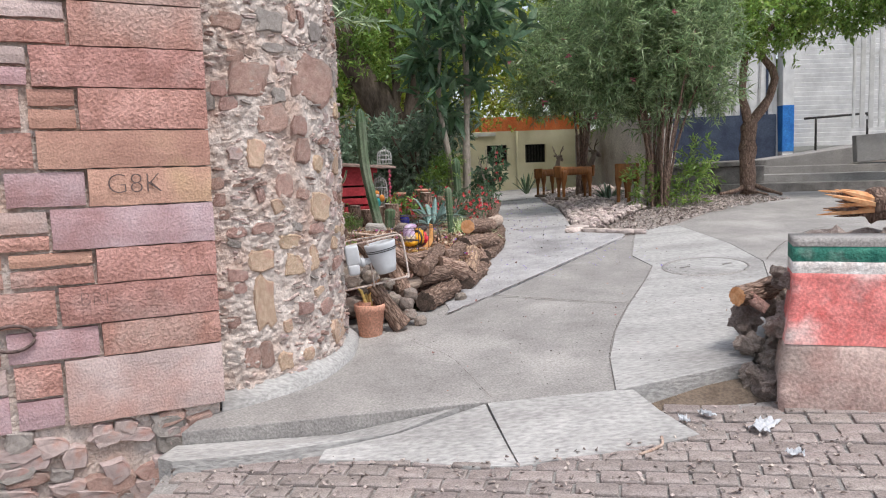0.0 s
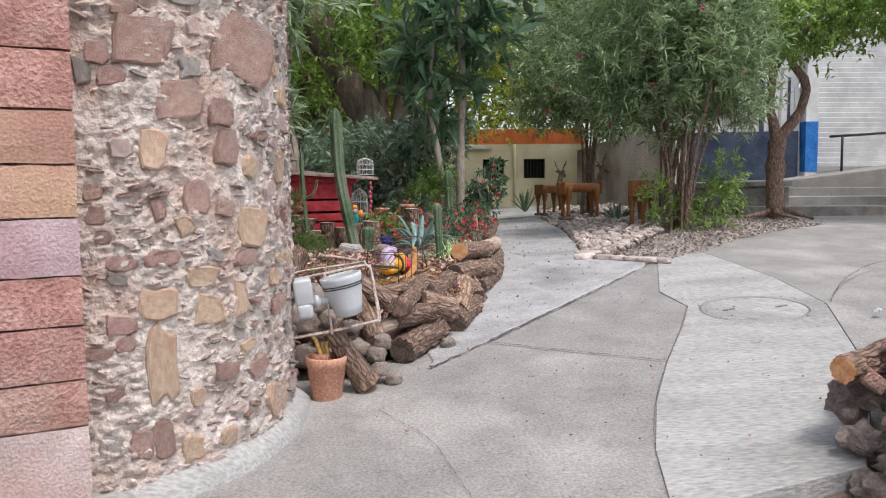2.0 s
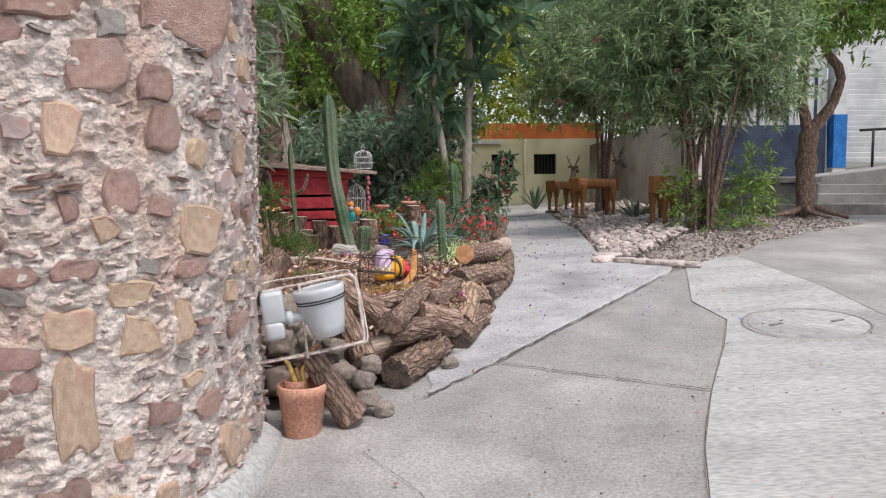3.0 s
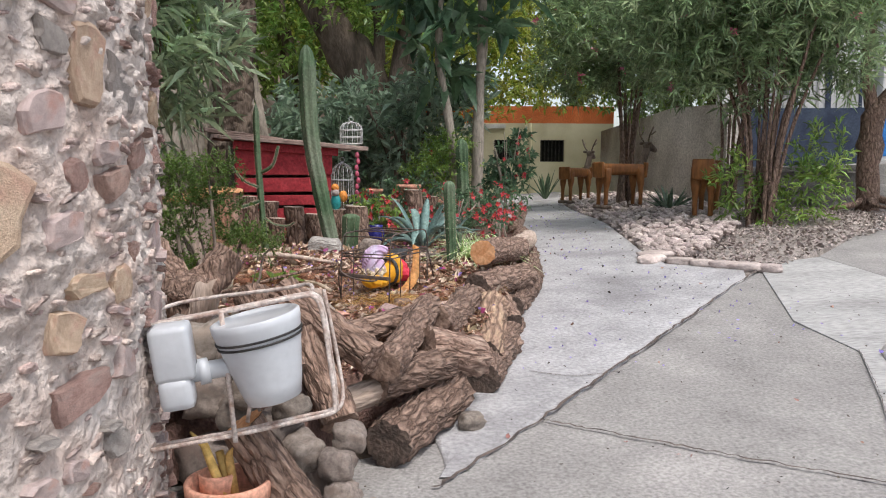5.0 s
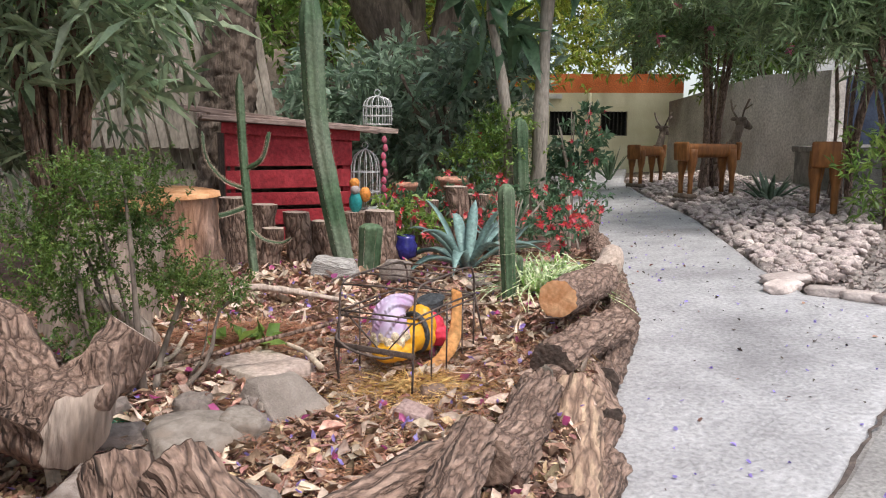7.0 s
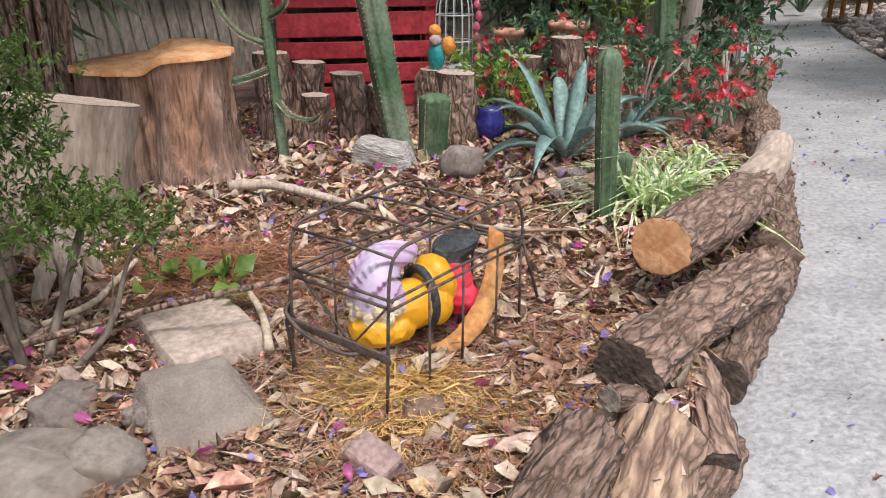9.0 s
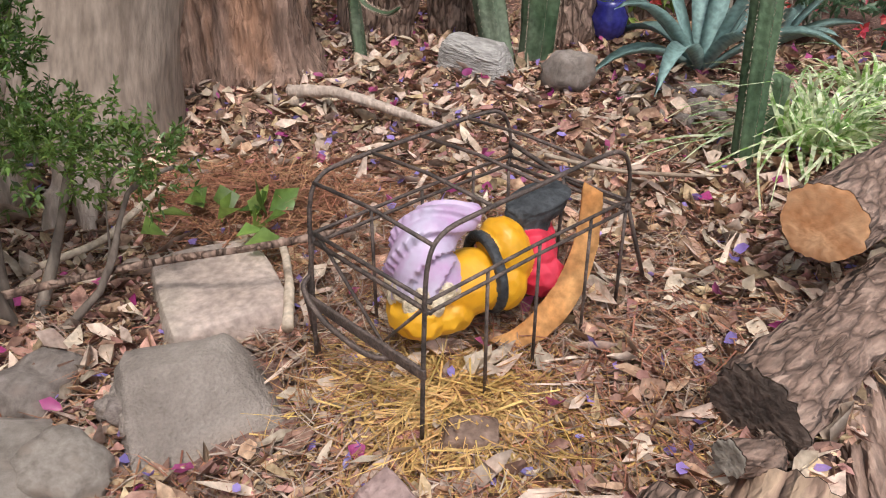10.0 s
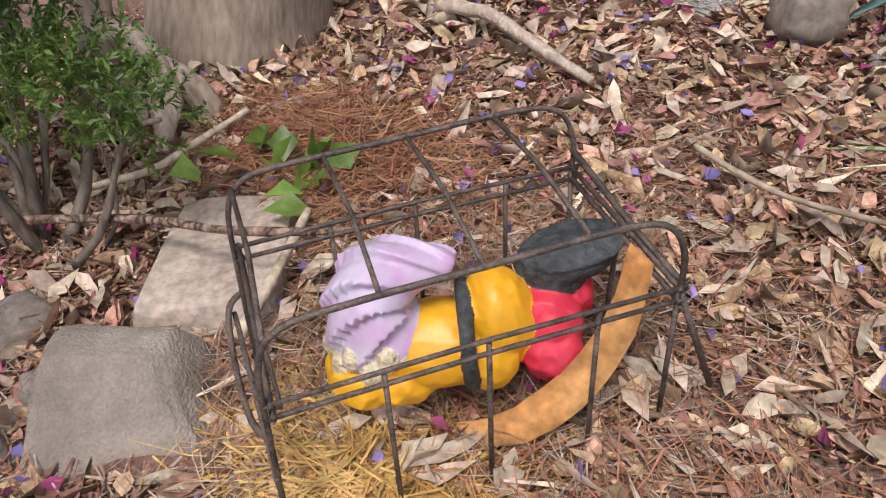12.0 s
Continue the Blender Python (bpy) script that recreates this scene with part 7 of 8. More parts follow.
# ---- loose things by the low wall and on the paving ----
log("short log with a fresh orange end on the rubble", (1.80, 4.84, 0.655), (2.3, 5.12, 0.68), 0.068, 0.075, 61.0, cap=M_cut, group="")
for i, (x, y, z, s) in enumerate(((1.86, 4.95, 0.50, 0.22), (2.0, 4.75, 0.40, 0.26), (1.84, 4.80, 0.36, 0.2), (1.92, 4.62, 0.30, 0.22), (1.78, 4.6, 0.22, 0.2), (2.02, 4.62, 0.62, 0.2), (1.97, 4.48, 0.80, 0.16), (2.02, 4.52, 0.92, 0.14), (2.1, 5.0, 0.58, 0.24), (1.9, 4.5, 0.55, 0.2), (1.82, 4.45, 0.2, 0.2), (2.05, 4.85, 0.78, 0.16), (2.2, 5.2, 0.5, 0.3), (2.5, 5.2, 0.6, 0.5), (2.9, 5.2, 0.75, 0.6), (3.4, 5.1, 0.75, 0.6), (2.5, 5.0, 0.85, 0.4), (3.0, 4.9, 0.85, 0.45))):
    rock("broken masonry rubble at the end of the low wall", (x + 0.05 * (i < 12), y, z - 0.03 * (i < 12)), (s * (0.8 if i < 12 else 1), s * 0.7, s * 0.62), i + 3, i * 63, 20, "rubble by the low wall", mesh=RUBBLE[i % 10])
bm = bmesh.new()
box(bm, (0.17, 0.10, 0.06), (0, 0, 0), bevel=0.006, jitter=0.006)
tagged(part("loose_brick", bm, M_pink, m=pose(1.93, 4.86, 0.60, 10, 35, 20)), "loose red brick among the rubble", "brick")
splinter = thing("broken_trunk", "splintered orange end of a felled trunk on the rubble", "log")
bm = bmesh.new()
tube(bm, curve_points([(2.78, 5.12, 1.16), (3.2, 5.1, 1.18), (4.2, 5.0, 1.2)], 12), 0.11, 20, rough=0.03, freq=12)
part("trunk", bm, M_bark, splinter)
for k in range(22):
    bm = bmesh.new()
    a = random.uniform(0, 6.28)
    p = Vector((2.82, 5.12 + 0.07 * math.cos(a), 1.16 + 0.06 * math.sin(a)))
    q = p + Vector((-random.uniform(0.12, 0.42), random.uniform(-0.08, 0.08), random.uniform(-0.03, 0.09)))
    tube(bm, [p, p.lerp(q, 0.6), q], [0.022, 0.016, 0.002], 5)
    part("splinter", bm, M_cut if k % 3 else M_bark, splinter, smooth=False)


def scrap(at, size, seed, label, material=None):
    bm = bmesh.new()
    n = 9
    vs = [[bm.verts.new(((i / (n - 1) - 0.5) * size * (1 + 0.3 * noise.noise(Vector((j * 0.7, seed, 0)))), (j / (n - 1) - 0.5) * size * 0.5 * (1 + 0.4 * noise.noise(Vector((i * 0.6, seed, 4)))), 0.018 + 0.03 * noise.noise(Vector((i * 0.9 + seed, j * 0.9, seed))))) for j in range(n)] for i in range(n)]
    for i in range(n - 1):
        for j in range(n - 1):
            bm.faces.new((vs[i][j], vs[i + 1][j], vs[i + 1][j + 1], vs[i][j + 1]))
    tagged(part("plastic_scrap", bm, material or M_white, smooth=False, m=pose(*at, 0, 0, seed * 40)), label, "litter")


scrap((1.66, 4.02, 0.075), 0.2, 1.2, "crumpled white plastic on the pavers")
scrap((1.28, 4.16, 0.07), 0.09, 2.4, "small white plastic scrap on the pavers")
scrap((1.42, 4.22, 0.08), 0.10, 3.1, "small white paper scrap on the pavers")
scrap((1.66, 3.66, 0.06), 0.08, 4.7, "torn white paper on the pavers")
scrap((3.2, 7.0, 0.51), 0.08, 5.5, "small white paper on the concrete")
bm = bmesh.new()
tube(bm, curve_points([(0.95, 3.84, 0.015), (1.02, 3.86, 0.03), (1.09, 3.92, 0.035), (1.10, 3.97, 0.06)], 10), 0.008, 6)
tagged(part("cord", bm, M_drypale), "pale curved cord on the pavers", "cord")

# inspection cover
cover = thing("manhole_cover", "round concrete inspection cover set in the paving", "manhole", at=(2.47, 7.38, pave_z(2.47, 7.38)))
tilt_m = Vector((-0.06, -0.07, 1)).normalized().to_track_quat("Z", "Y").to_matrix().to_4x4()
cover.matrix_basis = Matrix.Translation((2.47, 7.38, pave_z(2.47, 7.38))) @ tilt_m
bm = bmesh.new()
lathe(bm, [(0.365, -0.03), (0.365, 0.003), (0.355, 0.007), (0.05, 0.009)], 56)
part("lid", bm, M_conc_light, cover)
bm = bmesh.new()
prof = [(0.372, -0.03), (0.372, 0.005), (0.405, 0.007), (0.41, -0.03)]
rings = [[bm.verts.new((r * math.cos(2 * math.pi * k / 56), r * math.sin(2 * math.pi * k / 56), z)) for k in range(56)] for r, z in prof]
for a, b in zip(rings, rings[1:]):
    for k in range(56):
        bm.faces.new((a[k], a[(k + 1) % 56], b[(k + 1) % 56], b[k]))
part("rim", bm, M_conc, cover)
for a in (40, 220):
    bm = bmesh.new()
    box(bm, (0.10, 0.025, 0.006), (0.2 * math.cos(radians(a)), 0.2 * math.sin(radians(a)), 0.010), (0, 0, a + 20))
    part("slot", bm, M_conc_dark, cover, smooth=False)

# specks, twigs and petals on the paving
r_ = np.random.default_rng(5)


def specks(name, label, n, x0, x1, y0, y1, size, material, seed, category, left=True):
    r = np.random.default_rng(seed)
    x, y = x0 + (x1 - x0) * r.random(n), y0 + (y1 - y0) * r.random(n)
    ok = np.array([(a > edge_x(LEFT_EDGE, b) + 0.05 if b > 6.45 else a > -0.5 + (5.4 - b) * 0.4) and (a < path_right(b) - 0.03 or b < 9.0) for a, b in zip(x, y)])
    x, y = x[ok], y[ok]
    c = np.stack([x, y, np.array([pave_z(a, b) for a, b in zip(x, y)]) + 0.012], 1)
    v, f = curled(c, size, size * 0.6, seed, 0.3)
    tagged(soup(name, v, f, material), label, category, kind="stuff")


specks("debris", "dark seeds and crumbs on the concrete", 600, -0.9, 3.0, 4.5, 13.0, 0.014, M_debris, 1, "debris")
specks("dry_leaves", "few small dry leaves on the concrete", 110, -0.9, 3.0, 4.5, 13.0, 0.024, M_dryred, 2, "leaves")
specks("purple_petals", "purple blossoms fallen on the path", 300, 0.2, 2.3, 7.5, 16.0, 0.02, M_purple, 3, "petals")
specks("dry_leaves", "scattered leaf bits along the path edge", 200, 0.3, 2.2, 9.0, 18.0, 0.025, M_debris, 4, "leaves")

# cracks: thin dirt-filled lines lying in the joints and panels
cracks = thing("joint_dirt", "dark dirt and grit filling the concrete joints", "dirt", kind="structure")


def crack(pts, width, name="crack", seed=1):
    q = random.Random(seed)
    pts = curve_points([(x, y, 0) for x, y in pts], 60)
    v, f = [], []
    for i, p in enumerate(pts):
        d = (pts[min(i + 1, 59)] - pts[max(i - 1, 0)]).normalized()
        s = Vector((-d.y, d.x, 0))
        w = width * q.uniform(0.4, 1.5)
        j = s * q.uniform(-1, 1) * width * 0.8
        for k in (-0.5, 0.5):
            e = p + j + s * w * k
            v.append((e.x, e.y, pave_z(e.x, e.y) + 0.0125))
        if i:
            f.append((2 * i - 2, 2 * i - 1, 2 * i + 1, 2 * i))
    soup(name, v, f, M_debris, cracks)


crack([(-0.02, 6.42), DIAG0, on_diag(0.3), on_diag(0.6), on_diag(1.0)], 0.013, seed=2)
crack([DIAG0, (0.9, 6.62), SEAM[-1]], 0.009, seed=3)
crack([SEAM[-1], SEAM[2], SEAM[1], SEAM[0]], 0.003, seed=4)
crack([(-0.28, 5.75), (0.0, 5.3), (0.12, 4.9), (0.24, 4.45)], 0.003, seed=5)
crack([(0.42, 7.55), (0.62, 7.45), (0.85, 7.48)], 0.005, seed=6)
crack([(3.05, 7.4), (3.6, 8.2), (4.4, 8.9), (5.5, 9.3)], 0.01, seed=7)
crack([SEAM[-1], (1.81, 7.04), (2.02, 7.6)], 0.003, seed=8)

# ---- pieces of the walls and the road ----
# cement fillet at the foot of the tower
bm = bmesh.new()
last = None
for s in np.linspace(0.02, 1.55, 46):
    p, d, nrm = tower_at(s, 0, 0.0)
    w = 0.065 + 0.02 * noise.noise(Vector((s * 5, 0, 0))) + 0.06 * max(0, 0.5 - s)
    zb = pave_z(p.x, p.y)
    h = 0.075 + 0.02 * noise.noise(Vector((s * 7, 3, 0)))
    row = [bm.verts.new((*(p - nrm * 0.05).xy, zb + h + 0.05)), bm.verts.new((*(p + nrm * 0.02).xy, zb + h)), bm.verts.new((*(p + nrm * w * 0.85).xy, zb + h * 0.55)), bm.verts.new((*(p + nrm * w).xy, zb - 0.1))]
    if last:
        for k in range(3):
            bm.faces.new((last[k], row[k], row[k + 1], last[k + 1]))
    last = row
part("fillet", bm, M_conc_light, tower, "pale cement fillet with traces of red paint")


def plate(name, seed, corners=11):
    """A rough flat stone lying in the x-z plane, its face towards -y: unit size."""
    q = random.Random(seed)
    bm = bmesh.new()
    base, mid, inn = [], [], []
    skew, thin = q.uniform(-0.25, 0.25), q.uniform(-0.2, 0.2)
    for k in range(corners):
        a = 2 * math.pi * (k + q.uniform(-0.3, 0.3)) / corners
        sq = 1 / max(abs(math.cos(a)), abs(math.sin(a))) ** 0.95
        r = 0.46 * sq * q.uniform(0.80, 1.08)
        x, z = r * math.cos(a), r * math.sin(a)
        x, z = x * (1 + thin * z) + skew * z * 0.5, z * (1 + skew * x)
        base.append(bm.verts.new((x * 1.04, 0.5, z * 1.04)))
        mid.append(bm.verts.new((x, -0.30 + q.uniform(-0.12, 0.12), z)))
        inn.append(bm.verts.new((x * 0.88, -0.5 + q.uniform(-0.08, 0.08), z * 0.88)))
    for a, b in ((base, mid), (mid, inn)):
        for k in range(corners):
            bm.faces.new((a[k], a[(k + 1) % corners], b[(k + 1) % corners], b[k]))
    bm.faces.new(inn)
    bmesh.ops.recalc_face_normals(bm, faces=bm.faces[:])
    me = bpy.data.meshes.new(name)
    bm.to_mesh(me)
    bm.free()
    return me


def plates(material, n, seed):
    out = []
    for k in range(n):
        me = plate("stone", seed + k)
        me.materials.append(material)
        out.append(me)
    return out


PL = {"p": plates(M_towerpink, 7, 100), "o": plates(M_ochre, 6, 200), "g": plates(M_greystone, 6, 300), "w": plates(M_pinkgrey, 6, 400)}
q_ = random.Random(5)


def tower_stone(s, z, w, h, kind, depth=0.04, roll=None, out=None):
    p, d, nrm = tower_at(s, z, -0.010 if out is None else out)
    m = Matrix.Translation(p) @ Matrix((( d.x, -nrm.x, 0, 0), (d.y, -nrm.y, 0, 0), (0, 0, 1, 0), (0, 0, 0, 1))) @ pose(0, 0, 0, q_.uniform(-5, 5), q_.uniform(-8, 8) if roll is None else roll, q_.uniform(-5, 5)) @ Matrix.Diagonal((w, depth, h, 1))
    ob = new("stone", q_.choice(PL[kind]))
    ob.matrix_basis = m
    ob.parent = tower
    placed.append((s, z, w, h))


placed = []
for s, z, w, h in ((0.29, 2.07, 0.28, 0.25), (0.84, 2.11, 0.46, 0.36), (0.45, 1.83, 0.24, 0.19), (0.12, 2.01, 0.11, 0.11), (0.66, 1.8, 0.16, 0.15), (0.69, 1.63, 0.16, 0.18), (0.51, 1.42, 0.14, 0.18), (0.08, 1.44, 0.09, 0.08), (0.09, 1.34, 0.09, 0.09), (0.11, 1.25, 0.07, 0.07),
                   (0.17, 1.92, 0.13, 0.09), (0.23, 2.21, 0.12, 0.08), (0.17, 0.87, 0.14, 0.09), (0.18, 1.14, 0.13, 0.08), (1.13, 0.85, 0.22, 0.09), (0.8, 1.12, 0.17, 0.08), (0.18, 0.79, 0.09, 0.08), (0.23, 0.35, 0.11, 0.15), (0.32, 0.35, 0.1, 0.19), (0.13, 0.58, 0.1, 0.09), (0.65, 0.6, 0.16, 0.09), (0.19, 2.42, 0.2, 0.12)):
    tower_stone(s, z, w, h, "p")
for s, z, w, h in ((0.32, 1.61, 0.14, 0.21), (0.85, 1.25, 0.26, 0.23), (1.19, 1.55, 0.14, 0.21), (0.52, 1.05, 0.19, 0.11), (0.32, 0.95, 0.19, 0.15), (0.56, 0.9, 0.16, 0.15), (0.75, 0.93, 0.1, 0.19), (0.33, 0.69, 0.15, 0.36), (0.48, 0.51, 0.08, 0.09), (1.06, 0.38, 0.3, 0.19), (0.45, 0.29, 0.11, 0.13)):
    tower_stone(s, z, w, h, "o")
for s, z, w, h in ((0.06, 1.94, 0.07, 0.13), (0.5, 1.98, 0.11, 0.11), (0.48, 2.27, 0.2, 0.07), (0.1, 0.35, 0.12, 0.13), (0.46, 2.43, 0.2, 0.16), (0.9, 2.42, 0.2, 0.14)):
    tower_stone(s, z, w, h, "g")


def free(s, z, w, h):
    return all(abs(s - a) > (w + c_) * 0.46 or abs(z - b) > (h + e) * 0.46 for a, b, c_, e in placed)


tries = 0
while len(placed) < 290 and tries < 9000:
    tries += 1
    s, z = q_.uniform(0.02, 2.2), q_.uniform(0.05, 3.2)
    if q_.random() < 0.38:
        w, h = q_.uniform(0.05, 0.11), q_.uniform(0.014, 0.03)
        kind, dep = q_.choice("ppgww"), 0.06
    else:
        w, h = q_.uniform(0.06, 0.19), q_.uniform(0.05, 0.13)
        kind, dep = q_.choice("ppwwog"), 0.042
    if free(s, z, w, h):
        tower_stone(s, z, w, h, kind, dep, q_.uniform(-22, 22))

# slaty flakes bedded in the mortar, too many to count
fv, ff, o_ = [], [], 0
for k in range(2600):
    s, z = q_.uniform(0.02, 2.25), q_.uniform(0.05, 2.75)
    if q_.random() > 0.35 + 0.6 * noise.noise(Vector((s * 2.1, z * 2.1, 9))) + 0.25 or not free(s, z, 0.03, 0.02):
        continue
    p, d, nrm = tower_at(s, z, lump(s, z) + 0.001)
    w, h, dep = q_.uniform(0.02, 0.065), q_.uniform(0.006, 0.020), q_.uniform(0.004, 0.012)
    ro = radians(q_.uniform(-28, 28))
    ax = d * math.cos(ro) + Vector((0, 0, math.sin(ro)))
    az = Vector((0, 0, math.cos(ro))) - d * math.sin(ro)
    front = [p + ax * w * e + az * h * f + nrm * dep * q_.uniform(0.5, 1.2) for e, f in ((-0.5, -0.3), (-0.15, -0.55), (0.4, -0.4), (0.5, 0.2), (0.1, 0.5), (-0.4, 0.35))]
    back = [c - nrm * 0.03 for c in front]
    fv += front + back
    ff += [(o_, o_ + 1, o_ + 2, o_ + 3), (o_, o_ + 3, o_ + 4, o_ + 5)] + [(o_ + i, o_ + 6 + i, o_ + 6 + (i + 1) % 6, o_ + (i + 1) % 6) for i in range(6)]
    o_ += 12
tagged(soup("slaty_rubble", fv, ff, M_flake, tower), kind="stuff")

# ashlar blocks of the corner wall
def block(u0, u1, z0, z1, material, proud=0.02, seed=0, name="block"):
    bm = bmesh.new()
    ln, h, g_ = u1 - u0, z1 - z0, 0.004
    nx, nz = max(2, int(ln / 0.07)), max(2, int(h / 0.06))
    front = []
    for j in range(nz + 1):
        row = []
        for i in range(nx + 1):
            x = u0 + g_ + (ln - 2 * g_) * i / nx
            z = z0 + g_ + (h - 2 * g_) * j / nz
            edge = (i in (0, nx)) + (j in (0, nz))
            o = proud + 0.005 * noise.noise(Vector((x * 9, z * 9, seed))) - 0.005 * edge
            if edge:
                x += 0.006 * noise.noise(Vector((x * 20, z * 20, seed)))
                z += 0.006 * noise.noise(Vector((z * 20, x * 20, seed + 5)))
            row.append(bm.verts.new(wall_at(x, z, o)))
        front.append(row)
    for j in range(nz):
        for i in range(nx):
            bm.faces.new((front[j][i], front[j][i + 1], front[j + 1][i + 1], front[j + 1][i]))
    loop = [front[0][i] for i in range(nx + 1)] + [front[j][nx] for j in range(1, nz + 1)] + [front[nz][i] for i in range(nx - 1, -1, -1)] + [front[j][0] for j in range(nz - 1, 0, -1)]
    back = [bm.verts.new(v.co - OUT * 0.22) for v in loop]
    n = len(loop)
    for k in range(n):
        bm.faces.new((loop[k], back[k], back[(k + 1) % n], loop[(k + 1) % n]))
    return part(name, bm, material, wall_corner, smooth=False)


M_block_ochre = mat("ochre_sandstone", (0.42, 0.235, 0.185), (0.55, 0.335, 0.26), 3, fine=80, bump=0.5, rand=0.1, c3=(0.52, 0.37, 0.22), fine_amount=0.2)
M_block_mauve = mat("mauve_sandstone", (0.40, 0.24, 0.24), (0.52, 0.38, 0.40), 3, fine=80, bump=0.5, rand=0.1, c3=(0.56, 0.46, 0.50), fine_amount=0.2)
E0 = -0.055
COURSES = ((0.13, 0.50, -0.91, M_pinkgrey), (0.50, 0.69, -0.71, M_pink), (0.69, 0.91, -0.91, M_pink), (0.91, 1.11, -0.71, M_pink), (1.11, 1.34, -0.92, M_block_mauve), (1.34, 1.55, -0.72, M_block_ochre),
           (1.55, 1.76, -0.96, M_block_ochre), (1.76, 1.99, -0.74, M_pink), (1.99, 2.21, -0.96, M_pink), (2.21, 2.45, -0.76, M_pink), (2.45, 2.68, -0.95, M_pink), (2.68, 2.92, -0.72, M_pink), (2.92, 3.2, -0.95, M_pink))
for n_, (z0, z1, u, m) in enumerate(COURSES):
    block(u, E0, z0, z1, m, 0.03, n_ * 3.3)
    a = u - 0.012
    while a > -2.0:
        w = q_.uniform(0.22, 0.48)
        m2 = q_.choice((M_pink, M_pink, M_block_mauve, M_block_ochre))
        if q_.random() < 0.45:
            zm = z0 + (z1 - z0) * q_.uniform(0.4, 0.6)
            block(a - w, a, z0 + 0.008, zm - 0.006, m2, 0.012, q_.random() * 50)
            block(a - w, a, zm + 0.006, z1 - 0.008, q_.choice((M_pink, M_pinkgrey, M_block_ochre)), 0.012, q_.random() * 50)
        else:
            block(a - w, a, z0 + 0.010, z1 - 0.010, m2, 0.014, q_.random() * 50)
        a -= w + 0.03
# rough footing stones under the ashlar
for k in range(85):
    u, z = q_.uniform(-1.9, -0.2), q_.uniform(-0.5, 0.10)
    p = Vector(wall_at(u, z, -0.03))
    ob = new("footing_stone", q_.choice(PL[q_.choice("wwpg")]))
    ob.matrix_basis = Matrix.Translation(p) @ pose(0, 0, 0, q_.uniform(-8, 8), q_.uniform(-12, 12), deg) @ Matrix.Diagonal((q_.uniform(0.12, 0.26), 0.09, q_.uniform(0.08, 0.16), 1))
    ob.parent = wall_corner

# scratched and painted letters on the blocks
M_scrawl = mat("scrawl_paint", (0.10, 0.07, 0.065), (0.17, 0.12, 0.11), 30, bump=0)


def lettering(text, u, z, size):
    cu = bpy.data.curves.new("lettering", "FONT")
    cu.body, cu.size, cu.extrude, cu.align_x, cu.offset = text, size, 0.0008, "CENTER", -0.004
    tmp_ = bpy.data.objects.new("lettering", cu)
    me = bpy.data.meshes.new_from_object(tmp_)
    bpy.data.objects.remove(tmp_)
    p = wall_at(u, z, 0.042)
    ob = link("lettering", me, M_scrawl, wall_corner, "dark scrawled letters", pose(*p, 90, 0, deg))
    return ob


lettering("BRL", -0.72, 0.80, 0.11)
lettering("G8K", -0.48, 1.41, 0.16)
bm = bmesh.new()
tube(bm, [(0.11 * math.cos(a), 0, 0.07 * math.sin(a)) for a in np.linspace(0, 6.1, 22)], 0.010, 5)
part("scrawled_ring", bm, M_scrawl, wall_corner, "dark painted ring", m=pose(*wall_at(-1.15, 0.66, 0.03), 0, 0, deg))

# road of interlocking pavers
road = thing("road", "road of worn grey interlocking pavers", "road", kind="structure")
bm = bmesh.new()
v4 = [bm.verts.new((x, y, pave_z(x, y) - 0.142)) for x, y in ((-1.58, 4.4), (3.9, 4.4), (3.9, 0.0), (-1.58, 0.0))]
bm.faces.new(v4)
w4 = [bm.verts.new((x, y, pave_z(x, y) - 0.142)) for x, y in ((4, -9.9), (-1.58, -9.9))]
bm.faces.new((v4[3], v4[2], w4[0], w4[1]))
part("bedding", bm, M_conc, road, "sandy joints", smooth=False)
me = bpy.data.meshes.new("paver")
bm = bmesh.new()
box(bm, (0.205, 0.112, 0.05), bevel=0.008)
bm.to_mesh(me)
bm.free()
me.materials.append(M_paver)
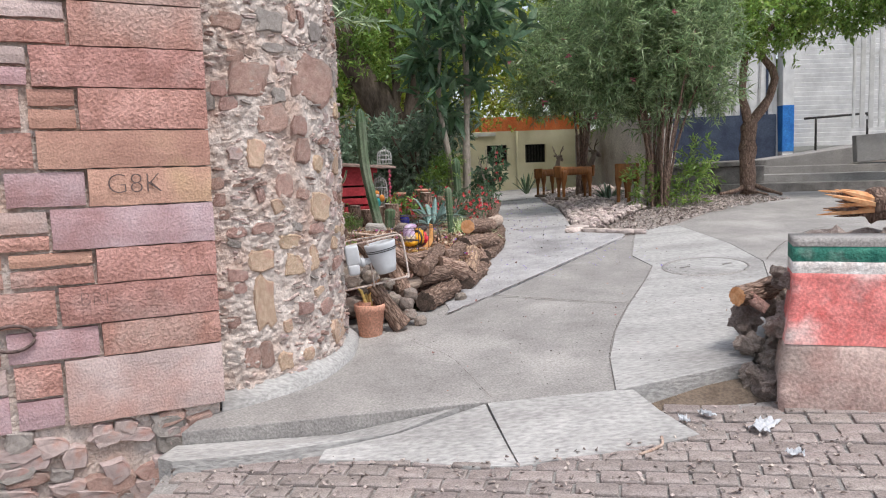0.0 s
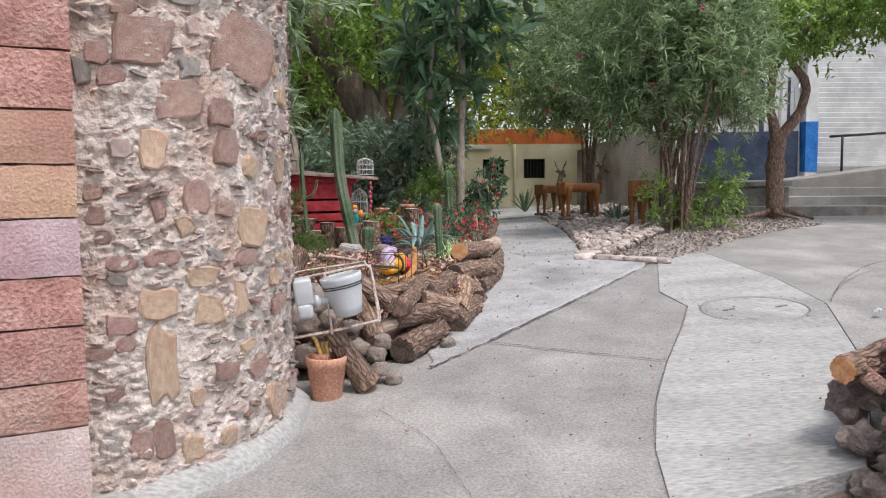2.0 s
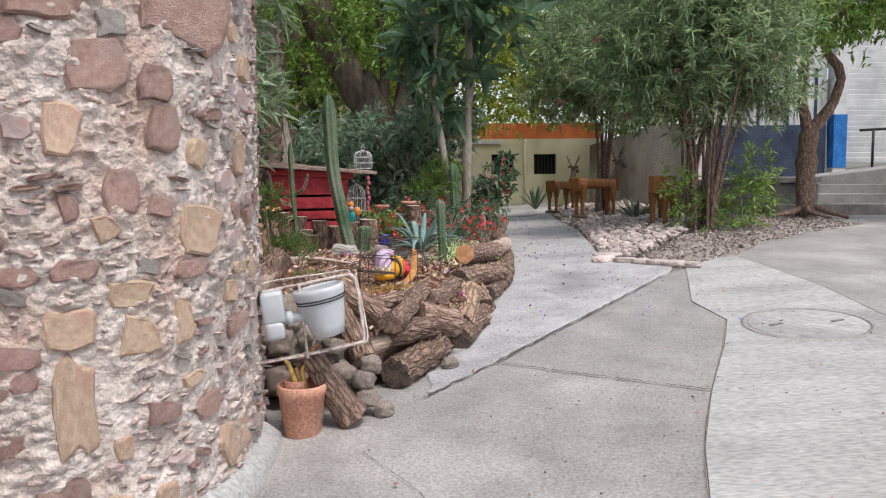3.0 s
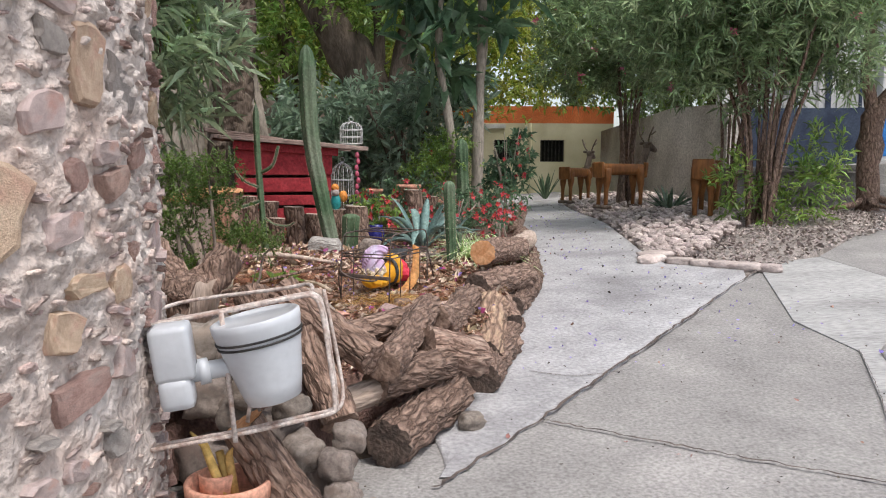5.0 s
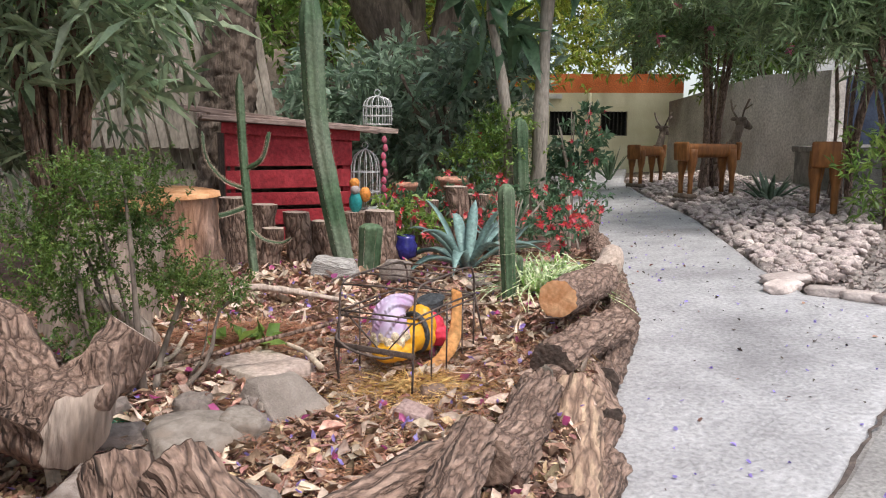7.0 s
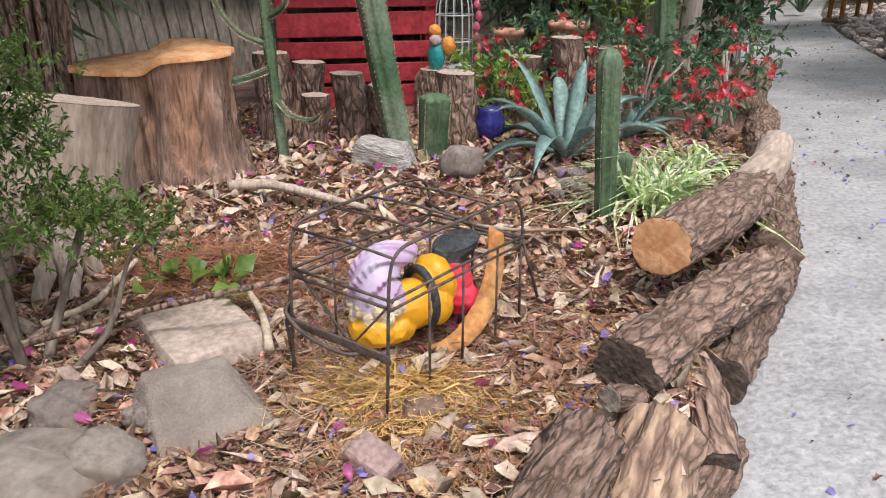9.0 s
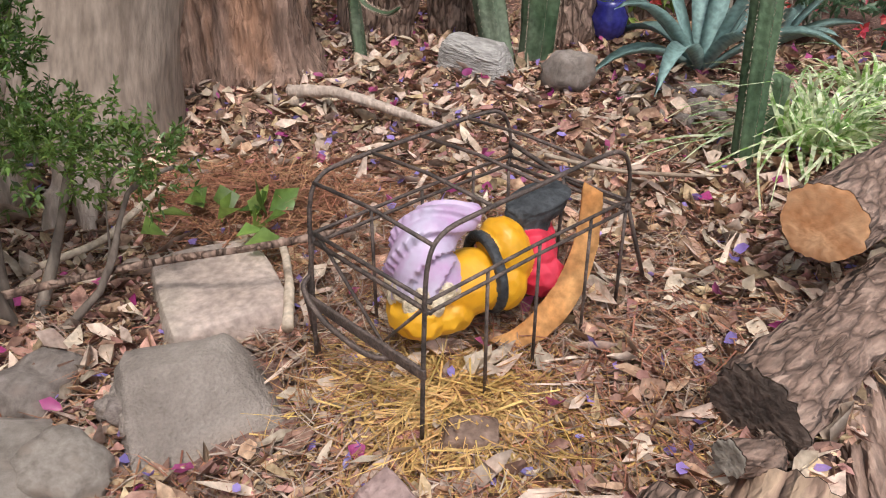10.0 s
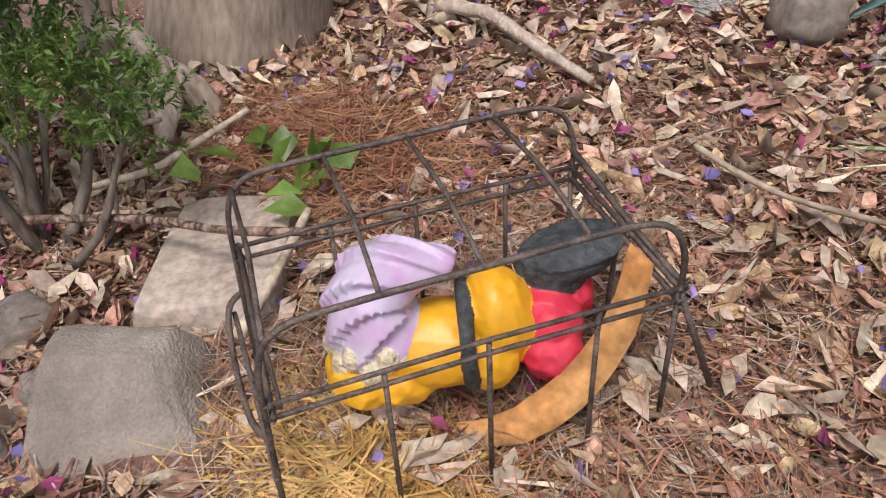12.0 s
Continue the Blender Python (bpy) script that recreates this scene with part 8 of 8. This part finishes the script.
pv = np.array([v.co[:] for v in me.vertices])
pf = [list(p.vertices) for p in me.polygons]
cells = []
ra = radians(-14)
for j in range(-75, 45):
    for i in range(-26, 28):
        a, b = (i + 0.5 * (j % 2)) * 0.215, j * 0.122
        x, y = a * math.cos(ra) - b * math.sin(ra) + 0.2, a * math.sin(ra) + b * math.cos(ra) + 3.4
        if -1.5 < x < 3.6 and -9 < y < 4.4 and not (y > 4.32 - 0.338 * (x - 1.93) - 0.05 and x > 1.6):
            cells.append((abs(x - 0.3) + 2.2 * abs(y - 3.7), x, y))
cells.sort()
rest_v, rest_f, o_ = [], [], 0
for n_, (_, x, y) in enumerate(cells):
    m = Matrix.Translation((x, y, pave_z(x, y) - 0.15 + q_.uniform(-0.006, 0.006))) @ Matrix.Rotation(0.06 * -1, 4, "Y") @ Matrix.Rotation(0.07, 4, "X") @ pose(0, 0, 0, q_.uniform(-1.5, 1.5), q_.uniform(-1.5, 1.5), math.degrees(ra) + q_.uniform(-2.5, 2.5)) @ Matrix.Diagonal((q_.uniform(0.93, 1.02), q_.uniform(0.92, 1.03), 1, 1))
    if n_ < 300:
        ob = new("paver", me)
        ob.matrix_basis, ob.parent = m, road
    else:
        mm = np.array(m)
        rest_v.append(pv @ mm[:3, :3].T + mm[:3, 3])
        rest_f += [[k + o_ for k in f] for f in pf]
        o_ += len(pv)
far_me = bpy.data.meshes.new("pavers")
far_me.from_pydata(np.concatenate(rest_v).tolist(), [], rest_f)
tagged(link("pavers", far_me, mat("far_paver", (0.25, 0.21, 0.195), (0.39, 0.34, 0.32), 7, island=0.16, bump=0.5, fine=90), road), kind="stuff")
r_ = np.random.default_rng(9)
x, y = -1.6 + 3.6 * r_.random(900), 3.0 + 1.35 * r_.random(900)
c = np.stack([x, y, [pave_z(a, b) - 0.118 for a, b in zip(x, y)]], 1)
v, f = curled(c, 0.03, 0.018, 3, 0.3)
tagged(soup("road_grit", v, f, M_gravel), "leaf bits and grit on the pavers", "grit", kind="stuff")
